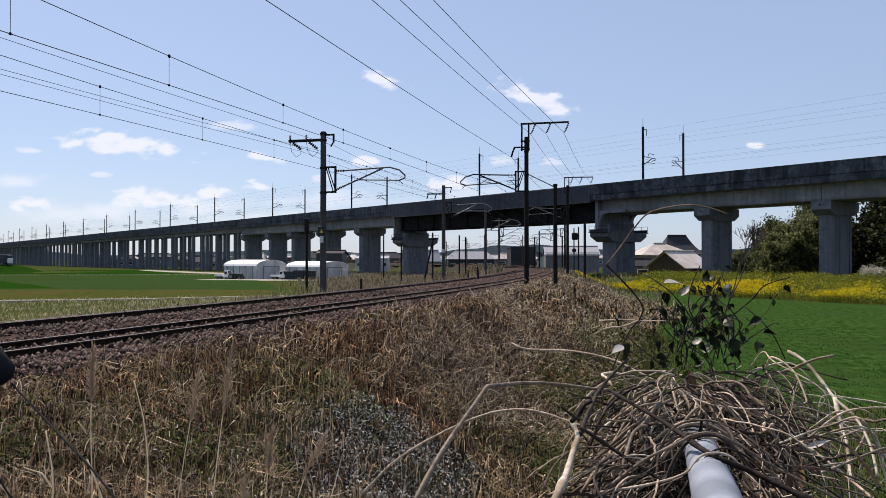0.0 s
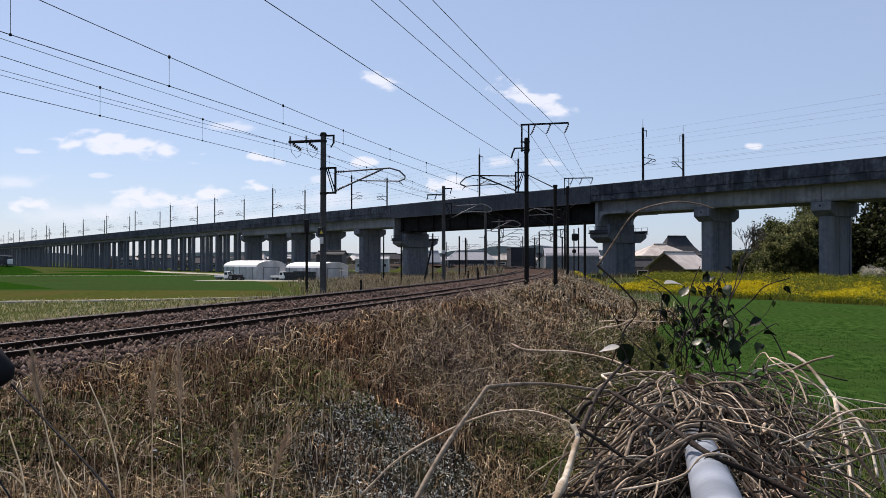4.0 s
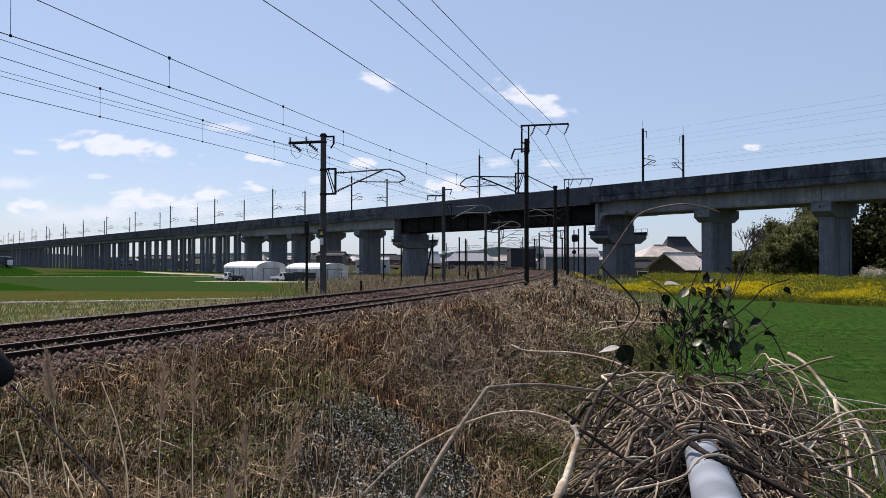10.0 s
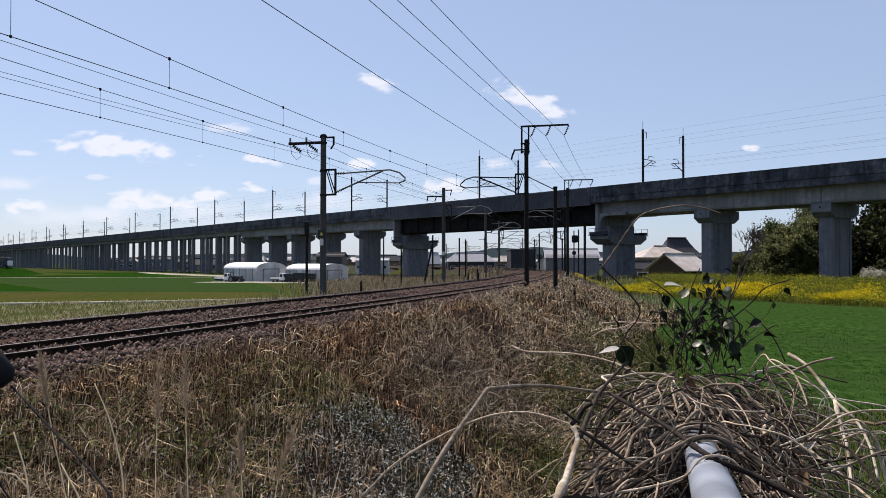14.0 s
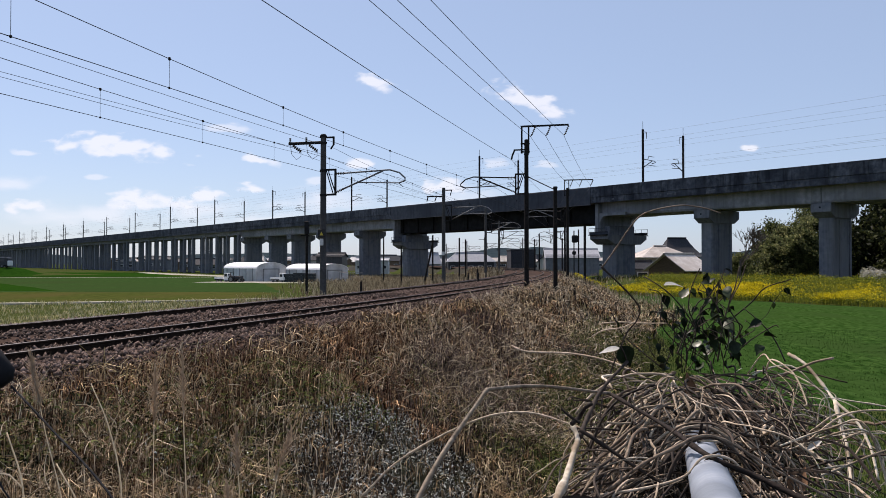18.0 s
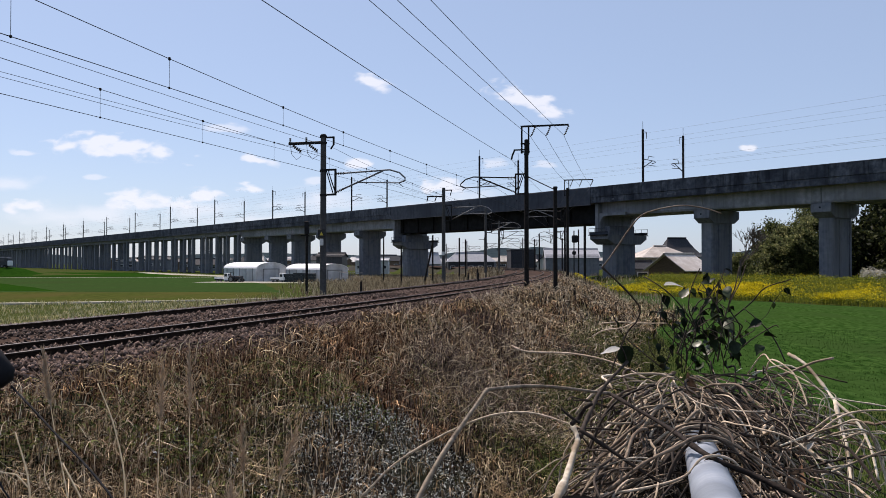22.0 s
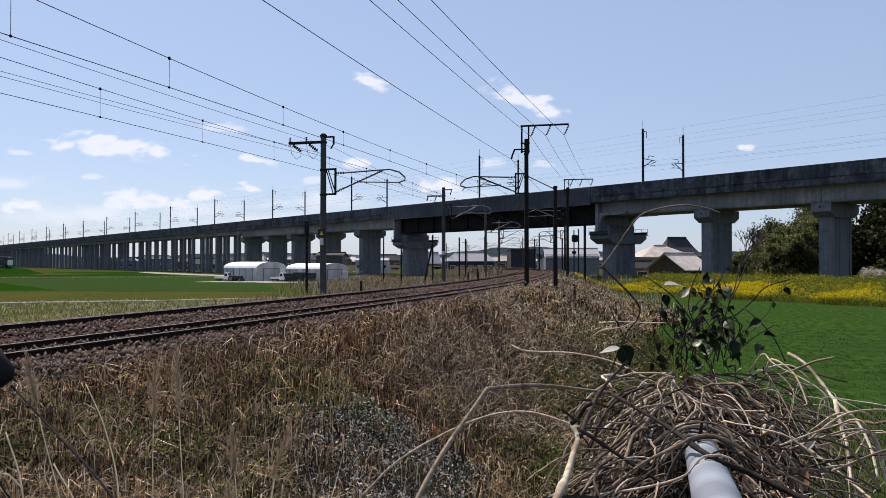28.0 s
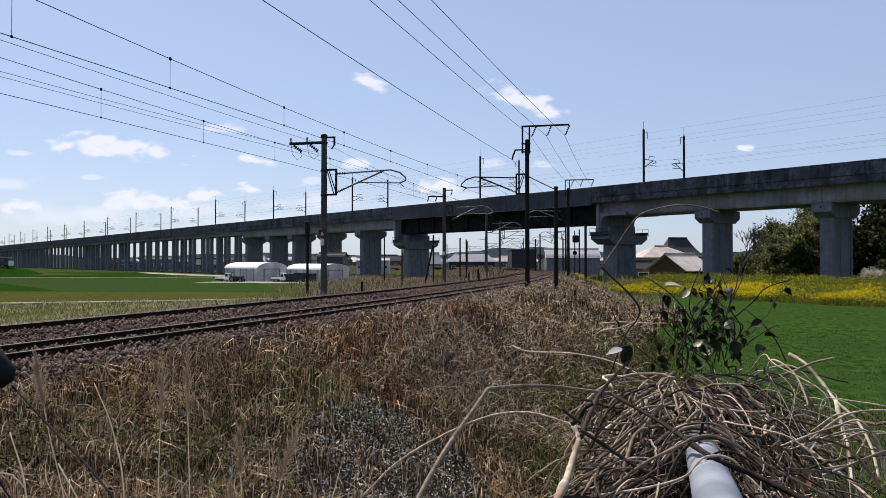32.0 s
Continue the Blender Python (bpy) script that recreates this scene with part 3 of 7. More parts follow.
    part("jumper_wire", Build().tube([(x + 0.02, 0, H - 0.5), (x + 0.08, 0, H - 0.95), (x + 0.35, 0, H - 1.25), (x + 0.6, 0, H - 1.1), (x + 0.62, 0, H - 0.86)], 0.012, 5), M_WIRE, p1)
part("ground_wire_bracket", Build().box((0.6, 0.08, 0.08), (0.3, 0, H - 0.18)).box((0.08, 0.08, 0.42), (0.56, 0, H - 0.36)).tube([(0.56, 0, H - 0.55), (0.40, 0, H - 0.78)], 0.04, 6), M_DARKSTEEL, p1)
for z in (H - 0.12, H - 0.45, H - 1.85, H - 3.1):
    part("band", Build().lathe([(0.175, z - 0.05), (0.18, z + 0.05)], 14), M_DARKSTEEL, p1)
cantilever(p1, 1, 4.35, 8.66 - zb, 7.40 - zb, M_STEEL)
M_SIGN_Y = material("sign_yellow", (0.55, 0.42, 0.05), (0.65, 0.5, 0.08), 0.1, 0.6, 0.0)
M_SIGN_K = material("sign_black", (0.02, 0.02, 0.02), (0.035, 0.035, 0.035), 0.1, 0.6, 0.0)
M_SIGN_W = material("sign_white", (0.5, 0.5, 0.48), (0.62, 0.62, 0.6), 0.1, 0.6, 0.0)
pl = part("warning_plate", Build().box((0.42, 0.03, 0.42), (0, -0.2, 5.45 - zb), bev=0.01), M_SIGN_K, p1, "black plate with a yellow triangle")
part("triangle", Build().add([(-0.10, -0.222, 5.34 - zb), (0.10, -0.222, 5.34 - zb), (0, -0.222, 5.53 - zb), (-0.10, -0.216, 5.34 - zb), (0.10, -0.216, 5.34 - zb), (0, -0.216, 5.53 - zb)],
                             [(0, 1, 2), (5, 4, 3), (0, 3, 4, 1), (1, 4, 5, 2), (2, 5, 3, 0)]), M_SIGN_Y, pl, "yellow warning triangle")
part("number_plate", Build().box((0.2, 0.03, 0.34), (0, -0.2, 5.0 - zb), bev=0.01), M_SIGN_W, p1, "small pale plate")

# dark pole on the camera's side of the near track
p2, zb = pole_at(5.07, 48.0, 11.45, "dark catenary pole with raised three-wire crossarm", mat=M_DARKPOLE, r0=0.145, r1=0.125)
H = 11.45 - zb
top_frame(p2, H)
cantilever(p2, -1, 4.1, 9.35 - zb, 8.15 - zb, M_DARKSTEEL)
part("feeder_arm", Build().box((0.75, 0.08, 0.08), (-0.4, 0, H - 0.62)).tube([(-0.72, 0, H - 0.62), (-0.86, 0, H - 0.95), (-0.92, 0, H - 1.2)], 0.06, 6), M_DARKSTEEL, p2)
for z in (H - 0.3, H - 0.9, H - 2.3, H - 3.3):
    part("band", Build().lathe([(0.15, z - 0.05), (0.155, z + 0.05)], 14), M_DARKSTEEL, p2)

# wooden-looking stay pole beside it
p3, zb = pole_at(6.65, 46.8, 8.45, "short dark stay pole beside the track", "stay_pole", M_DARKPOLE, 0.13, 0.11)
part("cap_band", Build().lathe([(0.13, 8.35 - zb), (0.14, 8.40 - zb), (0.12, 8.47 - zb)], 12), M_DARKSTEEL, p3)
guy = tagged(new("guy_wire", Build().tube([(5.12, 48.0, 9.2), (6.6, 46.85, 8.3)], 0.03, 6).mesh("guy_wire", M_WIRE)), "taut steel guy wire between two poles", "wire")

p4, zb = pole_at(12.6, 80.0, 11.5, "dark catenary pole with raised three-wire crossarm", mat=M_DARKPOLE, r0=0.15, r1=0.13)
top_frame(p4, 11.5 - zb)
cantilever(p4, -1, 4.1, 9.35 - zb, 8.15 - zb, M_STEEL)
p5, zb = pole_at(0.05, 65.0, 10.1, "grey concrete catenary pole with short feeder arms")
H = 10.1 - zb
part("feeder_arm", Build().box((1.4, 0.1, 0.1), (-0.7, 0, H - 0.7)).tube([(-1.3, 0, H - 0.7), (-1.42, 0, H - 1.1)], 0.05, 6).tube([(-0.6, 0, H - 0.7), (-0.75, 0, H - 1.1)], 0.05, 6), M_DARKSTEEL, p5)
part("ground_wire_bracket", Build().box((0.6, 0.08, 0.08), (0.4, 0, H - 0.2)).tube([(0.68, 0, H - 0.2), (0.55, 0, H - 0.65)], 0.04, 6), M_DARKSTEEL, p5)
part("number_plate", Build().box((0.25, 0.03, 0.3), (0, -0.2, 4.7 - zb), bev=0.01), M_SIGN_W, p5)
cantilever(p5, 1, 4.0, 8.66 - zb, 7.40 - zb, M_STEEL)
# further poles along the curve and under the bridge
for s, o, top, side, mat in ((68.0, -2.6, 10.3, 1, M_POLE), (94.0, -2.6, 10.1, 1, M_POLE), (97.0, 7.2, 10.2, -1, M_DARKPOLE), (120.0, 7.1, 10.0, -1, M_DARKPOLE),
                             (146.0, 7.1, 10.0, -1, M_DARKPOLE), (128.0, -2.6, 10.0, 1, M_POLE), (170.0, -2.6, 10.0, 1, M_POLE), (172.0, 7.1, 10.0, -1, M_POLE), (205.0, -2.6, 10.0, 1, M_POLE),
                             (206.0, 7.1, 10.0, -1, M_POLE), (240.0, -2.6, 10.0, 1, M_POLE)):
    q = track(s, o)
    pp, zb = pole_at(q.x, q.y, top, "slender catenary pole with a pale steel cantilever", mat=mat, r0=0.16, r1=0.13)
    cantilever(pp, side, 4.0, 8.66 - zb, 7.40 - zb, M_STEEL)
    part("feeder_arm", Build().box((1.4, 0.1, 0.1), (-side * 0.7, 0, top - zb - 0.5)), M_DARKSTEEL, pp)


def plain_pole(x, y, top, r, label, name="line_post", mat=M_DARKPOLE, zb=None):
    zb = float(ground_z(x, y)) if zb is None else zb
    th = thing(name, label, "post", pose(x, y, zb), "trackside posts")
    part("post", Build().lathe([(r, -0.5), (r, top - zb - 0.02), (r * 0.8, top - zb)], 10), mat, th)
    return th, zb


# whistle post, cable posts, marker stakes
q, zb = plain_pole(-7.75, 45.0, 6.0, 0.075, "dark steel signal post with a small lamp box")
part("lamp_box", Build().box((0.26, 0.22, 0.75), (0, 0, 5.95 - zb), bev=0.03), M_DARKSTEEL, q, "dark lamp housing")
part("bracket", Build().box((0.5, 0.06, 0.06), (-0.1, 0, 5.5 - zb)), M_DARKSTEEL, q)
for x, y, top, r in ((-4.2, 40.6, 3.0, 0.06), (2.6, 58.5, 3.2, 0.07), (2.1, 66.0, 3.1, 0.06), (7.9, 47.5, 2.3, 0.07), (3.4, 78.0, 3.3, 0.1)):
    plain_pole(x, y, top, r, "short black trackside marker stake", "marker_stake")
for x, y, top, r in ((-1.3, 100.0, 7.4, 0.1), (1.9, 92.0, 6.8, 0.09), (3.0, 105.0, 7.0, 0.1), (16.0, 138.0, 8.0, 0.11), (19.6, 130.0, 7.9, 0.12), (16.5, 92.0, 8.3, 0.15),
                     (19.2, 112.0, 8.6, 0.1), (-5.8, 110.0, 6.2, 0.1), (-10.5, 140.0, 8.4, 0.12)):
    plain_pole(x, y, top, r, "thin dark cable post near the bridge", "cable_post")
st = thing("leaning_strut", "dark leaning strut against a post", "strut", pose(-2.55, 98, 0.3))
part("strut", Build().tube([(0, 0, 0), (1.35, 0, 6.4)], 0.11, 8), M_DARKPOLE, st)
sg = thing("railway_signal", "dark trackside colour-light signal on a mast", "signal", pose(15.9, 96.0, 1.2))
part("mast", Build().tube([(0, 0, -0.5), (0, 0, 6.6)], 0.07, 8), M_DARKSTEEL, sg)
part("signal_head", Build().box((0.75, 0.3, 0.9), (0.1, 0, 5.6), bev=0.12), M_DARKSTEEL, sg, "black signal head")
part("signal_head", Build().lathe([(0.25, -0.1), (0.25, 0.1)], 14, pose(0, -0.1, 3.9, 90, 0, 0)), M_DARKSTEEL, sg, "round black lamp board")


# ---------- overhead wires ----------
def sagged(a, e, sag, n=10):
    a, e = Vector(a), Vector(e)
    return [a.lerp(e, i / n) - Vector((0, 0, 4 * sag * (i / n) * (1 - i / n))) for i in range(n + 1)]


def wire(name, pts, label, r=0.008):
    return tagged(new(name, Build().tube(pts, r, 5).mesh(name, M_WIRE)), label, "wire", "overhead wires")


def catenary(o, s0, s1, zc, low, zlow, rise=0.0012, supports=()):
    """Contact wire, messenger wire and droppers above one track; the messenger sags between supports."""
    def zm(s):
        if s < supports[0]:
            return zlow + rise * (s - low) ** 2
        a = max(q for q in supports if q <= s)
        e = min([q for q in supports if q > s] or [a + 30])
        t = (s - a) / (e - a)
        return 8.5 - 0.9 * t * (1 - t)
    n = int((s1 - s0) / 2.5)
    ss = [s0 + (s1 - s0) * i / n for i in range(n + 1)]
    th = thing("catenary_wire", "dark contact wire hung by droppers from a messenger wire", "wire", group="overhead wires")
    part("contact_wire", Build().tube([track(s, o, zc) for s in ss], 0.008, 5), M_WIRE, th, fix=False)
    part("messenger_wire", Build().tube([track(s, o, zm(s)) for s in ss], 0.008, 5), M_WIRE, th, fix=False)
    return th, zm


def dropper(th, s, o, zc, zm):
    p = track(s, o)
    part("dropper", Build().tube([(p.x, p.y, zc), (p.x, p.y, zm)], 0.005, 4), M_WIRE, th)
    part("dropper_clip", Build().box((0.05, 0.05, 0.07), (p.x, p.y, zm), bev=0.01), M_DARKSTEEL, th)
    part("dropper_clip", Build().box((0.04, 0.04, 0.05), (p.x, p.y, zc), bev=0.01), M_DARKSTEEL, th)


O_NW, O_FW = O_NEAR + 0.28, O_FAR + 0.28
near_w, near_z = catenary(O_NW, -32, 270, 7.70, 6.0, 8.095, 0.0013, (23.5, 57, 97, 146, 206))
far_w, far_z = catenary(O_FW, -30, 290, 7.68, 5.0, 8.31, 0.0009, (15.5, 41, 68, 94, 128, 170, 205, 240))
for s in (-11.15, -7.15, -2.35, 1.5, 5.65, 10.05, 14.95, 19.5, 28, 33, 38, 43, 48, 53, 62, 67, 72, 77, 82, 87):
    dropper(near_w, s, O_NW, 7.70, near_z(s))
for s in (-9.5, -4.9, -0.5, 3.9, 8.6, 12.8, 20, 25, 30, 35, 46, 51, 56, 61, 72, 77, 82, 87):
    dropper(far_w, s, O_FW, 7.68, far_z(s))
# feeders on the far side, from behind the camera to the concrete pole and on
for oa, ob, oc, z, z2, low in ((-5.3, -4.75, -3.9, 9.62, 9.3, 0.0), (-4.8, -4.15, -2.9, 9.62, 9.3, 0.0), (-1.62, -1.98, -2.0, 9.82, 9.5, 0.14)):
    a, m0, m1, m2, m3 = track(-32, oa, z + 0.3 - low * 1.3), track(3.0, ob, z - low * 0.8), track(15.6, oc, z), track(41.4, -2.6, z2), track(68, -2.6, z2)
    pts = curve_through([a, track(-14, oa * 0.7 + ob * 0.3, z + 0.12 - low), m0, m1], 5)
    wire("feeder_wire", pts + sagged(m1, m2, 0.2)[1:] + sagged(m2, m3, 0.2)[1:], "thin dark feeder wire along the railway")
# three-wire line on the raised crossarms, and the single wire below it
pm2, pm4 = line_frame(5.07, 48.0, 0), line_frame(12.6, 80.0, 0)
for f in (0.23, 0.56, 0.95):
    x = -0.4 + 2.8 * f
    t2, t4 = pm2 @ Vector((x, 0, 11.63)), pm4 @ Vector((x + 0.1, 0, 11.68))
    back = pm2 @ Vector((0.244 + (x - 0.244) * 0.68, 0, 11.75)) + Vector((-0.280, -0.960, 0)) * 52
    wire("power_line", sagged(back, t2, 0.20, 16) + sagged(t2, t4, 0.3)[1:] + sagged(t4, t4 + Vector((3.0, 34, -0.4)), 0.3)[1:], "dark overhead power line on raised crossarms", 0.0115)
t2 = pm2 @ Vector((-0.92, 0, 10.25))
wire("power_line", sagged(t2 + Vector((-0.2684, -0.963, 0)) * 52, t2, 0.20, 16) + sagged(t2, pm4 @ Vector((-0.9, 0, 9.9)), 0.3)[1:], "single dark overhead wire", 0.0115)

# ---------- masts on the viaduct ----------
mast_bm = {}


def viaduct_mast(u, w, side):
    th = thing("viaduct_mast", "dark steel catenary mast standing on the viaduct", "mast", VM @ pose(-u, w, V_TOP - 2.2), "viaduct masts")
    if not mast_bm:
        for sd in (1, -1):
            b1 = Build().box((0.30, 0.30, 10.7), (0, 0, 5.35), bev=0.04)
            b2 = Build().box((0.08, 0.9, 0.08), (0, sd * 0.5, 10.3)).box((0.07, 0.07, 1.1), (0, sd * 0.92, 9.8))
            b3 = Build().tube([(0, 0, 10.6), (0, 0, 12.0)], 0.035, 6)
            b4 = Build().tube([(0, sd * 0.3, 5.9), (0, sd * 3.0, 5.8), (0, sd * 3.2, 5.6), (0, sd * 2.2, 5.3)], 0.06, 6).tube([(0, sd * 0.3, 4.7), (0, sd * 2.3, 5.75)], 0.07, 6).tube([(0, sd * 0.9, 5.05), (0, sd * 3.1, 5.0)], 0.05, 6).tube([(0, sd * 1.2, 5.9), (0, sd * 1.5, 6.5), (0, sd * 2.8, 6.45)], 0.05, 6)
            b5 = Build().box((0.2, 0.4, 0.12), (0, sd * 0.2, 5.9)).box((0.2, 0.4, 0.12), (0, sd * 0.2, 4.8))
            mast_bm[sd] = [(n, q.mesh(n, M_DARKSTEEL, fix=True)) for n, q in (("post", b1), ("top_bracket", b2), ("lightning_rod", b3), ("cantilever", b4), ("clamp", b5))]
    for n, q in mast_bm[side]:
        part(n, q, None, th)
    return th


for u in (0.0, 40.5) + tuple(90.0 + 45.0 * k for k in range(22)):
    viaduct_mast(u, 0.0, 1)
    viaduct_mast(u, 10.6, -1)
viaduct_mast(-45.0 - 7, 0.0, 1)
for w, z in ((0.92, V_TOP + 6.8), (9.68, V_TOP + 6.8), (2.9, V_TOP + 3.6), (7.7, V_TOP + 3.6), (2.9, V_TOP + 2.7), (7.7, V_TOP + 2.7), (0.1, V_TOP + 7.8), (10.5, V_TOP + 7.8)):
    wire("viaduct_wire", [via(-90, w, z)] + [via(-45 + 45 * k, w, z) for k in range(16)], "thin wire of the viaduct's overhead line", 0.009)

# ---------- grass and weeds ----------
def veg_material(name, cols, patch=None, size=3.0, rough=0.75, trans=0.35, gloss=0.06):
    """Blade colours picked piece by piece from a list, tinted in patches over the ground."""
    m = bpy.data.materials.new(name)
    m.use_nodes = True
    n, l = m.node_tree.nodes, m.node_tree.links
    bs = n["Principled BSDF"]
    bs.inputs["Roughness"].default_value = rough
    bs.inputs["Specular IOR Level"].default_value = gloss
    g = n.new("ShaderNodeNewGeometry")
    rp = n.new("ShaderNodeValToRGB")
    rp.color_ramp.interpolation = "CONSTANT"
    e = rp.color_ramp.elements
    e[0].color, e[1].color, e[1].position = rgb(cols[0]), rgb(cols[1]), 1 / len(cols)
    for i, c in enumerate(cols[2:]):
        e.new((i + 2) / len(cols)).color = rgb(c)
    l.new(g.outputs["Random Per Island"], rp.inputs[0])
    col = rp.outputs[0]
    for k, (pc, lo, hi, sc) in enumerate(patch or ()):
        tc = n.new("ShaderNodeTexCoord")
        mp = n.new("ShaderNodeMapping")
        mp.inputs["Location"].default_value = (13.7 * (k + 1), 4.1 * k, 0)
        l.new(tc.outputs["Object"], mp.inputs[0])
        nz = n.new("ShaderNodeTexNoise")
        nz.inputs["Scale"].default_value, nz.inputs["Detail"].default_value = 1.0 / sc, 3.0
        l.new(mp.outputs[0], nz.inputs["Vector"])
        mr = n.new("ShaderNodeMapRange")
        mr.inputs[1].default_value, mr.inputs[2].default_value = lo, hi
        l.new(nz.outputs["Fac"], mr.inputs[0])
        mx = n.new("ShaderNodeMix")
        mx.data_type, mx.blend_type = "RGBA", "MULTIPLY"
        l.new(mr.outputs[0], mx.inputs[0])
        l.new(col, mx.inputs[6])
        mx.inputs[7].default_value = rgb(pc)
        col = mx.outputs[2]
    l.new(col, bs.inputs["Base Color"])
    tr = n.new("ShaderNodeBsdfTranslucent")
    l.new(col, tr.inputs[0])
    ms = n.new("ShaderNodeMixShader")
    ms.inputs[0].default_value = trans
    l.new(bs.outputs[0], ms.inputs[1])
    l.new(tr.outputs[0], ms.inputs[2])
    l.new(ms.outputs[0], n["Material Output"].inputs[0])
    return m


# Near-black entries put the shade of gaps into the blade colours.
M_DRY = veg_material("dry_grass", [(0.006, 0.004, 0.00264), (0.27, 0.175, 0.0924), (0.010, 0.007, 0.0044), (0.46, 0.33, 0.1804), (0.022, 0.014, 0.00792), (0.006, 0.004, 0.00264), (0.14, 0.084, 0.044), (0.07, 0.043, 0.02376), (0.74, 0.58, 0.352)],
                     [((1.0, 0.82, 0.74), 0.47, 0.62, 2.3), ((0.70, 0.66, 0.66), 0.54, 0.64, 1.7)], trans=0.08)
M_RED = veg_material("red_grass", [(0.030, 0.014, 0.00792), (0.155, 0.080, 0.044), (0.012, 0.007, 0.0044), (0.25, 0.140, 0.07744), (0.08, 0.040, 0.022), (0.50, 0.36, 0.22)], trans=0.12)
M_LITTER = veg_material("gap_shade_litter", [(0.006, 0.004, 0.00264), (0.020, 0.013, 0.00792), (0.009, 0.006, 0.00352), (0.028, 0.019, 0.01144), (0.008, 0.005, 0.00352)], trans=0.02)
M_PINK = veg_material("faded_straw", [(0.34, 0.265, 0.176), (0.54, 0.44, 0.3036), (0.05, 0.037, 0.02552), (0.70, 0.59, 0.418), (0.18, 0.135, 0.0924)], trans=0.08)
M_PALE = veg_material("straw", [(0.42, 0.32, 0.20), (0.62, 0.50, 0.335), (0.09, 0.063, 0.038), (0.80, 0.67, 0.48), (0.22, 0.16, 0.095)], [((0.74, 0.74, 0.50), 0.5, 0.62, 4.0)], trans=0.1)
M_TAN = veg_material("tan_grass", [(0.28, 0.215, 0.132), (0.40, 0.32, 0.2068), (0.07, 0.052, 0.0308), (0.52, 0.43, 0.2816), (0.16, 0.12, 0.0704)], trans=0.1)
M_VERGE = veg_material("verge_straw", [(0.36, 0.33, 0.15), (0.52, 0.46, 0.25), (0.14, 0.14, 0.05), (0.24, 0.24, 0.09), (0.62, 0.55, 0.34)], trans=0.15)
M_WEED = veg_material("green_weed", [(0.018, 0.024, 0.007), (0.11, 0.125, 0.034), (0.21, 0.22, 0.068), (0.04, 0.05, 0.014), (0.008, 0.010, 0.004)], trans=0.2, gloss=0.1)
M_BARLEY = veg_material("barley_blades", [(0.016, 0.044, 0.008), (0.036, 0.078, 0.017), (0.024, 0.056, 0.011), (0.050, 0.098, 0.024)], [((1.15, 1.1, 1.0), 0.52, 0.7, 5.0)], trans=0.2, gloss=0.05)
M_GREYTWIG = veg_material("grey_leaf", [(0.008, 0.008, 0.006), (0.36, 0.37, 0.33), (0.006, 0.006, 0.005), (0.78, 0.79, 0.72), (0.014, 0.013, 0.010), (0.10, 0.10, 0.085)], trans=0.05)
M_PURPLE = veg_material("purple_twig", [(0.04, 0.028, 0.02464), (0.13, 0.095, 0.08096), (0.018, 0.012, 0.01056), (0.24, 0.185, 0.154)], trans=0.1)


def blades(name, x, y, z, h, w, bend, mat, label, category="grass", tilt=0.35):
    """Curved blades, one for each place: three levels, leaning each its own way."""
    n = len(x)
    az, le = rng.uniform(0, 2 * np.pi, n), rng.uniform(0, 1, n) * tilt
    fa = rng.uniform(0, np.pi, n)
    sx, sy = np.cos(fa) * w / 2, np.sin(fa) * w / 2
    dx, dy = np.cos(az), np.sin(az)
    m1, m2 = h * (0.5 * le), h * (le + bend * rng.uniform(0.3, 1.2, n))
    zt = h * np.sqrt(np.clip(1 - np.clip(m2 / h, 0, 0.95) ** 2, 0.08, 1))
    V = np.empty((n, 5, 3))
    V[:, 0] = np.stack([x - sx, y - sy, z - 0.04], 1)
    V[:, 1] = np.stack([x + sx, y + sy, z - 0.04], 1)
    V[:, 2] = np.stack([x + dx * m1 + sx * 0.8, y + dy * m1 + sy * 0.8, z + h * 0.55], 1)
    V[:, 3] = np.stack([x + dx * m1 - sx * 0.8, y + dy * m1 - sy * 0.8, z + h * 0.55], 1)
    V[:, 4] = np.stack([x + dx * m2, y + dy * m2, z + zt], 1)
    k = (np.arange(n) * 5)[:, None]
    L = (k + np.array([0, 1, 2, 3, 3, 2, 4])).ravel()
    me = arrays(name, V.reshape(-1, 3), L, np.tile([4, 3], n), [mat])
    return tagged(new(name, me), label, category, kind="stuff")


def scatter(n, y0, y1, power=1.0, wide=0.60):
    """Places in front of the road bank, thinning with distance."""
    t = rng.uniform(0, 1, n)
    if power == 1.0:
        y = y0 * (y1 / y0) ** t
    else:
        k = 1 - power
        y = (y0 ** k + t * (y1 ** k - y0 ** k)) ** (1 / k)
    x = rng.uniform(-wide, wide, n) * y + rng.uniform(-0.5, 0.5, n)
    return x, y


def edge_noise(x, y):
    return np.sin(x * 0.8 + y * 0.55) * 0.5 + np.sin(y * 0.23 + 1.0) * 0.6


def grey_patch(x, y):
    """1 inside the ragged patch of grey dead-leaved weeds, falling to 0 outside it."""
    q = ((x + 0.80 + 0.05 * (y - 12.2)) / 1.35) ** 2 + ((y - 12.1) / 2.6) ** 2 + 0.35 * np.sin(x * 3.1 + y) * np.cos(y * 2.2 - x)
    return np.clip((1.25 - q) * 1.6, 0, 1)


def slope_mask(x, y, lo=6.3, hi=12.6):
    o = offset_of(x, y)
    far = hi + edge_noise(x, y) + 2.6 * np.clip((26 - y) / 8, 0, 1) + 2.6 * np.clip((y - 34) / 16, 0, 1)
    thin = 1.0 - 0.80 * grey_patch(x, y) - 0.5 * ((x < -3.2) & (o < 8.3)) - 0.62 * np.clip(o - 10.7, 0, 1) * (y > 17) * (y < 38)
    return (o > lo + 0.4 * np.sin(y * 1.1 + x)) & ((o < far) | (y < 8.5)) & (rng.uniform(0, 1, len(x)) < thin)


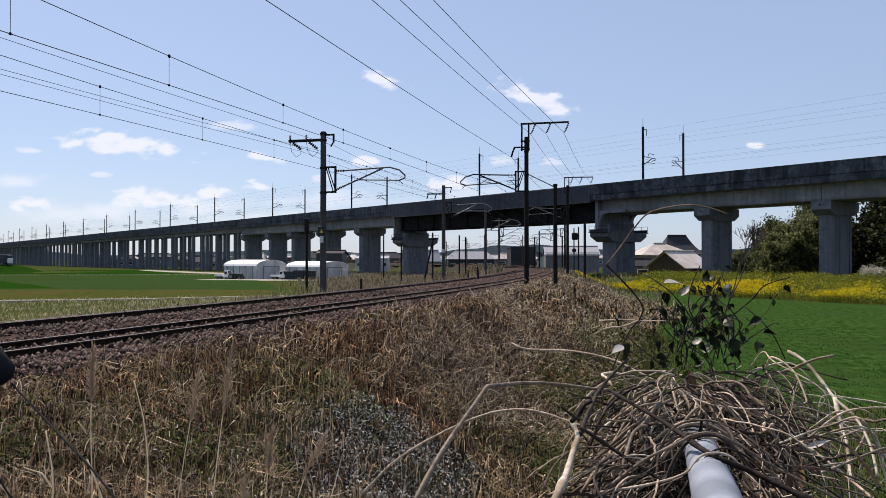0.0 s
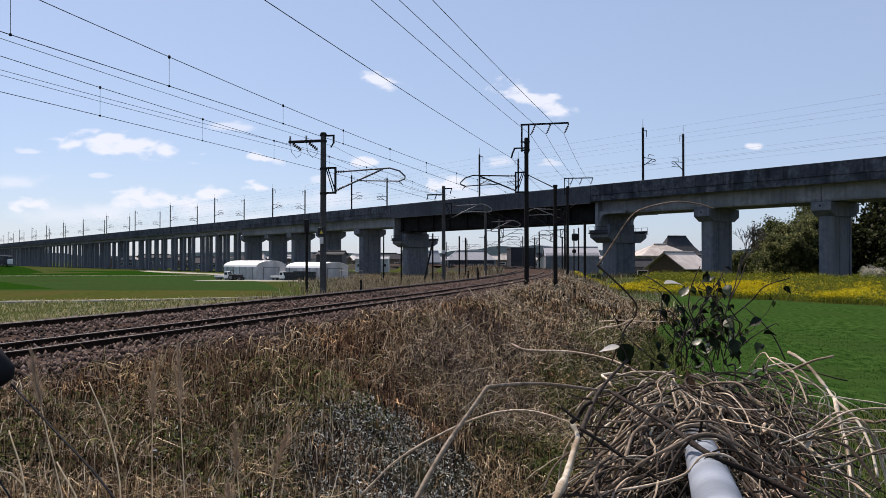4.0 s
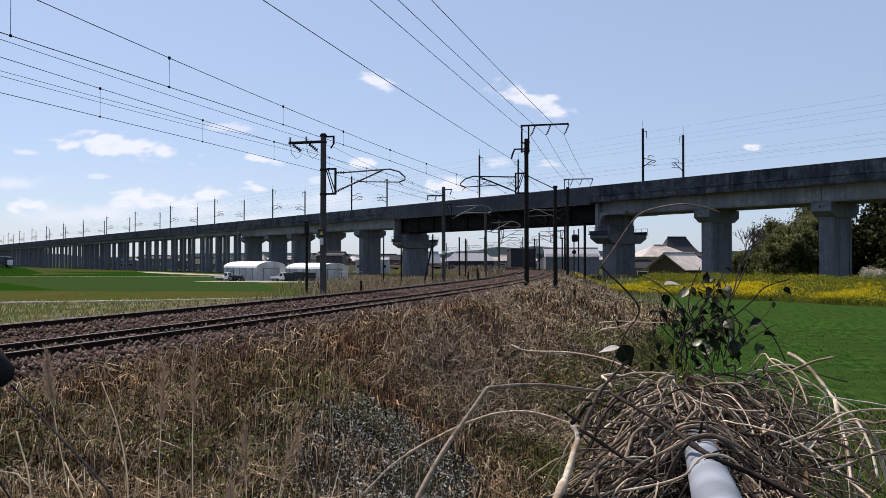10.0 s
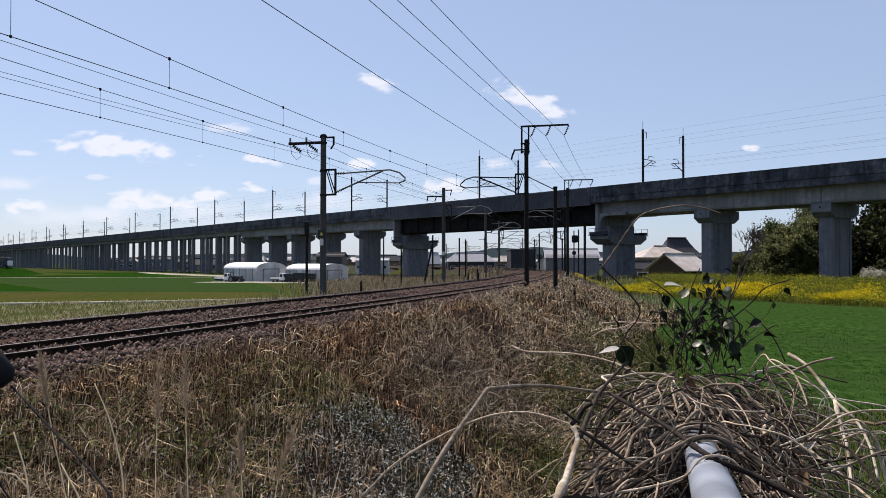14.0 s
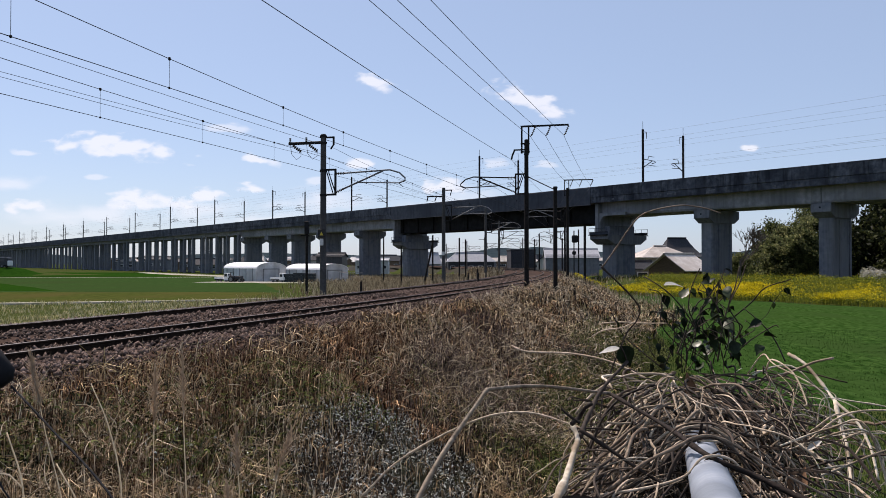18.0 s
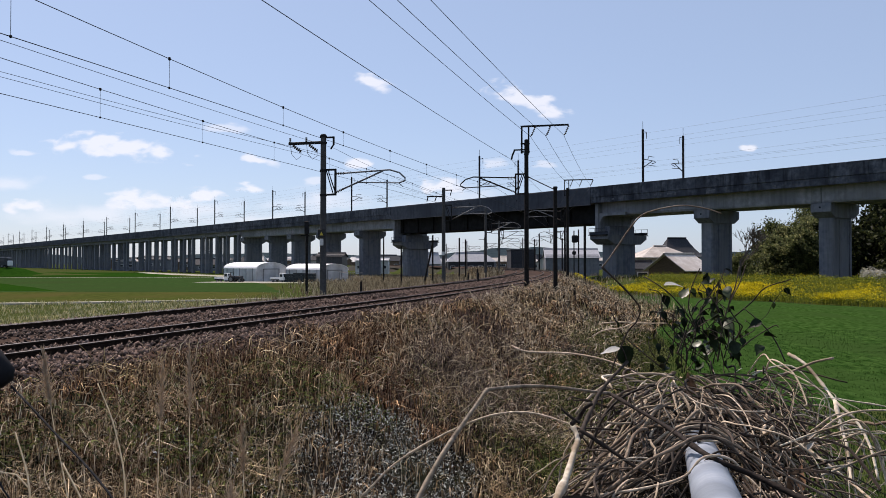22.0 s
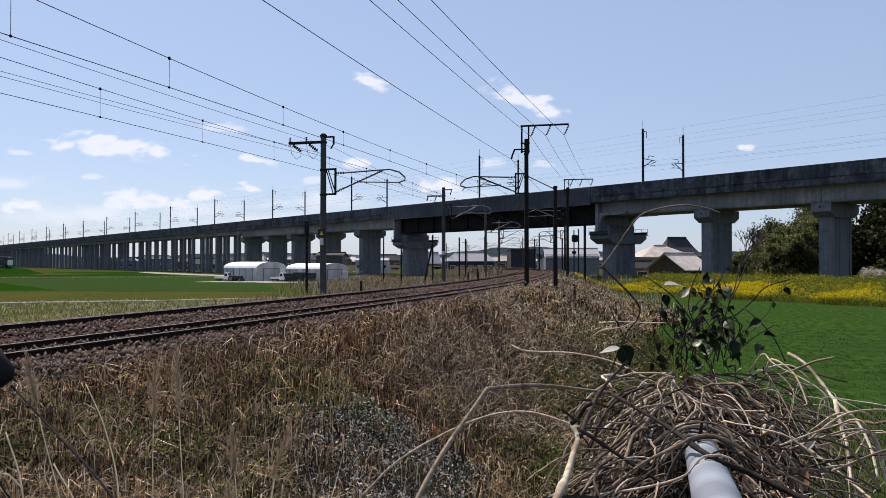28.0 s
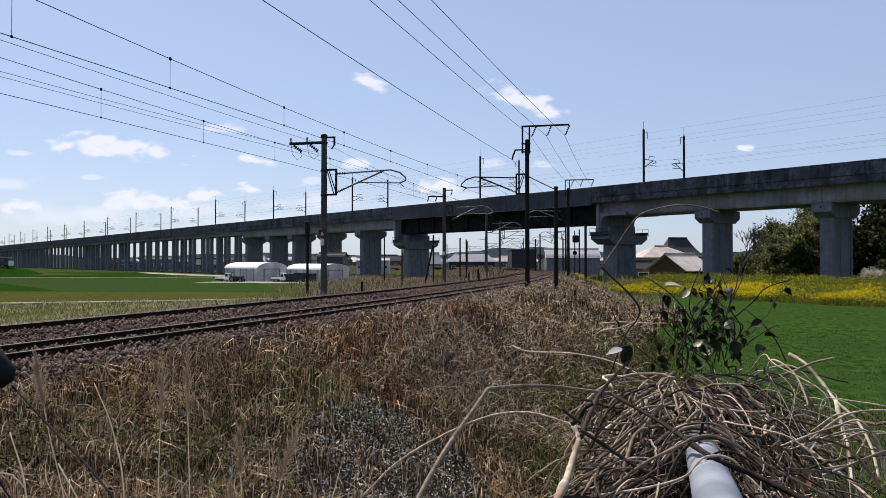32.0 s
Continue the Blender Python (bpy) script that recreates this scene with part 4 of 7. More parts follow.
def clump(x, y):
    """Share of the straws that stand at a place: tufts of half a metre with gaps between."""
    return np.clip(0.50 + 0.9 * np.sin(x * 3.3 + 1.7 * np.sin(y * 1.9)) * np.cos(y * 2.6 - x * 1.1) + 0.3 * np.sin(x * 7.1 - y * 5.3), 0.12 + 0.2 * (y > 18), 1)


# dead grass on the bank
x, y = scatter(210000, 4.6, 75)
k = slope_mask(x, y)
k &= rng.uniform(0, 1, len(x)) < 0.10 + 0.10 * (y > 16) + 0.9 * np.clip(0.42 + np.sin(x * 3.3 + 1.7 * np.sin(y * 1.9)) * np.cos(y * 2.6 - x * 1.1) + 0.4 * np.sin(x * 7.1 - y * 5.3), 0, 1)
x, y = x[k], y[k]
lump = 0.55 + 0.45 * np.sin(x * 1.7 + np.sin(y * 1.3) * 2) * np.cos(y * 1.1 - x * 0.4)
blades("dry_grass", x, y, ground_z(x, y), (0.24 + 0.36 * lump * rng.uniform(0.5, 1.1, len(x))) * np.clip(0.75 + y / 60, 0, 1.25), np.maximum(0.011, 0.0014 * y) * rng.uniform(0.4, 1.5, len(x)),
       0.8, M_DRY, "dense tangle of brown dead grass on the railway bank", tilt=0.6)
# fine reddish grass below the ballast shoulder
x, y = scatter(125000, 8.5, 42)
o = offset_of(x, y)
k = slope_mask(x, y, 6.9, 12.0) & (o < 9.6 + 0.7 * np.sin(x * 1.1 + y * 0.6)) & (rng.uniform(0, 1, len(x)) < np.clip(0.55 + 0.5 * np.sin(x * 1.3 + 0.7 * np.sin(y * 1.1)) * np.cos(y * 0.55 - 0.5), 0.1, 1) * np.clip((38 - y) / 18, 0.15, 1))
x, y = x[k], y[k]
blades("red_grass", x, y, ground_z(x, y), rng.uniform(0.2, 0.55, len(x)), np.maximum(0.009, 0.0010 * y) * rng.uniform(0.5, 1.4, len(x)), 0.5, M_RED, "fine reddish brown dead grass below the ballast", tilt=0.4)
# low matted litter that covers the soil, darkened for the shade between blades
x, y = scatter(60000, 4.6, 60)
k = slope_mask(x, y, 6.6, 12.8)
x, y = x[k], y[k]
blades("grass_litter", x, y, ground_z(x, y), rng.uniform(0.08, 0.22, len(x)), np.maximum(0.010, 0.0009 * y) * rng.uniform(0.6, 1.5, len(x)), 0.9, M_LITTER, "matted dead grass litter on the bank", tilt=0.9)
# thin grass on the road bank round the camera
x, y = rng.uniform(-9, 9, 26000), rng.uniform(-8, 5.2, 26000)
k = rng.uniform(0, 1, len(x)) < 0.5 + 0.5 * np.sin(x * 1.3) * np.cos(y * 1.7)
x, y = x[k], y[k]
blades("bank_top_grass", x, y, ground_z(x, y), rng.uniform(0.08, 0.30, len(x)), rng.uniform(0.006, 0.014, len(x)), 0.6, M_DRY, "short dead grass on top of the road bank", tilt=0.6)
# stray pale blades on the near bank
x, y = scatter(46000, 4.6, 12)
k = slope_mask(x, y, 7.4, 13.0) & (x < -0.9) & (rng.uniform(0, 1, len(x)) < clump(x, y))
x, y = x[k], y[k]
blades("near_straw", x, y, ground_z(x, y), rng.uniform(0.2, 0.6, len(x)), rng.uniform(0.006, 0.016, len(x)), 0.6, M_PALE, "pale dead grass blades near the road bank", tilt=0.45)
# paler seed stalks standing above
x, y = scatter(26000, 4.8, 70)
k = (rng.uniform(0, 1, len(x)) < clump(x, y)) & slope_mask(x, y, 7.0, 12.0) & (np.sin(x * 0.9 + 2) + np.cos(y * 0.6 + x * 0.3) > -0.4)
x, y = x[k], y[k]
blades("straw_stalks", x, y, ground_z(x, y), rng.uniform(0.3, 0.75, len(x)), np.maximum(0.007, 0.0010 * y), 0.45, M_PALE, "pale dry seed stalks above the dead grass", tilt=0.25)
# green weeds among it
x, y = scatter(56000, 4.8, 60)
o = offset_of(x, y)
pn = np.sin(x * 0.75 + 0.6) * np.cos(y * 0.45 - 0.9) + 0.55 * np.sin(x * 1.9 + y * 1.3)
k = slope_mask(x, y, 7.2, 13.8) & ((pn > 0.5) | ((o > 11.6) & (rng.uniform(0, 1, len(x)) < 0.8)))
x, y = x[k], y[k]
blades("green_weeds", x, y, ground_z(x, y), rng.uniform(0.14, 0.44, len(x)), np.maximum(0.010, 0.0008 * y) * rng.uniform(0.6, 1.4, len(x)), 0.6, M_WEED, "patches of green weeds in the dead grass", tilt=0.6)
# beyond the far track and under the bridge: pale standing grass
x, y = scatter(120000, 14, 150)
o = offset_of(x, y)
k = (rng.uniform(0, 1, len(x)) < np.clip((y - 18) / 26, 0.08, 1)) & (o < -2.3 + 0.3 * np.sin(y)) & (o > -6.8 + edge_noise(x, y) - np.clip((y - 60) / 9, 0, 7))
x, y = x[k], y[k]
blades("straw_strip", x, y, ground_z(x, y), rng.uniform(0.25, 0.7, len(x)) * np.clip(y / 50, 0.5, 1.15), np.maximum(0.006, 0.00055 * y) * rng.uniform(0.7, 1.4, len(x)), 0.3, M_TAN, "pale standing dead grass beyond the track", tilt=0.3)
x, y = scatter(26000, 12, 95)
o = offset_of(x, y)
k = (o < -2.6) & (o > -13 + edge_noise(x, y))
x, y = x[k], y[k]
blades("verge_grass", x, y, ground_z(x, y), rng.uniform(0.12, 0.38, len(x)), np.maximum(0.010, 0.0008 * y) * rng.uniform(0.7, 1.4, len(x)), 0.5, M_WEED, "green verge grass beyond the track", tilt=0.5)
# bank far right of the bend, towards the bridge
x, y = scatter(30000, 60, 190)
k = slope_mask(x, y, 6.4, 14.5) | ((offset_of(x, y) < -2.4) & (offset_of(x, y) > -13) & (y > 70))
x, y = x[k], y[k]
blades("bank_grass", x, y, ground_z(x, y), rng.uniform(0.3, 0.9, len(x)), 0.0006 * y * rng.uniform(0.7, 1.4, len(x)), 0.4, M_TAN, "pale dead grass on the bank near the bridge", tilt=0.35)
x, y = rng.uniform(-36, 20, 40000), rng.uniform(88, 215, 40000)
o = offset_of(x, y)
k = (o < -2.4) & (x > (-0.125 - 0.075 * rng.uniform(0, 1, len(x)) ** 2) * y + 1.5 * np.sin(y * 0.3))
x, y = x[k], y[k]
blades("yard_grass", x, y, ground_z(x, y), rng.uniform(0.4, 1.2, len(x)), 0.0007 * y * rng.uniform(0.7, 1.5, len(x)), 0.35, M_TAN, "tall pale dead grass round the bridge piers", tilt=0.35)
# barley on the near field
x, y = scatter(135000, 9, 46, 1.1, 0.62)
o = offset_of(x, y)
k = (o > 13.4 + edge_noise(x, y) + 2.4 * np.clip((26 - y) / 8, 0, 1) + 2.0 * np.clip((y - 34) / 16, 0, 1)) & (0.871 * x + 0.491 * y < 67.0)
x, y = x[k], y[k]
row = np.abs(np.sin(y * 1.9 + 0.09 * x)) ** 0.6
blades("barley", x, y, ground_z(x, y), rng.uniform(0.06, 0.15, len(x)) * (0.45 + 0.55 * row), np.maximum(0.012, 0.0009 * y) * rng.uniform(0.7, 1.4, len(x)), 0.4, M_BARLEY, "short green barley in a field", "crop", tilt=0.4)


def tangle(name, cx, cy, rx, ry, n, h, r, mat, label, up=0.4, zoff=0.0):
    """Many short crooked twigs in a heap."""
    V, F = [], []
    for i in range(n):
        a, q = rng.uniform(0, 2 * math.pi), math.sqrt(rng.uniform(0, 1))
        x, y = cx + rx * q * math.cos(a), cy + ry * q * math.sin(a)
        hh = h * (1 - 0.6 * q * q)
        p = Vector((x, y, float(ground_z(x, y)) + zoff + rng.uniform(0, hh) * (0.3 if up > 0.8 else 1)))
        d = Vector((rng.normal(), rng.normal(), up * abs(rng.normal()) * 2)).normalized()
        L = rng.uniform(0.04, 0.15) * (1 + 4.0 * (up > 0.8))
        s = d.orthogonal().normalized() * r * rng.uniform(0.5, 1.3)
        e = d.cross(s)
        mid = p + d * L * 0.5 + Vector((rng.normal(), rng.normal(), rng.normal())) * L * 0.12
        end = p + d * L + Vector((rng.normal(), rng.normal(), rng.normal())) * L * 0.2
        k = len(V)
        V += [p + s, p - s * 0.5 + e, p - s * 0.5 - e, mid + s, mid - s * 0.5 + e, mid - s * 0.5 - e, end]
        F += [(k, k + 1, k + 4, k + 3), (k + 1, k + 2, k + 5, k + 4), (k + 2, k, k + 3, k + 5), (k + 3, k + 4, k + 6), (k + 4, k + 5, k + 6), (k + 5, k + 3, k + 6)]
    b = Build()
    b.v, b.f = [tuple(p) for p in V], F
    return tagged(new(name, b.mesh(name, mat)), label, "weeds", kind="stuff")


def curls(name, x, y, z, L, w, mat, label, turn=0.5, rise=0.25):
    """Long bent straws lying and hanging at all angles: ribbons of four pieces."""
    n = len(x)
    a, e = rng.uniform(0, 2 * np.pi, n), rng.normal(rise, 0.45, n)
    da, de = rng.normal(0, turn, n), rng.normal(-0.25, 0.35, n)
    p = np.stack([x, y, z], 1)
    fa = rng.uniform(0, 2 * np.pi, n)
    V = np.empty((n, 10, 3))
    for i in range(5):
        d = np.stack([np.cos(a) * np.cos(e), np.sin(a) * np.cos(e), np.sin(e)], 1)
        s = np.stack([-np.sin(a) * np.cos(fa), np.cos(a) * np.cos(fa), np.sin(fa)], 1) * (w * (1 - 0.18 * i) / 2)[:, None]
        V[:, 2 * i], V[:, 2 * i + 1] = p - s, p + s
        p = p + d * (L / 4)[:, None]
        a, e = a + da, e + de
    k = (np.arange(n) * 10)[:, None]
    idx = (k + np.array([0, 1, 3, 2, 2, 3, 5, 4, 4, 5, 7, 6, 6, 7, 9, 8])).ravel()
    return tagged(new(name, arrays(name, V.reshape(-1, 3), idx, np.full(n * 4, 4), [mat])), label, "grass", kind="stuff")


x, y = scatter(26000, 4.6, 55)
k = slope_mask(x, y, 6.6, 12.4) & (rng.uniform(0, 1, len(x)) < clump(x, y))
x, y = x[k], y[k]
curls("bent_straw", x, y, ground_z(x, y) + rng.uniform(0.08, 0.42, len(x)), rng.uniform(0.18, 0.55, len(x)), np.maximum(0.007, 0.00095 * y) * rng.uniform(0.5, 1.5, len(x)), M_PALE, "bent pale straws tangled over the dead grass", 0.3, 0.6)
x, y = scatter(26000, 4.6, 40)
k = slope_mask(x, y, 6.3, 12.4) & (rng.uniform(0, 1, len(x)) < clump(x, y))
x, y = x[k], y[k]
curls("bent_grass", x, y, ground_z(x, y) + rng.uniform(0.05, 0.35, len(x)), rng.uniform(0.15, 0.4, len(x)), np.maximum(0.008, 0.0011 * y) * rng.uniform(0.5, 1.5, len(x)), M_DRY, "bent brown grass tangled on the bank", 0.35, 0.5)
x, y = scatter(60000, 4.8, 24)
pn = np.sin(x * 1.1 + 2.2) * np.cos(y * 0.8 - 0.4) + 0.6 * np.sin(x * 2.3 - y * 1.6)
k = slope_mask(x, y, 7.6, 13.2) & (pn > 0.30 + 0.4 * (x > -1.5) * (y < 15) - 0.9 * (x > -5.2) * (x < -1.9) * (y > 7.5) * (y < 12.5))
x, y = x[k], y[k]
curls("small_weeds", x, y, ground_z(x, y) + rng.uniform(0.08, 0.46, len(x)), rng.uniform(0.05, 0.13, len(x)), rng.uniform(0.012, 0.03, len(x)), M_WEED, "olive small-leaved weeds in the dead grass")
for cx, cy, rx, ry, n in ((-0.80, 12.1, 1.9, 3.1, 34000), (-2.6, 9.6, 1.5, 1.0, 2600), (0.6, 10.4, 1.5, 1.5, 2600)):
    q, a = np.sqrt(rng.uniform(0, 1, n)), rng.uniform(0, 2 * np.pi, n)
    x, y = cx + rx * q * np.cos(a), cy + ry * q * np.sin(a)
    k = (np.sin(x * 5.1) * np.cos(y * 4.3 + x) + 0.5 * np.sin(x * 11.0 + y * 9.0) > -0.15) & ((n < 5000) | (rng.uniform(0, 1, len(x)) < grey_patch(x, y)))
    x, y, q = x[k], y[k], q[k]
    curls("dead_weeds", x, y, ground_z(x, y) + rng.uniform(0.02, 0.45, len(x)) * (1 - 0.5 * q * q), rng.uniform(0.025, 0.075, len(x)), rng.uniform(0.008, 0.022, len(x)), M_GREYTWIG, "grey dead-leaved weeds at the bank foot")
x, y = rng.uniform(-1.8, 6.2, 34000), rng.uniform(12.5, 34, 34000)
q = ((x - 0.45 - 0.13 * (y - 17)) / 1.7) ** 2 + ((y - 19.6) / 8.6) ** 2
k = (rng.uniform(0, 1, len(x)) < 1.15 - q) & slope_mask(x, y, 6.8, 12.6)
x, y = x[k], y[k]
blades("purple_stems", x, y, ground_z(x, y), rng.uniform(0.25, 0.72, len(x)), np.maximum(0.007, 0.0006 * y) * rng.uniform(0.5, 1.3, len(x)), 0.25, M_PURPLE, "purplish grey standing dead stems on the bank", "weeds", tilt=0.25)
x, y = scatter(80000, 15, 75)
k = (x > -0.6 + 0.05 * (y - 20) + rng.normal(0, 0.9, len(x))) & slope_mask(x, y, 6.8, 12.6) & (np.sin(x * 0.8 + 1) * np.cos(y * 0.35) > -0.35)
x, y = x[k], y[k]
curls("faded_straw", x, y, ground_z(x, y) + rng.uniform(0.15, 0.6, len(x)), rng.uniform(0.2, 0.5, len(x)), 0.00068 * y * rng.uniform(0.5, 1.4, len(x)), M_PINK, "faded pinkish straws over the dead grass", 0.25, 0.5)
# tall grass on the far shoulder
x, y = scatter(90000, 14, 75)
o = offset_of(x, y)
k = (o < -2.2 + 0.25 * np.sin(y * 1.3)) & (o > -4.6 + 0.6 * np.sin(y * 0.7)) & (rng.uniform(0, 1, len(x)) < np.clip((y - 20) / 24, 0.06, 1) * (0.6 + 0.4 * np.sin(y * 0.9 + x * 0.5)))
x, y = x[k], y[k]
blades("shoulder_grass", x, y, ground_z(x, y), rng.uniform(0.22, 0.62, len(x)), np.maximum(0.012, 0.0008 * y) * rng.uniform(0.6, 1.3, len(x)), 0.3, M_TAN, "tufts of tall pale grass along the far track", tilt=0.35)
x, y = scatter(88000, 16, 84)
o = offset_of(x, y)
k = (o < -2.4) & (o > -30) & (y < 84 + x * 0.22) & (np.sin(x * 1.3 + y * 0.7) * np.cos(y * 1.1 - x * 0.5) + rng.normal(0, 0.3, len(x)) > 0.10)
x, y = x[k], y[k]
blades("verge_tufts", x, y, ground_z(x, y), rng.uniform(0.16, 0.52, len(x)), np.maximum(0.009, 0.0009 * y) * rng.uniform(0.6, 1.3, len(x)), 0.6, M_VERGE, "pale tufts of dead grass on the green verge", tilt=0.5)
# tufts on the flat verge between the track and the kerb
x, y = rng.uniform(-62, -6, 42000), rng.uniform(42, 92, 42000)
k = (offset_of(x, y) < -5.5) & (y < 88 + x * 0.31) & (np.sin(x * 0.9 + y * 0.5) * np.cos(y * 0.7 - x * 0.4) + rng.normal(0, 0.35, len(x)) > 0.25 - 0.5 * np.clip((x + 34) / 20, 0, 1))
x, y = x[k], y[k]
blades("verge_tufts", x, y, ground_z(x, y), rng.uniform(0.2, 0.55, len(x)), 0.0008 * y * rng.uniform(0.6, 1.4, len(x)), 0.5, M_VERGE, "pale yellowish tufts of grass on the flat verge", tilt=0.5)
x, y = rng.uniform(0.6, 9.5, 62000), rng.uniform(14, 40, 62000)
k = (offset_of(x, y) > 10.7 + rng.normal(0, 0.3, len(x))) & (offset_of(x, y) < 14.4) & (np.sin(x * 3.7 + 1.0) * np.cos(y * 1.9 + x) + rng.normal(0, 0.4, len(x)) > -0.25)
x, y = x[k], y[k]
curls("low_weeds", x, y, ground_z(x, y) + rng.uniform(0.05, 0.40, len(x)), rng.uniform(0.06, 0.17, len(x)), rng.uniform(0.014, 0.034, len(x)), M_WEED, "green low weeds at the foot of the bank")
x, y = rng.uniform(1.5, 11, 90000), rng.uniform(16, 44, 90000)
k = (offset_of(x, y) > 10.9 + rng.normal(0, 0.35, len(x))) & (offset_of(x, y) < 14.2) & (np.sin(x * 1.7 + 0.6) * np.cos(y * 0.9 + x) + rng.normal(0, 0.4, len(x)) > -0.2)
x, y = x[k], y[k]
blades("foot_grass", x, y, ground_z(x, y), rng.uniform(0.18, 0.5, len(x)), 0.0008 * y * rng.uniform(0.5, 1.3, len(x)), 0.5, M_WEED, "olive green grass along the foot of the bank", tilt=0.5)
M_FRESH = veg_material("fresh_weed", [(0.06, 0.08, 0.02), (0.15, 0.18, 0.05), (0.24, 0.27, 0.08), (0.10, 0.13, 0.03)], trans=0.2, gloss=0.1)
for cx, cy, rx, ry, n in ((-2.1, 14.0, 1.3, 1.3, 1300), (1.5, 9.6, 0.7, 1.2, 1500), (2.6, 14.5, 0.9, 2.4, 2600), (-3.0, 9.6, 1.2, 1.1, 1300)):
    a, q = rng.uniform(0, 2 * np.pi, n), np.sqrt(rng.uniform(0, 1, n))
    x, y = cx + rx * q * np.cos(a), cy + ry * q * np.sin(a)
    curls("fresh_weeds", x, y, ground_z(x, y) + rng.uniform(0.08, 0.42, n) * (1 - 0.5 * q), rng.uniform(0.05, 0.13, n), rng.uniform(0.012, 0.028, n), M_FRESH, "clump of fresh yellow-green weeds in the dead grass")
tangle("twig_bush", 0.1, 18.6, 1.0, 0.9, 700, 0.5, 0.007, M_PURPLE, "purplish bare twig bush on the bank", 0.95)
tangle("twig_bush", 1.5, 17.4, 0.8, 0.7, 400, 0.5, 0.006, M_PURPLE, "purplish bare twig bush on the bank", 0.95)
tangle("twig_bush", 4.6, 27.5, 1.2, 1.0, 500, 0.6, 0.008, M_PURPLE, "greyish bare twig bush on the bank", 0.95)

# ---------- loose ballast stones ----------
t = rng.uniform(0, 1, 62000)
ss = -20 + 85 * t ** 1.5
oo = np.concatenate([rng.uniform(-1.9, 7.4, 49000), rng.uniform(6.0, 8.4, 13000)])
C = np.array([track(a, o)[:2] for a, o in zip(ss, oo)])
keep = np.ones(len(C), bool)
for r in (-0.035, 1.10, 3.765, 4.90):
    keep &= np.abs(oo - r) > 0.07
C, oo = C[keep], oo[keep]
zz = np.where(oo > 6.2, 2.42 - (oo - 6.2) * 0.34, np.interp(oo, [q[0] for q in BED], [q[1] for q in BED]))
n = len(C)
base = np.array([(1, 0, 0), (-1, 0, 0), (0, 1, 0), (0, -1, 0), (0, 0, 1), (0, 0, -1)], float)
V = base[None] * rng.uniform(0.6, 1.25, (n, 6, 1)) * (0.039 * rng.uniform(0.5, 1.7, (n, 1, 1)))
V += rng.normal(0, 0.007, V.shape)
V[..., 0] += C[:, None, 0]
V[..., 1] += C[:, None, 1]
V[..., 2] += zz[:, None] + rng.uniform(-0.005, 0.03, (n, 1))
tri = np.array([(0, 2, 4), (2, 1, 4), (1, 3, 4), (3, 0, 4), (2, 0, 5), (1, 2, 5), (3, 1, 5), (0, 3, 5)])
L = ((np.arange(n) * 6)[:, None, None] + tri[None]).ravel()
tagged(new("ballast_stones", arrays("ballast_stones", V.reshape(-1, 3), L, np.full(n * 8, 3), [M_STONE])), "loose brown and grey ballast stones between the rails", "ballast", kind="stuff")

# ---------- rapeseed in flower ----------
M_RAPE = veg_material("rape_flower", [(0.62, 0.50, 0.008), (0.74, 0.60, 0.012), (0.46, 0.38, 0.01), (0.80, 0.68, 0.03)], trans=0.2, gloss=0.1)
M_RAPEGREEN = veg_material("rape_leaf", [(0.12, 0.15, 0.020), (0.22, 0.24, 0.028), (0.30, 0.31, 0.035), (0.10, 0.125, 0.02)], trans=0.25, gloss=0.1)
M_WHITEFL = veg_material("white_flower", [(0.407, 0.392, 0.333), (0.518, 0.503, 0.444), (0.296, 0.296, 0.222)], trans=0.3)


def flower_field(name, corners, n, h, size, density, mat, label, seed=0):
    """Stalks with many small petals near their tops, between four corners."""
    A, B, C2, D = (np.array(c, float) for c in corners)
    u, v = rng.uniform(0, 1, (n, 1)), rng.uniform(0, 1, (n, 1))
    P = (A * (1 - u) + B * u) * (1 - v) + (D * (1 - u) + C2 * u) * v
    x, y = P[:, 0], P[:, 1]
    hh = h * (0.78 + 0.22 * np.sin(x * 0.7 + seed) * np.cos(y * 0.6) + 0.16 * np.sin(x * 2.1 + y * 1.3)) * rng.uniform(0.7, 1.1, n)
    z = ground_z(x, y)
    blades(name + "_stalks", x, y, z, hh * 0.8, 0.03 * rng.uniform(0.6, 1.6, n), 0.2, M_RAPEGREEN, "green stalks and leaves of " + label, "crop", tilt=0.3)
    pn = 0.5 + 0.5 * np.sin(x * 0.33 + seed * 1.7 + 1.2 * np.sin(y * 0.21)) * np.cos(y * 0.29 - x * 0.12)
    pw = (0.02 + pn ** 3.0) * (0.22 + np.clip((x - 22) / 22, 0, 1)) * (0.35 + 0.65 * (1 - v[:, 0]))

    def petals(pname, k, top, spread, sz, pmat, plabel):
        m = len(k)
        c = np.stack([x[k] + rng.normal(0, 0.13, m), y[k] + rng.normal(0, 0.13, m), z[k] + hh[k] * np.clip(top - np.abs(rng.normal(0, spread, m)), 0.1, 1.1)], 1)
        V = c[:, None, :] + rng.normal(0, 1, (m, 4, 3)) * sz
        L = ((np.arange(m) * 4)[:, None] + np.array([0, 1, 2, 0, 2, 3])).ravel()
        return tagged(new(pname, arrays(pname, V.reshape(-1, 3), L, np.full(m * 2, 3), [pmat])), plabel, "crop", kind="stuff")

    petals(name + "_leaves", rng.integers(0, n, int(n * 3.5)), 0.88, 0.3, 0.058, M_RAPEGREEN, "leaves of " + label)
    return petals(name, rng.choice(n, int(n * density), p=pw / pw.sum()), 1.0, 0.17, size, mat, label)


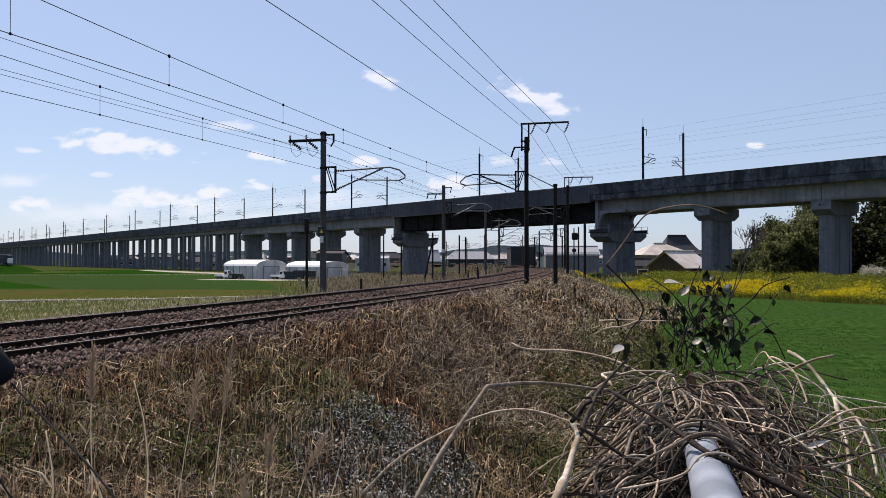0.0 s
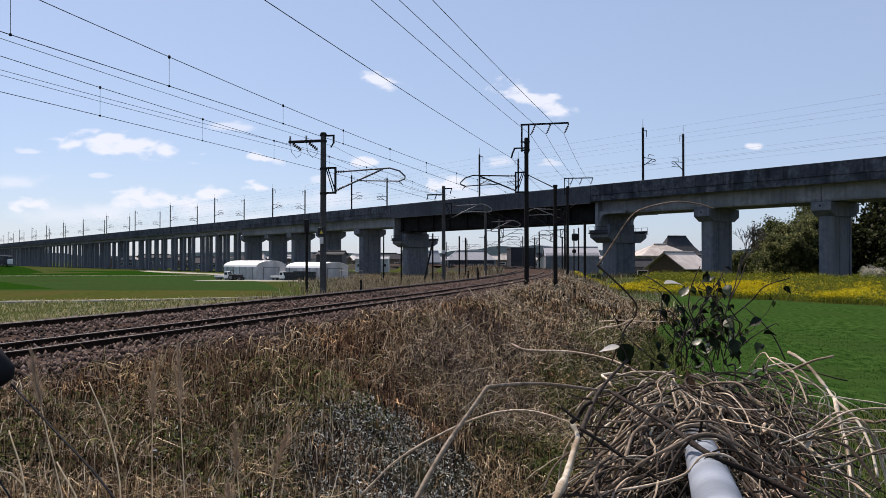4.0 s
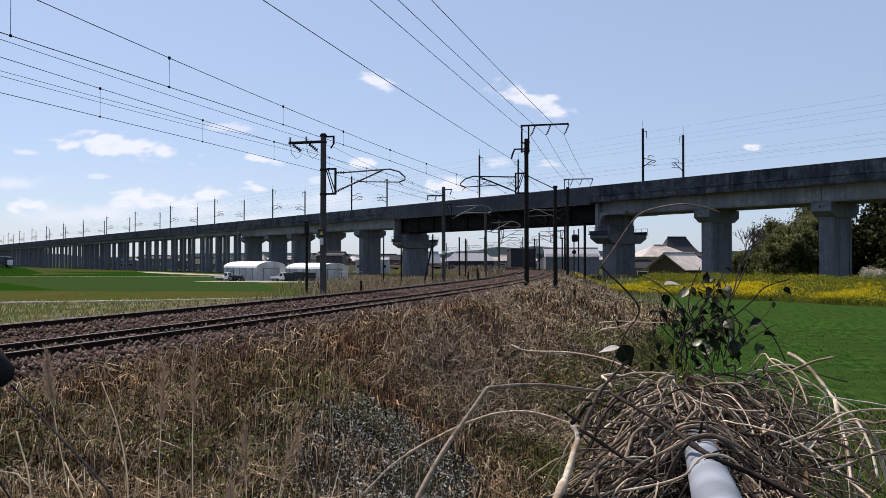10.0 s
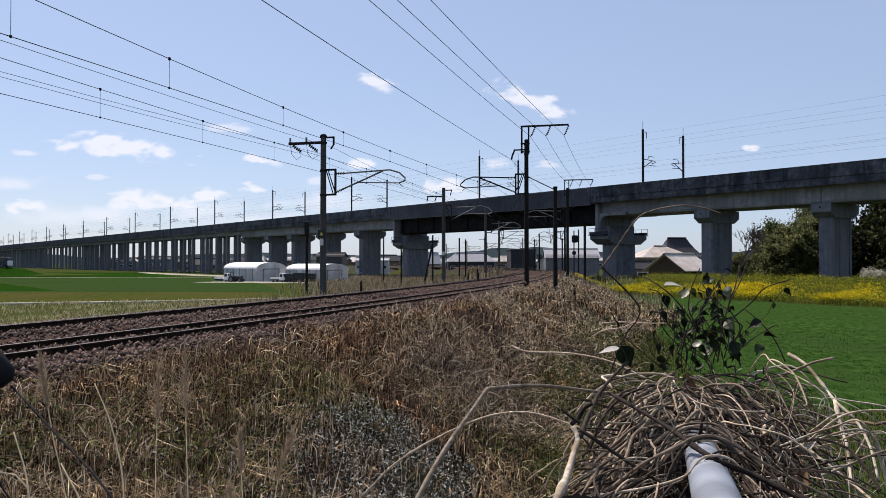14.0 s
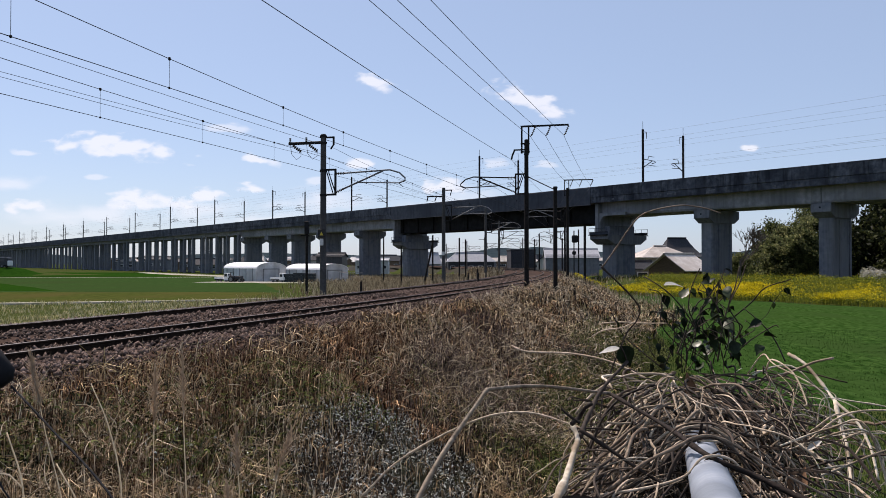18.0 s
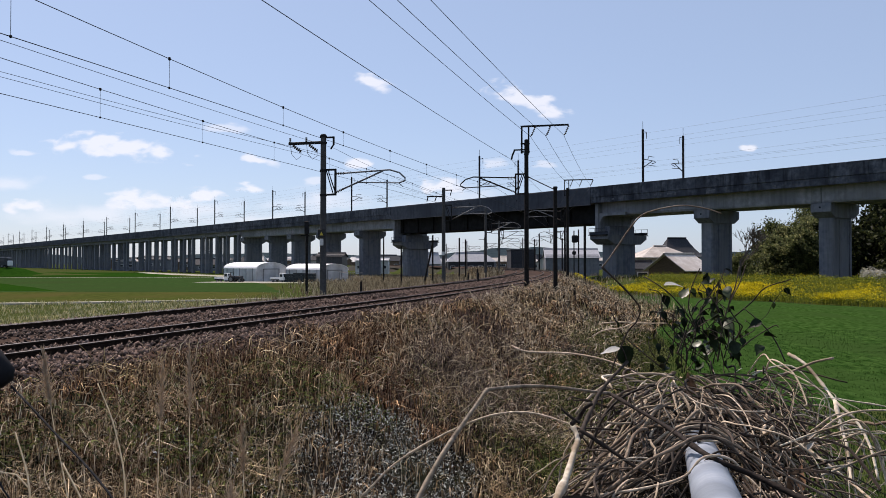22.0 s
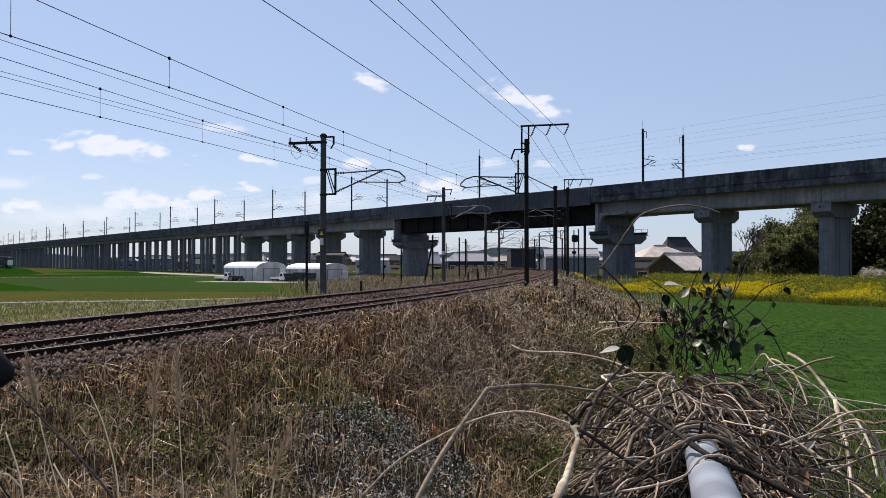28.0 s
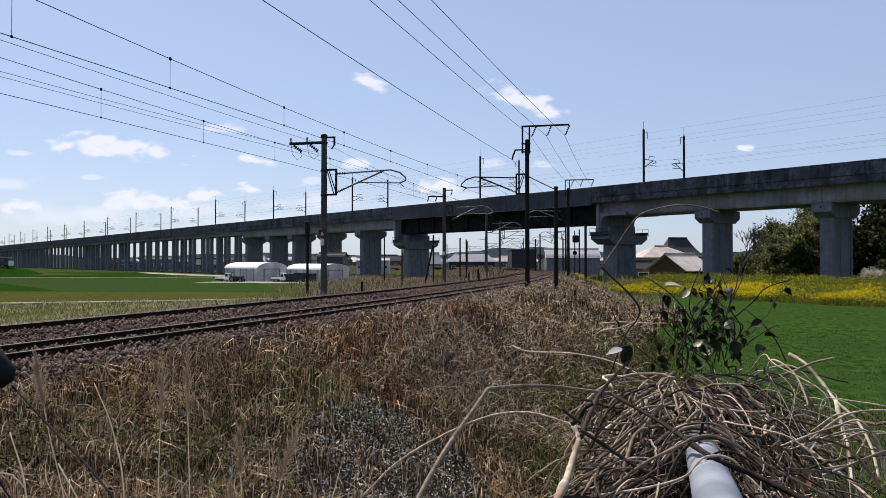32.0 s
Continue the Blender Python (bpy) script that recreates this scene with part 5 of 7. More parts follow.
flower_field("rapeseed", ((20.5, 100.5), (59, 32), (66, 37), (26, 107)), 11000, 1.15, 0.038, 12.0, M_RAPE, "bright yellow rapeseed in flower")
flower_field("rapeseed", ((26, 108), (67, 38), (80, 52), (33, 117)), 11000, 1.35, 0.030, 0.45, M_RAPE, "rapeseed thinly in flower", 2)
flower_field("rapeseed", ((16.8, 100), (20, 97), (20.5, 102), (17.3, 105)), 300, 0.6, 0.04, 5.0, M_RAPE, "patch of yellow rapeseed at the bank foot", 3)
flower_field("white_flowers", ((46.5, 88), (62, 76), (66, 86), (50.5, 95)), 3200, 1.7, 0.07, 5.0, M_WHITEFL, "white flowering weeds beside the viaduct", 4)
x, y = rng.uniform(18, 75, 16000), rng.uniform(55, 128, 16000)
k = (0.871 * x + 0.491 * y > 82) & (x * 0.7929 + y * 0.6094 < 109) & (offset_of(x, y) > 12)
blades("weed_bank", x[k], y[k], ground_z(x[k], y[k]), rng.uniform(0.4, 1.1, k.sum()), 0.06 * rng.uniform(0.6, 1.4, k.sum()), 0.35, M_WEED, "rank green weeds at the foot of the viaduct", "weeds", tilt=0.4)

# ---------- buildings and vehicles ----------
M_WALLW = material("white_sheet_wall", (0.54, 0.55, 0.57), (0.64, 0.65, 0.66), 0.6, 0.6, 0.1, c3=(0.4, 0.4, 0.4), big=3.0, streak=0.15)
M_ROOFW = material("white_membrane", (0.74, 0.75, 0.76), (0.82, 0.82, 0.82), 0.8, 0.6, 0.1)
M_WALLG = material("grey_cladding", (0.135, 0.145, 0.165), (0.19, 0.20, 0.22), 0.8, 0.7, 0.15, streak=0.25)
M_WALLB = material("brown_boards", (0.10, 0.07, 0.05), (0.17, 0.12, 0.085), 0.4, 0.85, 0.2, stretch=(1, 1, 6))
M_WALLP = material("pale_plaster", (0.336, 0.328, 0.304), (0.416, 0.4, 0.368), 0.5, 0.9, 0.15, streak=0.2)
M_TILE = material("dark_roof_tile", (0.022, 0.024, 0.030), (0.045, 0.048, 0.055), 0.25, 0.75, 0.4)
M_ROOFP = material("pale_metal_roof", (0.40, 0.37, 0.33), (0.52, 0.48, 0.43), 0.6, 0.5, 0.1, c3=(0.36, 0.32, 0.28), big=2.0)
# lighter version of the pale metal roof, for one farmhouse
M_ROOFBRIGHT = material("bright_metal_roof", (0.60, 0.55, 0.50), (0.74, 0.69, 0.63), 0.6, 0.45, 0.1, c3=(0.56, 0.50, 0.44), big=2.0)
M_ROOFG = material("grey_metal_roof", (0.26, 0.27, 0.29), (0.33, 0.34, 0.36), 0.7, 0.5, 0.1)
M_GLASS = material("window_glass", (0.02, 0.024, 0.03), (0.035, 0.04, 0.05), 0.5, 0.08, 0.0, spec=0.6)
M_PAINTW = material("white_paint", (0.68, 0.68, 0.67), (0.76, 0.76, 0.75), 0.4, 0.4, 0.03)
M_PAINTD = material("dark_paint", (0.03, 0.033, 0.038), (0.05, 0.053, 0.06), 0.4, 0.35, 0.03)
M_TYRE = material("rubber", (0.015, 0.015, 0.015), (0.03, 0.03, 0.03), 0.1, 0.9, 0.1)
M_NET = material("dark_net", (0.02, 0.026, 0.03), (0.05, 0.058, 0.06), 0.3, 0.95, 0.6)
M_GRAVEL = material("pale_gravel", (0.24, 0.23, 0.20), (0.36, 0.34, 0.30), 0.4, 0.95, 0.4, c3=(0.22, 0.22, 0.15), big=4.0)
M_RUST = material("red_steel", (0.16, 0.05, 0.03), (0.24, 0.08, 0.05), 0.3, 0.7, 0.1)


def arched_shed(x, y, rot, L, W, hw, hr, label):
    """A shed with a barrel roof: long along local x, its open-framed end towards +x."""
    th = thing("arched_shed", label, "shed", pose(x, y, 0, 0, 0, rot), "white sheds")
    n = 10
    arc = [(W / 2 * math.cos(math.pi * (1 - i / n)) * 1.03, hw + (hr - hw) * math.sin(math.pi * i / n)) for i in range(n + 1)]
    for s in (-1, 1):
        part("side_wall", Build().box((L, 0.12, hw), (0, s * W / 2, hw / 2), bev=0.02), M_WALLW, th, "pale grey sheet wall")
        for i in range(5):
            part("wall_post", Build().box((0.12, 0.06, hw), (-L / 2 + L * (i + 0.5) / 5, s * (W / 2 + 0.09), hw / 2)), M_STEEL, th)
        prof = [(-W / 2 + 0.1, 0.02)] + [(a * 0.97, z - 0.04) for a, z in arc] + [(W / 2 - 0.1, 0.02)]
        part("end_wall", Build().sweep(prof, [(lambda a, z, xx=xx: (xx, a, z)) for xx in (s * (L / 2 - 0.1), s * (L / 2))]), M_WALLW, th, "pale arched end wall")
    outer = arc + [(a * 0.985, z - 0.07) for a, z in arc[::-1]]
    for i in range(5):
        x0, x1 = -L / 2 - 0.2 + (L + 0.4) * i / 5, -L / 2 - 0.2 + (L + 0.4) * (i + 1) / 5 - 0.02
        part("roof_panel", Build().sweep(outer, [(lambda a, z, xx=xx: (xx, a, z)) for xx in (x0, x1)]), M_ROOFW, th, "white curved roof sheet")
    part("door_frame", Build().box((0.1, W * 0.55, 0.12), (L / 2 + 0.06, 0, hw * 0.95)).box((0.1, 0.12, hw * 0.95), (L / 2 + 0.06, -W * 0.27, hw * 0.475)).box((0.1, 0.12, hw * 0.95), (L / 2 + 0.06, W * 0.27, hw * 0.475)), M_STEEL, th)
    part("sliding_door", Build().box((0.08, W * 0.5, hw * 0.9), (L / 2 + 0.04, 0, hw * 0.45), bev=0.02), M_WALLW, th, "pale sliding door")
    return th


arched_shed(-39.5, 166, -42, 11.5, 7.2, 2.7, 3.95, "white arched farm shed with pale walls")
arched_shed(-25.8, 162, -42, 11.0, 7.0, 2.5, 3.65, "white arched farm shed behind dark crates")


def house(name, x, y, rot, L, W, eave, ridge, wall, roof, label, over=0.7, hip=0.0, windows=3, curve=0.0, cat="house"):
    """A house: ridge along local x; hip shortens the ridge at both ends; curve sweeps the eaves up."""
    th = thing(name, label, cat, pose(x, y, 0, 0, 0, rot))
    b = Build()
    prof = [(-W / 2, -0.2), (W / 2, -0.2), (W / 2, eave), (0, ridge - 0.25 if not hip else eave), (-W / 2, eave)]
    b.sweep(prof, [(lambda a, z, xx=xx: (xx, a, z)) for xx in (-L / 2, L / 2)])
    part("wall", b, wall, th)
    rl = L / 2 + over
    rr = rl - hip * W / 2
    n = 5
    for s in (-1, 1):
        V, F = [], []
        for i in range(n + 1):
            t = i / n
            half = rl + (rr - rl) * t
            zz = eave - 0.25 + (ridge - eave + 0.25) * (t ** (1 + curve))
            yy = s * (W / 2 + over) * (1 - t)
            for dz in (0.0, -0.16):
                V += [(-half, yy, zz + dz + 0.1 * curve * (1 - t)), (half, yy, zz + dz + 0.1 * curve * (1 - t))]
        for i in range(n):
            k = i * 4
            F += [(k, k + 1, k + 5, k + 4), (k + 2, k + 6, k + 7, k + 3), (k, k + 4, k + 6, k + 2), (k + 1, k + 3, k + 7, k + 5)]
        F += [(0, 2, 3, 1)]
        part("roof_slope", Build().add(V, F), roof, th)
        if hip:
            V, F = [], []
            for i in range(n + 1):
                t = i / n
                xx = s * (rl + (rr - rl) * t)
                zz = eave - 0.25 + (ridge - eave + 0.25) * (t ** (1 + curve))
                q = (W / 2 + over) * (1 - t)
                V += [(xx, -q, zz), (xx, q, zz)]
            for i in range(n):
                F.append((i * 2, i * 2 + 1, i * 2 + 3, i * 2 + 2))
            part("roof_hip", Build().add(V, F), roof, th)
    part("ridge_cap", Build().box((2 * rr, 0.5, 0.35), (0, 0, ridge + 0.05), bev=0.08), roof, th)
    for i in range(windows):
        wx = -L / 2 + L * (i + 0.5) / windows
        w = part("window", Build().box((L / windows * 0.5, 0.06, min(1.2, eave * 0.4)), (wx, -W / 2 - 0.03, eave * 0.5), bev=0.01), M_PAINTW, th, "pale window frame")
        part("pane", Build().box((L / windows * 0.42, 0.03, min(1.0, eave * 0.34)), (wx, -W / 2 - 0.07, eave * 0.5)), M_GLASS, w, "dark window pane")
    return th


house("farmhouse", 43.5, 146, 38, 7.5, 7.6, 2.7, 5.5, M_WALLB, M_ROOFBRIGHT, "brown farmhouse under a pale metal gable roof", 0.8)
house("farmhouse", 45.4, 166, 6, 9.6, 9.0, 5.2, 7.3, M_WALLP, M_ROOFP, "pale two-storey house with a hipped roof", 1.0, 1.0)
house("temple_hall", 55.0, 186, 8, 7.6, 8.0, 5.4, 9.6, M_WALLB, M_TILE, "old hall with a dark sweeping tiled roof", 1.3, 0.7, 2, 0.6, "temple")
house("outbuilding", 37.5, 152, 10, 4.5, 4.0, 3.0, 4.2, M_WALLG, M_TILE, "small grey outbuilding with a dark roof", 0.5, windows=1)
house("warehouse", 34.5, 214, -4, 14.0, 11.0, 5.4, 7.5, M_WALLG, M_ROOFG, "grey metal warehouse with a pale gable roof", 0.3, windows=0, cat="warehouse")
wl = thing("warehouse", "flat-roofed dark grey warehouse", "warehouse", pose(22.3, 226, 0, 0, 0, 4))
part("wall", Build().box((7.0, 8.0, 7.4), (0, 0, 3.6), bev=0.05), M_TILE, wl)
part("roof_edge", Build().box((7.3, 8.3, 0.35), (0, 0, 7.4), bev=0.05), M_TILE, wl)
part("door", Build().box((3.0, 0.1, 3.4), (-1.5, -4.04, 1.7), bev=0.02), M_PAINTD, wl, "dark roller door")
house("warehouse", 9.0, 262, 3, 15.0, 8.0, 4.4, 7.0, M_PAINTD, M_ROOFG, "low dark building with a pale roof", 0.6, 0.8, 5, cat="warehouse")
house("warehouse", -24.0, 270, 0, 11.0, 7.0, 4.6, 5.4, M_WALLW, M_ROOFG, "low white building behind the bridge", 0.3, windows=5, cat="warehouse")
house("shed", -27.5, 196, -8, 6.5, 5.0, 5.6, 6.2, M_PAINTD, M_TILE, "dark shed under the viaduct", 0.3, windows=1, cat="shed")
hr = random.Random(5)
for i in range(34):
    px_ = -0.42 + 0.66 * (i + hr.uniform(-0.3, 0.3)) / 34
    yy = hr.uniform(360, 520) if px_ < -0.06 else hr.uniform(300, 480)
    house("far_house", px_ * yy, yy, hr.uniform(-40, 40), hr.uniform(8, 15), hr.uniform(7, 9), hr.uniform(3.0, 5.6), hr.uniform(5.5, 8.2), hr.choice([M_WALLG, M_WALLG, M_WALLB, M_WALLB, M_WALLP]),
          hr.choice([M_TILE, M_TILE, M_ROOFG, M_ROOFP]), "distant house beyond the railway", 0.5, hr.choice([0, 0.7]), 2)

sheet("field_path", ((-125, 198.4), (-58, 203.0), (-58, 205.0), (-125, 200.4)), M_GRAVEL, "pale earth path between the fields", 0.06, 2.0)
sheet("gravel_yard", ((-50, 152), (-17, 147), (-13, 154), (-46, 161)), M_GRAVEL, "pale gravel yard before the sheds", 0.10, 2.0)
# gravel strip along the sheds and the concrete kerb of the ditch
sheet("gravel_track", ((-120, 296), (-14, 150), (-8, 153), (-112, 303)), M_GRAVEL, "pale gravel track along the viaduct", 0.05, 2.0)
b = Build()
kp = [(-60, 69.5), (-41, 73.7), (-28, 77.8), (-16.5, 84.0), (-11.5, 96)]
b.sweep([(-0.7, -0.3), (0.7, -0.3), (0.7, 0.14), (0.62, 0.2), (-0.62, 0.2), (-0.7, 0.14)], [(lambda a, z, p=p: (p[0] + a * 0.28, p[1] + a * 0.95, z)) for p in kp])
setting("ditch_kerb", b, M_KERB, "pale concrete kerb of a field ditch", category="kerb", fix=True)


def wheel(parent, at, r, w):
    ty = part("wheel", Build().lathe([(r * 0.62, -w / 2), (r, -w / 2 + 0.03), (r, w / 2 - 0.03), (r * 0.62, w / 2)], 14, pose(*at, 90, 0, 0)), M_TYRE, parent, "black tyre")
    part("rim", Build().lathe([(r * 0.6, -w / 2 - 0.01), (r * 0.6, w / 2 + 0.01)], 12, pose(*at, 90, 0, 0)), M_STEEL, ty, "grey wheel rim")


def kei_truck(x, y, rot, label, mat=None):
    """A small flat-bed truck, cab at +x."""
    th = thing("small_truck", label, "truck", pose(x, y, 0, 0, 0, rot), "parked trucks")
    mat = mat or M_PAINTW
    part("chassis", Build().box((3.2, 1.2, 0.18), (0, 0, 0.5)), M_PAINTD, th)
    cab = [(0.55, 0.45), (1.65, 0.45), (1.68, 0.95), (1.35, 1.75), (0.6, 1.78)]
    c = part("cab", Build().sweep(cab, [(lambda a, z, yy=yy: (a, yy, z)) for yy in (-0.72, 0.72)]), mat, th)
    part("windscreen", Build().add([(1.665, -0.62, 1.02), (1.665, 0.62, 1.02), (1.40, 0.60, 1.68), (1.40, -0.60, 1.68), (1.64, -0.62, 1.02), (1.64, 0.62, 1.02), (1.37, 0.60, 1.68), (1.37, -0.60, 1.68)],
                                   [(0, 1, 2, 3), (7, 6, 5, 4), (0, 4, 5, 1), (1, 5, 6, 2), (2, 6, 7, 3), (3, 7, 4, 0)]), M_GLASS, c)
    for s in (-1, 1):
        part("side_window", Build().box((0.6, 0.03, 0.5), (1.0, s * 0.725, 1.35), bev=0.01), M_GLASS, c)
        part("headlight", Build().box((0.05, 0.25, 0.16), (1.68, s * 0.5, 0.75), bev=0.02), M_ROOFW, c, "clear headlight")
        part("bed_side", Build().box((2.0, 0.05, 0.32), (-0.6, s * 0.7, 0.82), bev=0.01), mat, th)
        for wx in (1.1, -0.95):
            wheel(th, (wx, s * 0.62, 0.28), 0.28, 0.16)
    part("bed", Build().box((2.05, 1.4, 0.08), (-0.6, 0, 0.66), bev=0.01), mat, th)
    part("tailboard", Build().box((0.05, 1.4, 0.32), (-1.6, 0, 0.82), bev=0.01), mat, th)
    return th


kei_truck(-44.0, 158.5, -18, "white flat-bed farm truck beside a shed")
kei_truck(-32.2, 155.5, -25, "white flat-bed farm truck beside dark crates")
tt = thing("tractor", "dark farm tractor parked before a shed", "tractor", pose(-41.2, 157, 0, 0, 0, -15))
part("hood", Build().box((1.5, 0.7, 0.6), (0.9, 0, 0.95), bev=0.1), M_PAINTD, tt)
part("cab", Build().box((1.1, 1.2, 0.75), (-0.4, 0, 0.9), bev=0.1), M_PAINTD, tt)
part("roll_bar", Build().tube([(-0.7, -0.55, 1.2), (-0.75, -0.55, 1.95), (-0.75, 0.55, 1.95), (-0.7, 0.55, 1.2)], 0.05, 6), M_DARKSTEEL, tt)
for s in (-1, 1):
    wheel(tt, (-0.5, s * 0.75, 0.6), 0.6, 0.35)
    wheel(tt, (1.3, s * 0.6, 0.38), 0.38, 0.25)
for i, (dx, w, h) in enumerate(((0, 2.0, 1.7), (2.1, 2.2, 1.9), (4.4, 1.9, 1.8))):
    cr = thing("crate_stack", "stack of dark netted crates before a shed", "crates", pose(-30.0 + dx * 0.93, 155.0 - dx * 0.2, 0, 0, 0, -14), "netted crates")
    for lv in range(3):
        part("crate", Build().box((w, 1.4, h / 3 - 0.03), (0, 0, h / 3 * (lv + 0.5)), bev=0.05), M_NET, cr)
# plain open pipe frames of no known use beside the shed
for dx in (0.0, 2.4):
    fr = thing("pipe_frame", "small grey pipe frame beside a shed", "frame", pose(-19.0 + dx, 153.5, 0, 0, 0, -10), "pipe frames")
    for sx in (-0.9, 0.9):
        for sy in (-0.6, 0.6):
            part("upright", Build().tube([(sx, sy, 0), (sx, sy, 2.0)], 0.05, 6), M_STEEL, fr)
    for z in (0.3, 1.1, 2.0):
        part("ring", Build().tube([(-0.9, -0.6, z), (0.9, -0.6, z), (0.9, 0.6, z), (-0.9, 0.6, z), (-0.9, -0.6, z)], 0.04, 6), M_STEEL, fr)

# bus on the far berm
bus = thing("bus", "dark coach with a pale front parked on a berm", "bus", pose(-134, 236, 2.3, 0, 0, -6))
part("body", Build().box((10.5, 2.4, 2.5), (0, 0, 1.75), bev=0.25), M_PAINTD, bus)
part("front", Build().box((0.5, 2.3, 1.6), (5.2, 0, 1.3), bev=0.2), M_PAINTW, bus, "pale front panel")
part("roof", Build().box((9.8, 2.2, 0.22), (-0.2, 0, 3.05), bev=0.08), M_WALLG, bus)
for i in range(6):
    part("window", Build().box((1.35, 0.04, 0.8), (-4.2 + i * 1.5, -1.21, 2.2), bev=0.02), M_GLASS, bus)
for s in (-1, 1):
    for wx in (-3.4, 3.4):
        wheel(bus, (wx, s * 1.08, 0.48), 0.48, 0.26)

# ---------- far hills ----------
M_HILL = material("wooded_hill", (0.022, 0.036, 0.044), (0.036, 0.052, 0.060), 14.0, 0.95, 0.3, c3=(0.04, 0.054, 0.064), big=90.0, spec=0.0)
for name, y0, dz, seed in (("hill_1", 2300, 46, 0.0), ("hill_2", 1500, 20, 2.0)):
    n, V, F = 260, [], []
    for i in range(n + 1):
        x = -2600 + 5200 * i / n
        h = dz * (0.55 + 0.3 * math.sin(x * 0.0031 + seed) + 0.22 * math.sin(x * 0.0077 + seed * 2.2) + 0.05 * math.sin(x * 0.05)) + rng.uniform(0, dz * 0.06)
        V += [(x, y0 - 200, -1), (x, y0 - 60, h * 0.6), (x, y0, max(h, 3)), (x, y0 + 250, -1)]
    for i in range(n):
        for j in range(3):
            k = i * 4 + j
            F.append((k, k + 4, k + 5, k + 1))
    setting(name, Build().add(V, F), M_HILL, "low wooded hills on the horizon", category="hill")

# ---------- trees ----------
M_BARK = material("bark", (0.05, 0.042, 0.037), (0.10, 0.084, 0.072), 0.15, 0.95, 0.5, stretch=(1, 1, 0.3))
# dark patch tint paints shaded hollows between the sunlit leaf clumps
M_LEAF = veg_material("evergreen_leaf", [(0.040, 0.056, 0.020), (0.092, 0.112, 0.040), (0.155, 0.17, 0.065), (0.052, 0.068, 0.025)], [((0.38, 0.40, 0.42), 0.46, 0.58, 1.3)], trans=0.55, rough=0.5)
# evergreen leaf darkened: deep shade by the right piers is in the colour
M_SHADELEAF = veg_material("shade_leaf", [(0.012, 0.017, 0.007), (0.026, 0.034, 0.012), (0.065, 0.075, 0.028), (0.009, 0.012, 0.006)], trans=0.3, rough=0.5)
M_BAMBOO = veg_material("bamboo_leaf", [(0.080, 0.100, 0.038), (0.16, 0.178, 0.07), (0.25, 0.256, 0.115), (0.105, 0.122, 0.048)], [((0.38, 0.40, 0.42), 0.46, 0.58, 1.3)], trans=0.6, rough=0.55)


def crown_mesh(name, h, r, n, mat, seed, droop=0.0, leaf=0.30):
    """Leaves in many clumps on a crown with an uneven outline."""
    q = np.random.default_rng(seed)
    nc = 42
    ca = q.uniform(0, 2 * np.pi, nc)
    cz = q.uniform(0.12, 1.0, nc)
    cr = r * np.sqrt(q.uniform(0.1, 1, nc)) * np.sin(np.clip(cz, 0.12, 0.97) * np.pi * 0.92 + 0.15) ** 0.7 * q.uniform(0.7, 1.25, nc)
    c = np.stack([np.cos(ca) * cr, np.sin(ca) * cr, cz * h], 1)
    k = q.integers(0, nc, n)
    spread = q.uniform(0.35, 0.8, nc)[k][:, None] * r * 0.36
    P = c[k] + q.normal(0, 1, (n, 3)) * spread * np.array([1, 1, 0.75])
    P[:, 2] = np.clip(P[:, 2] - droop * np.abs(q.normal(0, 0.3, n)), 0.3, h * 1.08)
    d = q.normal(0, 1, (n, 3))
    d[:, 2] -= droop
    d /= np.linalg.norm(d, axis=1)[:, None]
    s = np.cross(d, q.normal(0, 1, (n, 3)))
    s /= np.linalg.norm(s, axis=1)[:, None] + 1e-9
    L = leaf * q.uniform(0.6, 1.4, (n, 1))
    V = np.stack([P, P + d * L * 0.5 + s * L * 0.3, P + d * L, P + d * L * 0.5 - s * L * 0.3], 1)
    return arrays(name, V.reshape(-1, 3), np.arange(n * 4), np.full(n, 4), [mat])


def limb_paths(h, r, n, seed, up=0.6):
    q = random.Random(seed)
    out = [([(0, 0, -0.5), (q.uniform(-.1, .1), q.uniform(-.1, .1), h * 0.35), (q.uniform(-.3, .3), q.uniform(-.3, .3), h * 0.85)], [0.035 * h * 0.5, 0.026 * h * 0.5, 0.008 * h * 0.5])]
    for i in range(n):
        z0 = h * q.uniform(0.2, 0.7)
        a = q.uniform(0, 2 * math.pi)
        rr = r * q.uniform(0.5, 0.9)
        out.append(([(0, 0, z0), (math.cos(a) * rr * 0.5, math.sin(a) * rr * 0.5, z0 + rr * up * 0.6), (math.cos(a) * rr, math.sin(a) * rr, z0 + rr * up * 1.3)], [0.012 * h * 0.5, 0.008 * h * 0.5, 0.003 * h * 0.5]))
    return out


def tree(x, y, h, r, n, mat, seed, label, name="tree", droop=0.0, leaf=0.3):
    th = thing(name, label, "tree", pose(x, y, float(ground_z(x, y)), 0, 0, seed * 47 % 360), "trees of the grove")
    for i, (p, rad) in enumerate(limb_paths(h, r, 7, seed)):
        part("limb" if i else "trunk", Build().tube(p, rad, 6), M_BARK, th, "" if i else "grey-brown trunk", fix=False)
    part("crown", crown_mesh("crown", h, r, n, mat, seed, droop, leaf), None, th, "dense leafy crown")
    return th


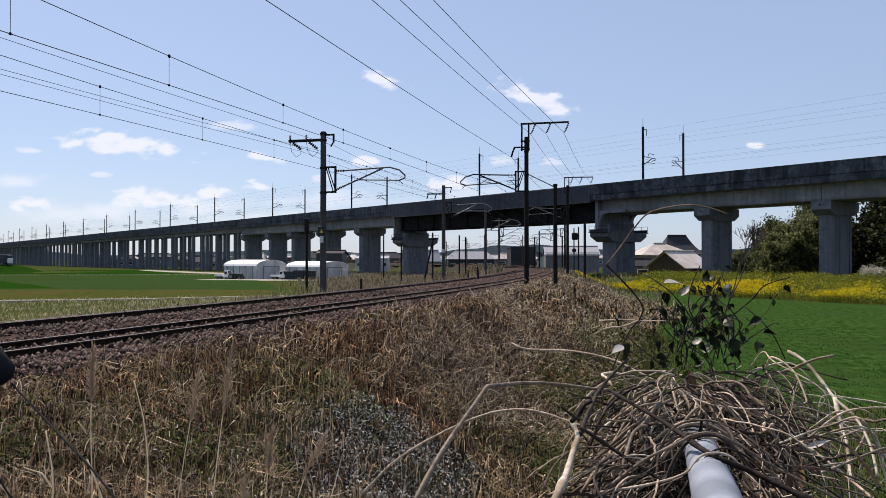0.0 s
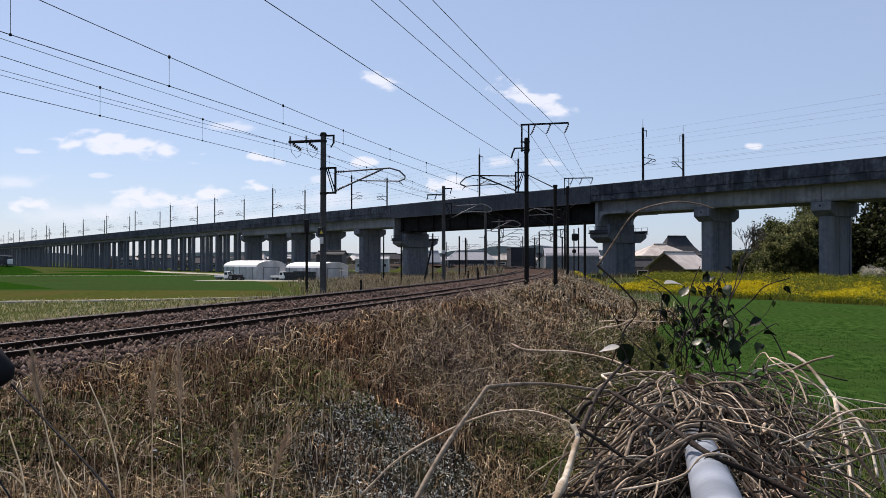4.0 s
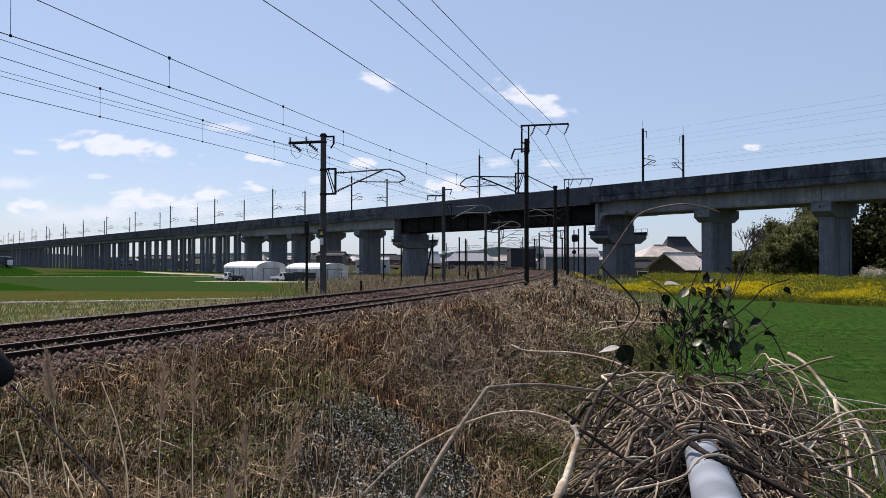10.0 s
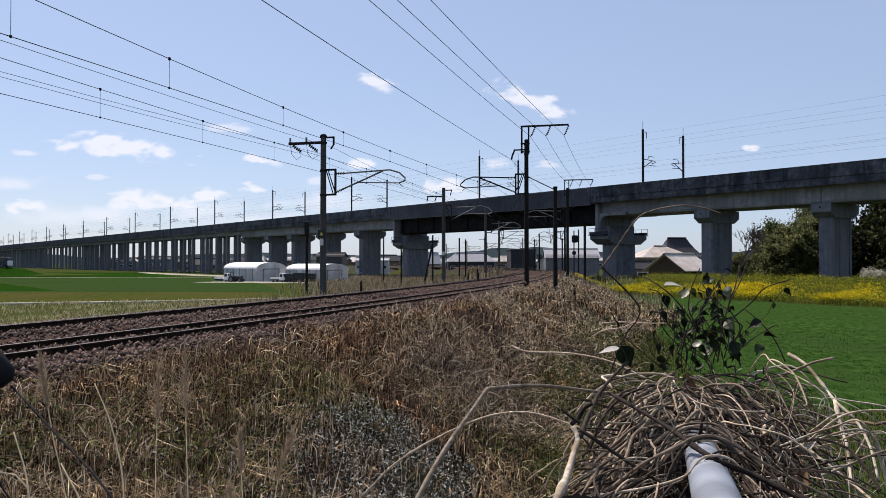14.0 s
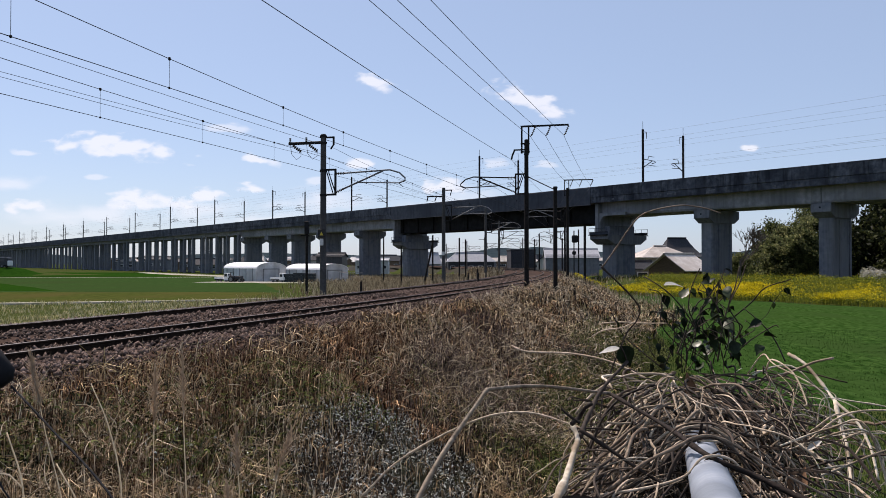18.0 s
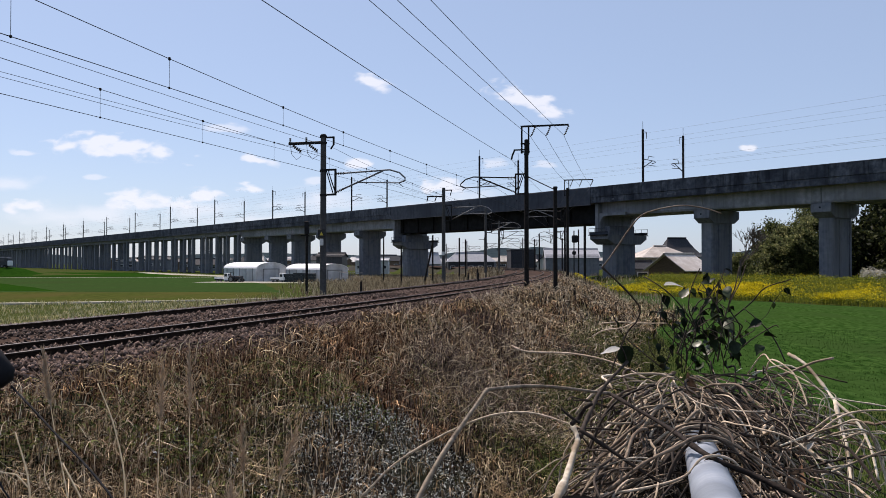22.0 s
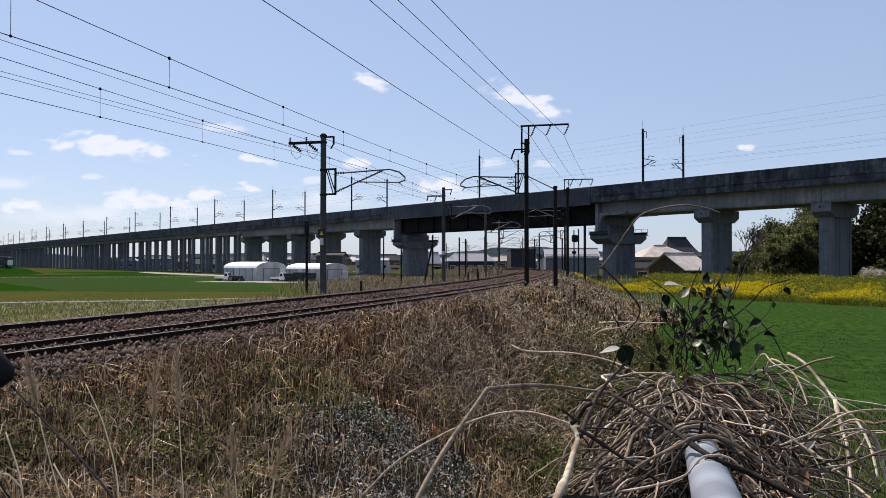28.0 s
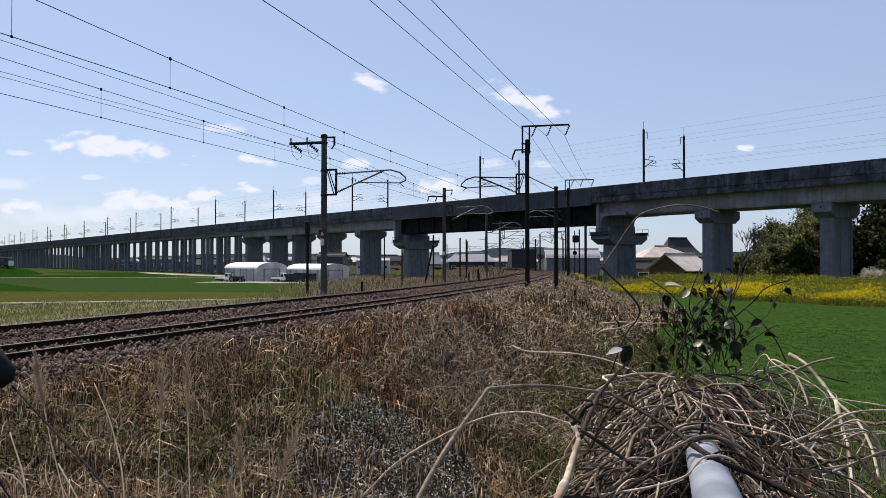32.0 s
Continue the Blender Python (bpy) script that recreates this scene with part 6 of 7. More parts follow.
grove = [(57, 142, 7.0, 2.6, 0), (60.5, 140, 10.2, 3.0, 1), (63.5, 137, 12.0, 3.2, 1), (66, 143, 14.5, 3.4, 0), (69.5, 138, 15.5, 3.6, 0), (74, 134, 16.0, 3.8, 2), (78, 138, 17, 4.0, 2),
         (73, 128, 14.0, 3.4, 2), (80, 129, 16.5, 4.0, 2), (84, 134, 17, 4.2, 2), (62, 147, 11.5, 3.4, 0), (77, 123, 12.5, 3.4, 2), (86, 124, 15.5, 4.0, 2), (55, 146, 5.5, 2.2, 1),
         (54.5, 130, 6.2, 2.3, 1), (57.0, 128.5, 7.6, 2.4, 1), (59.5, 130, 9.5, 2.6, 1), (56.0, 134, 8.0, 2.6, 1), (62.0, 131, 11.0, 2.8, 1), (71, 120, 11.5, 2.8, 2), (74.5, 117, 12, 3.0, 2),
         (88, 146, 18, 4.6, 2), (94, 141, 18, 4.6, 2), (99, 147, 18, 4.6, 2), (92, 131, 17, 4.4, 2), (82, 144, 17, 4.4, 2), (90, 117, 14, 4.0, 2)]
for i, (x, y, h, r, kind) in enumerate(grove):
    tree(x, y, h, r, (7500, 7500, 5000)[kind], (M_LEAF, M_BAMBOO, M_SHADELEAF)[kind], i + 11, "yellow-green bamboo-like tree in the grove" if kind == 1 else "dark evergreen tree in the grove, shade put into its leaves", "bamboo_clump" if kind == 1 else "evergreen_tree", 0.6 if kind == 1 else 0.2, (0.37, 0.37, 0.60)[kind])
for i in range(12):
    x, y = 56 + i * 2.6 + (i % 3) * 0.7, 134.5 - i * 0.9 + (i % 2) * 2.5
    tree(x, y, 3.6 + (i * 37 % 5) * 0.45, 2.3, 2600, M_LEAF, 60 + i, "dense dark shrub at the grove's edge", "shrub", 0.2, 0.3)
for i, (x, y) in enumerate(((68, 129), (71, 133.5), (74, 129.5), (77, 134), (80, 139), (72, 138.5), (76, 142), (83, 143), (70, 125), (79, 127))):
    tree(x, y, 8.5 + (i * 29 % 4), 3.2, 4500, M_SHADELEAF, 90 + i, "tall evergreen shrub, leaf colour darkened for the grove's shade", "shrub", 0.2, 0.66)

# bare tree before the viaduct
bt = thing("bare_tree", "leafless grey tree with thin upright twigs", "tree", pose(37.4, 100.0, float(ground_z(37.4, 100.0))))
tr_r = random.Random(9)
b = Build()


def branch(b, p, d, L, r, lvl):
    e = p + d * L
    m = p + d * L * 0.5 + Vector((tr_r.uniform(-1, 1), tr_r.uniform(-1, 1), tr_r.uniform(0, 1))) * L * 0.07
    b.tube([p, m, e], [r, r * 0.8, r * 0.6], 5)
    if lvl:
        for i in range(3 if lvl > 1 else 5):
            nd = (d + Vector((tr_r.uniform(-1, 1), tr_r.uniform(-1, 1), tr_r.uniform(-0.1, 0.7))) * 0.75).normalized()
            branch(b, p.lerp(e, tr_r.uniform(0.55, 1.0)), nd, L * tr_r.uniform(0.62, 0.85), max(0.022, r * 0.60), lvl - 1)


branch(b, Vector((0, 0, -0.3)), Vector((0.06, 0, 1)), 3.2, 0.16, 5)
part("trunk", b, M_BARK, bt, fix=False)

# ---------- the vine-grown handrail by the camera ----------
M_PIPE = material("pale_pipe_paint", (0.215, 0.25, 0.30), (0.285, 0.32, 0.365), 0.05, 0.5, 0.1, c3=(0.17, 0.195, 0.225), big=0.12, spec=0.2)
M_VINE = material("vine_bark", (0.19, 0.148, 0.108), (0.55, 0.455, 0.345), 0.010, 0.8, 0.6, c3=(0.30, 0.235, 0.16), big=0.09, obj=0.45, spec=0.15)
# near-black so that the inner vine mass carries the tangle's shade as colour
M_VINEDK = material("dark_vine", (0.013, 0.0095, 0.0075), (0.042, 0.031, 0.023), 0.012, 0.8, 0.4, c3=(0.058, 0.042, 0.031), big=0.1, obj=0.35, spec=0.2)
M_BRANCHDK = material("blackish_branch", (0.012, 0.009, 0.008), (0.042, 0.032, 0.026), 0.012, 0.85, 0.5, c3=(0.022, 0.017, 0.014), big=0.08, spec=0.12)
M_VINEMID = material("grey_brown_vine", (0.080, 0.060, 0.044), (0.24, 0.188, 0.138), 0.012, 0.8, 0.5, c3=(0.115, 0.086, 0.062), big=0.1, obj=0.3, spec=0.15)
M_VINEPALE = material("bleached_vine", (0.40, 0.345, 0.265), (0.70, 0.63, 0.50), 0.015, 0.8, 0.4, c3=(0.241, 0.184, 0.121), big=0.08, obj=0.25, spec=0.2)
M_VLEAF = material("ivy_leaf", (0.005, 0.010, 0.004), (0.013, 0.025, 0.007), 0.02, 0.45, 0.3, trans=0.08, spec=0.12, obj=0.3)
M_DEADLEAF = material("dead_leaf", (0.16, 0.085, 0.045), (0.28, 0.16, 0.085), 0.015, 0.75, 0.3, trans=0.3)
M_PALELEAF = material("bleached_leaf", (0.52, 0.50, 0.44), (0.68, 0.66, 0.60), 0.02, 0.55, 0.2, trans=0.25)
M_BLACK = material("black_rubber", (0.010, 0.010, 0.011), (0.02, 0.02, 0.022), 0.05, 0.8, 0.1, spec=0.1)

PA, PD = Vector((0.340, 0.995, 3.709)), Vector((0.2725, 0.9562, -0.1068))
PS = Vector((0.9617, -0.2741, 0.0))            # sideways from the pipe
rail = thing("pipe_handrail", "pale blue-grey pipe handrail overgrown with dry vines", "handrail", pose(0, 0, 0))
part("pipe", Build().tube([PA + PD * t for t in (-2.2, -1.0, 0.0, 0.6, 1.1)], 0.0285, 20), M_PIPE, rail, smooth=True)
for t in (1.07, -1.9):
    q = PA + PD * t
    part("post", Build().tube([(q.x, q.y, float(ground_z(q.x, q.y)) - 0.3), (q.x, q.y, q.z)], 0.0285, 14), M_PIPE, rail, smooth=True)
part("pipe_end", Build().lathe([(0.0285, 0), (0.026, 0.008), (0.012, 0.014)], 16, Matrix.Translation(PA + PD * 1.1) @ PD.to_track_quat("Z", "Y").to_matrix().to_4x4()), M_PIPE, rail)


vr = random.Random(31)


def stem(name, pts, r, mat, parent=None, label="", knots=True, origin=None, smooth=True):
    """A knotty vine stem through control points."""
    c = curve_through(pts, 6)
    if origin is not None:
        c = [p - origin for p in c]
    rr = [r * (1 - 0.35 * i / len(c)) * (1 + (0.35 if knots and vr.random() < 0.12 else vr.uniform(-0.08, 0.08))) for i in range(len(c))]
    return part(name, Build().tube(c, rr, 6), mat, parent, label, smooth, fix=False)


bush = thing("vine_bush", "tangle of dry brown vines with some dark green leaves", "vines", pose(0, 0, 0))
# stems that can be told apart
stem("vine_stem", [(-0.206, 2.010, 3.406), (-0.120, 2.009, 3.491), (-0.006, 1.957, 3.571), (0.103, 1.906, 3.628), (0.193, 1.856, 3.649), (0.278, 1.806, 3.635), (0.345, 1.757, 3.611)], 0.0028, M_VINE, bush)
stem("vine_stem", [(0.136, 1.005, 3.685), (0.170, 1.105, 3.697), (0.199, 1.205, 3.712), (0.213, 1.255, 3.722), (0.207, 1.284, 3.740)], 0.0056, M_VINEPALE, bush, "thick bleached broken stem")
stem("vine_stem", [(0.204, 1.262, 3.742), (0.218, 1.270, 3.752), (0.226, 1.262, 3.768), (0.236, 1.255, 3.776)], 0.0042, M_BRANCHDK, bush, "dark forked stub")
stem("vine_stem", [(0.218, 1.262, 3.744), (0.205, 1.268, 3.752), (0.190, 1.275, 3.764)], 0.0030, M_BRANCHDK, bush, "dark forked stub")
stem("vine_stem", [(0.216, 1.255, 3.735), (0.250, 1.235, 3.715), (0.290, 1.21, 3.690), (0.335, 1.18, 3.665)], 0.0036, M_VINEDK, bush)
stem("vine_stem", [(0.216, 1.255, 3.722), (0.241, 1.324, 3.740), (0.281, 1.404, 3.774), (0.349, 1.503, 3.811)], 0.0042, M_VINEDK, bush, "dark shoot")
stem("vine_stem", [(0.190, 2.204, 3.767), (0.232, 2.154, 3.756), (0.331, 2.054, 3.763), (0.412, 1.954, 3.755), (0.470, 1.855, 3.730), (0.535, 1.805, 3.697)], 0.0030, M_VINE, bush)
stem("vine_stem", [(0.394, 2.003, 3.844), (0.433, 1.953, 3.852), (0.483, 1.903, 3.853), (0.523, 1.853, 3.857)], 0.0018, M_VINE, bush)
stem("vine_stem", [(0.633, 1.755, 3.718), (0.687, 1.704, 3.747), (0.726, 1.654, 3.771), (0.750, 1.604, 3.797), (0.765, 1.553, 3.812)], 0.0032, M_VINE, bush)
stem("vine_stem", [(0.742, 1.703, 3.803), (0.755, 1.654, 3.787), (0.767, 1.604, 3.753), (0.768, 1.555, 3.728), (0.783, 1.505, 3.699), (0.783, 1.456, 3.662), (0.771, 1.407, 3.614)], 0.0036, M_VINEPALE, bush)
stem("vine_stem", [(0.768, 1.555, 3.728), (0.756, 1.505, 3.683), (0.742, 1.456, 3.652), (0.724, 1.407, 3.604)], 0.0042, M_VINEPALE, bush)
stem("vine_stem", [(0.676, 1.805, 3.709), (0.715, 1.804, 3.748), (0.783, 1.784, 3.766), (0.818, 1.725, 3.722), (0.845, 1.705, 3.707), (0.924, 1.655, 3.698), (0.933, 1.605, 3.685)], 0.0022, M_VINEPALE, bush)
stem("vine_stem", [(0.754, 1.705, 3.726), (0.742, 1.685, 3.705), (0.766, 1.665, 3.685), (0.800, 1.626, 3.675), (0.826, 1.556, 3.639), (0.864, 1.507, 3.608)], 0.0024, M_VINE, bush)
stem("vine_stem", [(0.643, 1.656, 3.669), (0.693, 1.605, 3.707), (0.704, 1.555, 3.683), (0.692, 1.506, 3.640), (0.676, 1.427, 3.598)], 0.0042, M_VINEDK, bush)
stem("vine_stem", [(0.499, 1.506, 3.651), (0.647, 1.606, 3.662), (0.681, 1.506, 3.651), (0.716, 1.407, 3.614), (0.721, 1.307, 3.595)], 0.0036, M_VINE, bush)
UPS = [[(0.642, 1.854, 3.767), (0.655, 1.853, 3.847), (0.672, 1.862, 3.899), (0.706, 1.881, 3.952), (0.727, 1.900, 3.992)],
       [(0.589, 1.854, 3.767), (0.587, 1.853, 3.847), (0.546, 1.862, 3.912), (0.509, 1.871, 3.945), (0.483, 1.901, 3.965)],
       [(0.682, 1.852, 3.873), (0.722, 1.852, 3.906), (0.750, 1.841, 3.940), (0.801, 1.821, 3.960)],
       [(0.736, 1.704, 3.786), (0.720, 1.723, 3.833), (0.697, 1.742, 3.868), (0.668, 1.762, 3.898)],
       [(0.563, 1.853, 3.820), (0.596, 1.852, 3.873), (0.616, 1.852, 3.913), (0.632, 1.841, 3.940), (0.638, 1.821, 3.960)]]
for p in UPS:
    stem("leaf_shoot", p, 0.0017, M_VINEDK, bush, "dark leaf-bearing shoot")
for i in range(16):
    a = Vector((vr.uniform(0.52, 0.68), vr.uniform(1.76, 1.92), vr.uniform(3.74, 3.80)))
    e = a + Vector((vr.uniform(-0.10, 0.10), vr.uniform(-0.05, 0.05), vr.uniform(0.06, 0.17)))
    stem("leaf_shoot", [a, a.lerp(e, 0.3) + Vector((vr.uniform(-.03, .03), 0, 0.01)), a.lerp(e, 0.7) + Vector((vr.uniform(-.03, .03), 0, 0.02)), e + Vector((0, 0, -0.01))], 0.0014, M_VINEDK, bush)


def wander(side=None, wide=0.115, low=0.0):
    """One vine of the tangle: a bent line round the pipe."""
    t = vr.uniform(0.05, 1.10)
    s = vr.choice([-1, 1]) if side is None else side
    l = s * (0.034 + abs(vr.gauss(0, wide * (0.75 if s < 0 else 1.0))))
    v = 0.02 - low - abs(l) * 0.40 + vr.gauss(0, 0.035)
    if low == 0.0 and vr.random() < 0.3:
        t = vr.uniform(0.45, 0.95)
        v += vr.uniform(0.03, 0.13)
    p = PA + PD * t + PS * l + Vector((0, 0, v))
    a = vr.uniform(-3.14, 3.14)
    d = (PD * math.cos(a) + PS * math.sin(a) + Vector((0, 0, vr.gauss(0, 0.25)))).normalized()
    drape = 0.03
    fan = vr.random() < 0.82
    if fan:
        d = (PD * vr.uniform(-1.2, -0.1) + PS * s * vr.uniform(0.0, 0.75) + Vector((0, 0, vr.uniform(-0.25, 0.4)))).normalized()
        drape = vr.uniform(0.05, 0.11)
    bendax = Vector((vr.gauss(0, 0.5), vr.gauss(0, 0.5), vr.choice([-1, 1]) * vr.uniform(0.2, 1))).normalized()
    if fan or vr.random() < 0.5:
        bend, kink = vr.uniform(0.0, 0.14), vr.choice([0.04, 0.08, 0.13, 0.18])
        n, L = vr.randint(8, 15), vr.uniform(0.020, 0.036)
    else:
        bend, kink = vr.uniform(0.10, 0.5), vr.choice([0.03, 0.05, 0.09])
        n, L = vr.randint(8, 15), vr.uniform(0.016, 0.028)
    out = [p]
    for i in range(n):
        d = (Matrix.Rotation(bend * vr.uniform(0.3, 1.5), 3, bendax) @ d + Vector((0, 0, -drape)) + Vector((vr.gauss(0, kink), vr.gauss(0, kink), vr.gauss(0, kink)))).normalized()
        q = out[-1] + d * L
        out.append(q)
    return out


# line of the long branch, foot last
BRANCH = [(-0.075, 1.0, 3.60), (-0.042, 1.056, 3.669), (0.001, 1.155, 3.724), (0.060, 1.280, 3.779), (0.070, 1.302, 3.788), (0.086, 1.322, 3.790), (0.179, 1.424, 3.778), (0.317, 1.504, 3.751), (0.370, 1.311, 3.728), (0.370, 1.113, 3.730), (0.424, 1.075, 3.710), (0.4725, 1.013, 3.691)]
BRANCH_FREE = [q for q in curve_through(BRANCH[7:], 6)]


def clear_of_lens(c):
    """Keeps the space above the pipe near the camera free."""
    for p in c:
        k = p - PA
        if any((p - q).length < 0.02 or (p.y < q.y + 0.02 and math.hypot(p.x / p.y - q.x / q.y, (p.z - 4) / p.y - (q.z - 4) / q.y) < 0.011) for q in BRANCH_FREE) and vr.random() < 0.85:
            return False
        t, l = k.dot(PD), k.dot(PS)
        if p.y < 0.95 or (t < 0.26 and abs(l) < 0.045 and vr.random() < 0.75) or p.z > 3.80 or (l < -0.24) or (l > 0.15 and vr.random() < 0.30) or p.z > 3.62 + 0.155 * min(1, max(0, p.y - 0.6)):
            return False
    return True


count, joined, joined2 = 0, Build(), Build()
while count < 1300:
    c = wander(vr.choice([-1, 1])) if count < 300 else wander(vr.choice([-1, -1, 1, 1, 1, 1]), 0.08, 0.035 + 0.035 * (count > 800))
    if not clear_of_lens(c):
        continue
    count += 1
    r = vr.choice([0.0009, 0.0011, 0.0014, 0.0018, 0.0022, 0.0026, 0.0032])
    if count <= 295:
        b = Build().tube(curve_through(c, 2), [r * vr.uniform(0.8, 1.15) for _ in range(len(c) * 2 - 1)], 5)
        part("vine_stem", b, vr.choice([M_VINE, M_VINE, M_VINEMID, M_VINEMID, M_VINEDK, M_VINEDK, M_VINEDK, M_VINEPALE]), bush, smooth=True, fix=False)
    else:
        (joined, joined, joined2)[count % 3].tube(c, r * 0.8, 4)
tagged(part("vine_litter", joined, M_VINEDK, bush, "mass of thin dead vines, darkened for the shade between stems", fix=False), kind="stuff")
tagged(part("vine_litter", joined2, M_VINE, bush, "mass of thin tan dead vines", fix=False), kind="stuff")
# pale thin stems fanning out over the field
for i in range(22):
    a = PA + PD * vr.uniform(0.35, 0.75) + PS * vr.uniform(0.12, 0.22) + Vector((0, 0, vr.uniform(-0.02, 0.05)))
    d = Vector((vr.uniform(0.5, 1.0), vr.uniform(-0.6, 0.2), vr.uniform(-0.1, 0.25))).normalized()
    L = vr.uniform(0.08, 0.24)
    stem("thin_stem", [a, a + d * L * 0.45 + Vector((vr.gauss(0, 0.015), vr.gauss(0, 0.03), vr.uniform(0, 0.05))), a + d * L * 0.85 + Vector((vr.gauss(0, 0.02), vr.gauss(0, 0.03), vr.uniform(-0.03, 0.03))), a + d * L * vr.uniform(0.8, 1.2) + Vector((vr.gauss(0, 0.03), -0.02, -vr.uniform(0.05, 0.14))), a + d * L * vr.uniform(0.5, 1.15) + Vector((vr.gauss(0, 0.04), -0.02, -vr.uniform(0.12, 0.24)))], vr.choice([0.0010, 0.0014, 0.0020]), vr.choice([M_VINEPALE, M_VINEPALE, M_VINE]), bush, knots=False)
for i in range(13):
    t, s = vr.uniform(0.28, 0.66), vr.choice([-1, 1])
    q, lift = PA + PD * t, vr.uniform(0.030, 0.040)
    c = [q + PS * s * 0.10 + PD * vr.uniform(-0.02, 0.06) + Vector((0, 0, -0.07)), q + PS * s * 0.045 + Vector((0, 0, lift - 0.012)), q + PD * vr.uniform(-0.03, 0.01) + Vector((0, 0, lift)),
         q - PS * s * 0.05 - PD * vr.uniform(0.0, 0.07) + Vector((0, 0, lift - 0.014)), q - PS * s * vr.uniform(0.09, 0.16) - PD * vr.uniform(0.02, 0.12) + Vector((0, 0, -vr.uniform(0.05, 0.10)))]
    stem("vine_stem", c, vr.choice([0.0011, 0.0016, 0.0022, 0.0028]), vr.choice([M_VINE, M_VINEMID, M_VINEDK, M_VINEMID]), bush)
# crown of the mound at the foot of the leafy shoots: stems that spring up and fall outwards
crown_a, crown_b = Build(), Build()
for i in range(380):
    l = vr.gauss(0.015, 0.060)
    a = PA + PD * vr.uniform(0.58, 1.0) + PS * l + Vector((0, 0, vr.uniform(-0.02, 0.135) - 0.45 * abs(l)))
    az = vr.gauss(-1.57, 0.62) + 2.2 * l
    d = Vector((math.cos(az), math.sin(az), vr.uniform(-0.15, 0.35))).normalized()
    c, step = [a], vr.uniform(0.018, 0.030)
    for k in range(vr.randint(6, 12)):
        d = (d + Vector((vr.gauss(0, 0.13), vr.gauss(0, 0.13), vr.gauss(-0.12, 0.10)))).normalized()
        c.append(c[-1] + d * step)
    if max(p.z for p in c) > 3.79 or any(abs((p - PA).dot(PS)) < 0.04 and (p - PA).dot(PD) < 0.45 and p.z > 3.66 for p in c):
        continue
    r = vr.choice([0.0012, 0.0016, 0.0021, 0.0027])
    if i < 130:
        part("vine_stem", Build().tube(curve_through(c, 2), [r * vr.uniform(0.8, 1.15) for _ in range(len(c) * 2 - 1)], 5), vr.choice([M_VINE, M_VINE, M_VINEMID, M_VINEPALE, M_VINEDK]), bush, smooth=True, fix=False)
    else:
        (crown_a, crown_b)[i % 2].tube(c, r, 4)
tagged(part("vine_litter", crown_a, M_VINEDK, bush, "mass of thin dead vines, darkened for the shade between stems", fix=False), kind="stuff")
tagged(part("vine_litter", crown_b, M_VINE, bush, "mass of thin tan dead vines", fix=False), kind="stuff")
# thin pale stems in a loose sheaf beside the mound
for i in range(52):
    a = Vector((vr.uniform(0.60, 0.76), vr.uniform(1.60, 1.78), vr.uniform(3.685, 3.772)))
    e = Vector((vr.uniform(0.62, 0.86), vr.uniform(1.42, 1.68), vr.uniform(3.58, 3.765)))
    if vr.random() < 0.4:
        e = a + (e - a) * vr.uniform(0.4, 0.7)
    up = vr.uniform(0.0, 0.05)
    stem("thin_stem", [a, a.lerp(e, 0.3) + Vector((vr.gauss(0, 0.012), 0, up)), a.lerp(e, 0.65) + Vector((vr.gauss(0, 0.016), 0, up * 0.8)), e, e + Vector((vr.gauss(0, 0.015), -0.01, -vr.uniform(0.0, 0.06)))],
         vr.choice([0.0009, 0.0012, 0.0016, 0.0022]), vr.choice([M_VINEPALE, M_VINEMID, M_VINE, M_VINEDK]), bush, knots=False)
# stems that cross over the pipe
for p, r in (([(0.30, 1.15, 3.60), (0.345, 1.18, 3.705), (0.395, 1.20, 3.735), (0.44, 1.20, 3.715), (0.50, 1.19, 3.64)], 0.0030), ([(0.33, 1.30, 3.66), (0.385, 1.32, 3.715), (0.435, 1.31, 3.728), (0.48, 1.28, 3.70), (0.55, 1.25, 3.63)], 0.0026),
             ([(0.29, 1.08, 3.62), (0.34, 1.09, 3.70), (0.385, 1.11, 3.735), (0.43, 1.10, 3.72), (0.47, 1.07, 3.66)], 0.0018), ([(0.40, 1.40, 3.69), (0.43, 1.37, 3.722), (0.455, 1.33, 3.728), (0.462, 1.28, 3.722), (0.455, 1.24, 3.715)], 0.0032),
             ([(0.34, 1.42, 3.64), (0.41, 1.42, 3.70), (0.47, 1.40, 3.712), (0.55, 1.42, 3.67), (0.62, 1.45, 3.63)], 0.0034), ([(0.36, 1.50, 3.66), (0.44, 1.49, 3.70), (0.50, 1.46, 3.705), (0.56, 1.42, 3.67)], 0.0028),
             ([(0.52, 1.60, 3.68), (0.49, 1.52, 3.715), (0.45, 1.46, 3.71), (0.40, 1.40, 3.68), (0.35, 1.36, 3.64)], 0.0036)):
    stem("vine_stem", p, r, vr.choice([M_VINE, M_VINEDK]), bush)
for p, r, q in (([(0.22, 1.13, 3.668), (0.29, 1.11, 3.686), (0.335, 1.10, 3.704), (0.36, 1.095, 3.731), (0.40, 1.10, 3.726), (0.43, 1.12, 3.69)], 0.0024, M_VINE),
                ([(0.25, 1.20, 3.655), (0.30, 1.19, 3.698), (0.345, 1.18, 3.724), (0.378, 1.175, 3.742), (0.415, 1.17, 3.738), (0.48, 1.15, 3.70), (0.57, 1.12, 3.655)], 0.0027, M_VINEMID),
                ([(0.425, 1.32, 3.695), (0.421, 1.29, 3.738), (0.414, 1.25, 3.758), (0.406, 1.22, 3.748), (0.401, 1.20, 3.734)], 0.0026, M_BRANCHDK),
                ([(0.31, 1.22, 3.66), (0.345, 1.20, 3.742), (0.385, 1.16, 3.765), (0.42, 1.11, 3.755), (0.46, 1.06, 3.715)], 0.0013, M_VINEMID)):
    stem("vine_stem", p, r, q, bush)
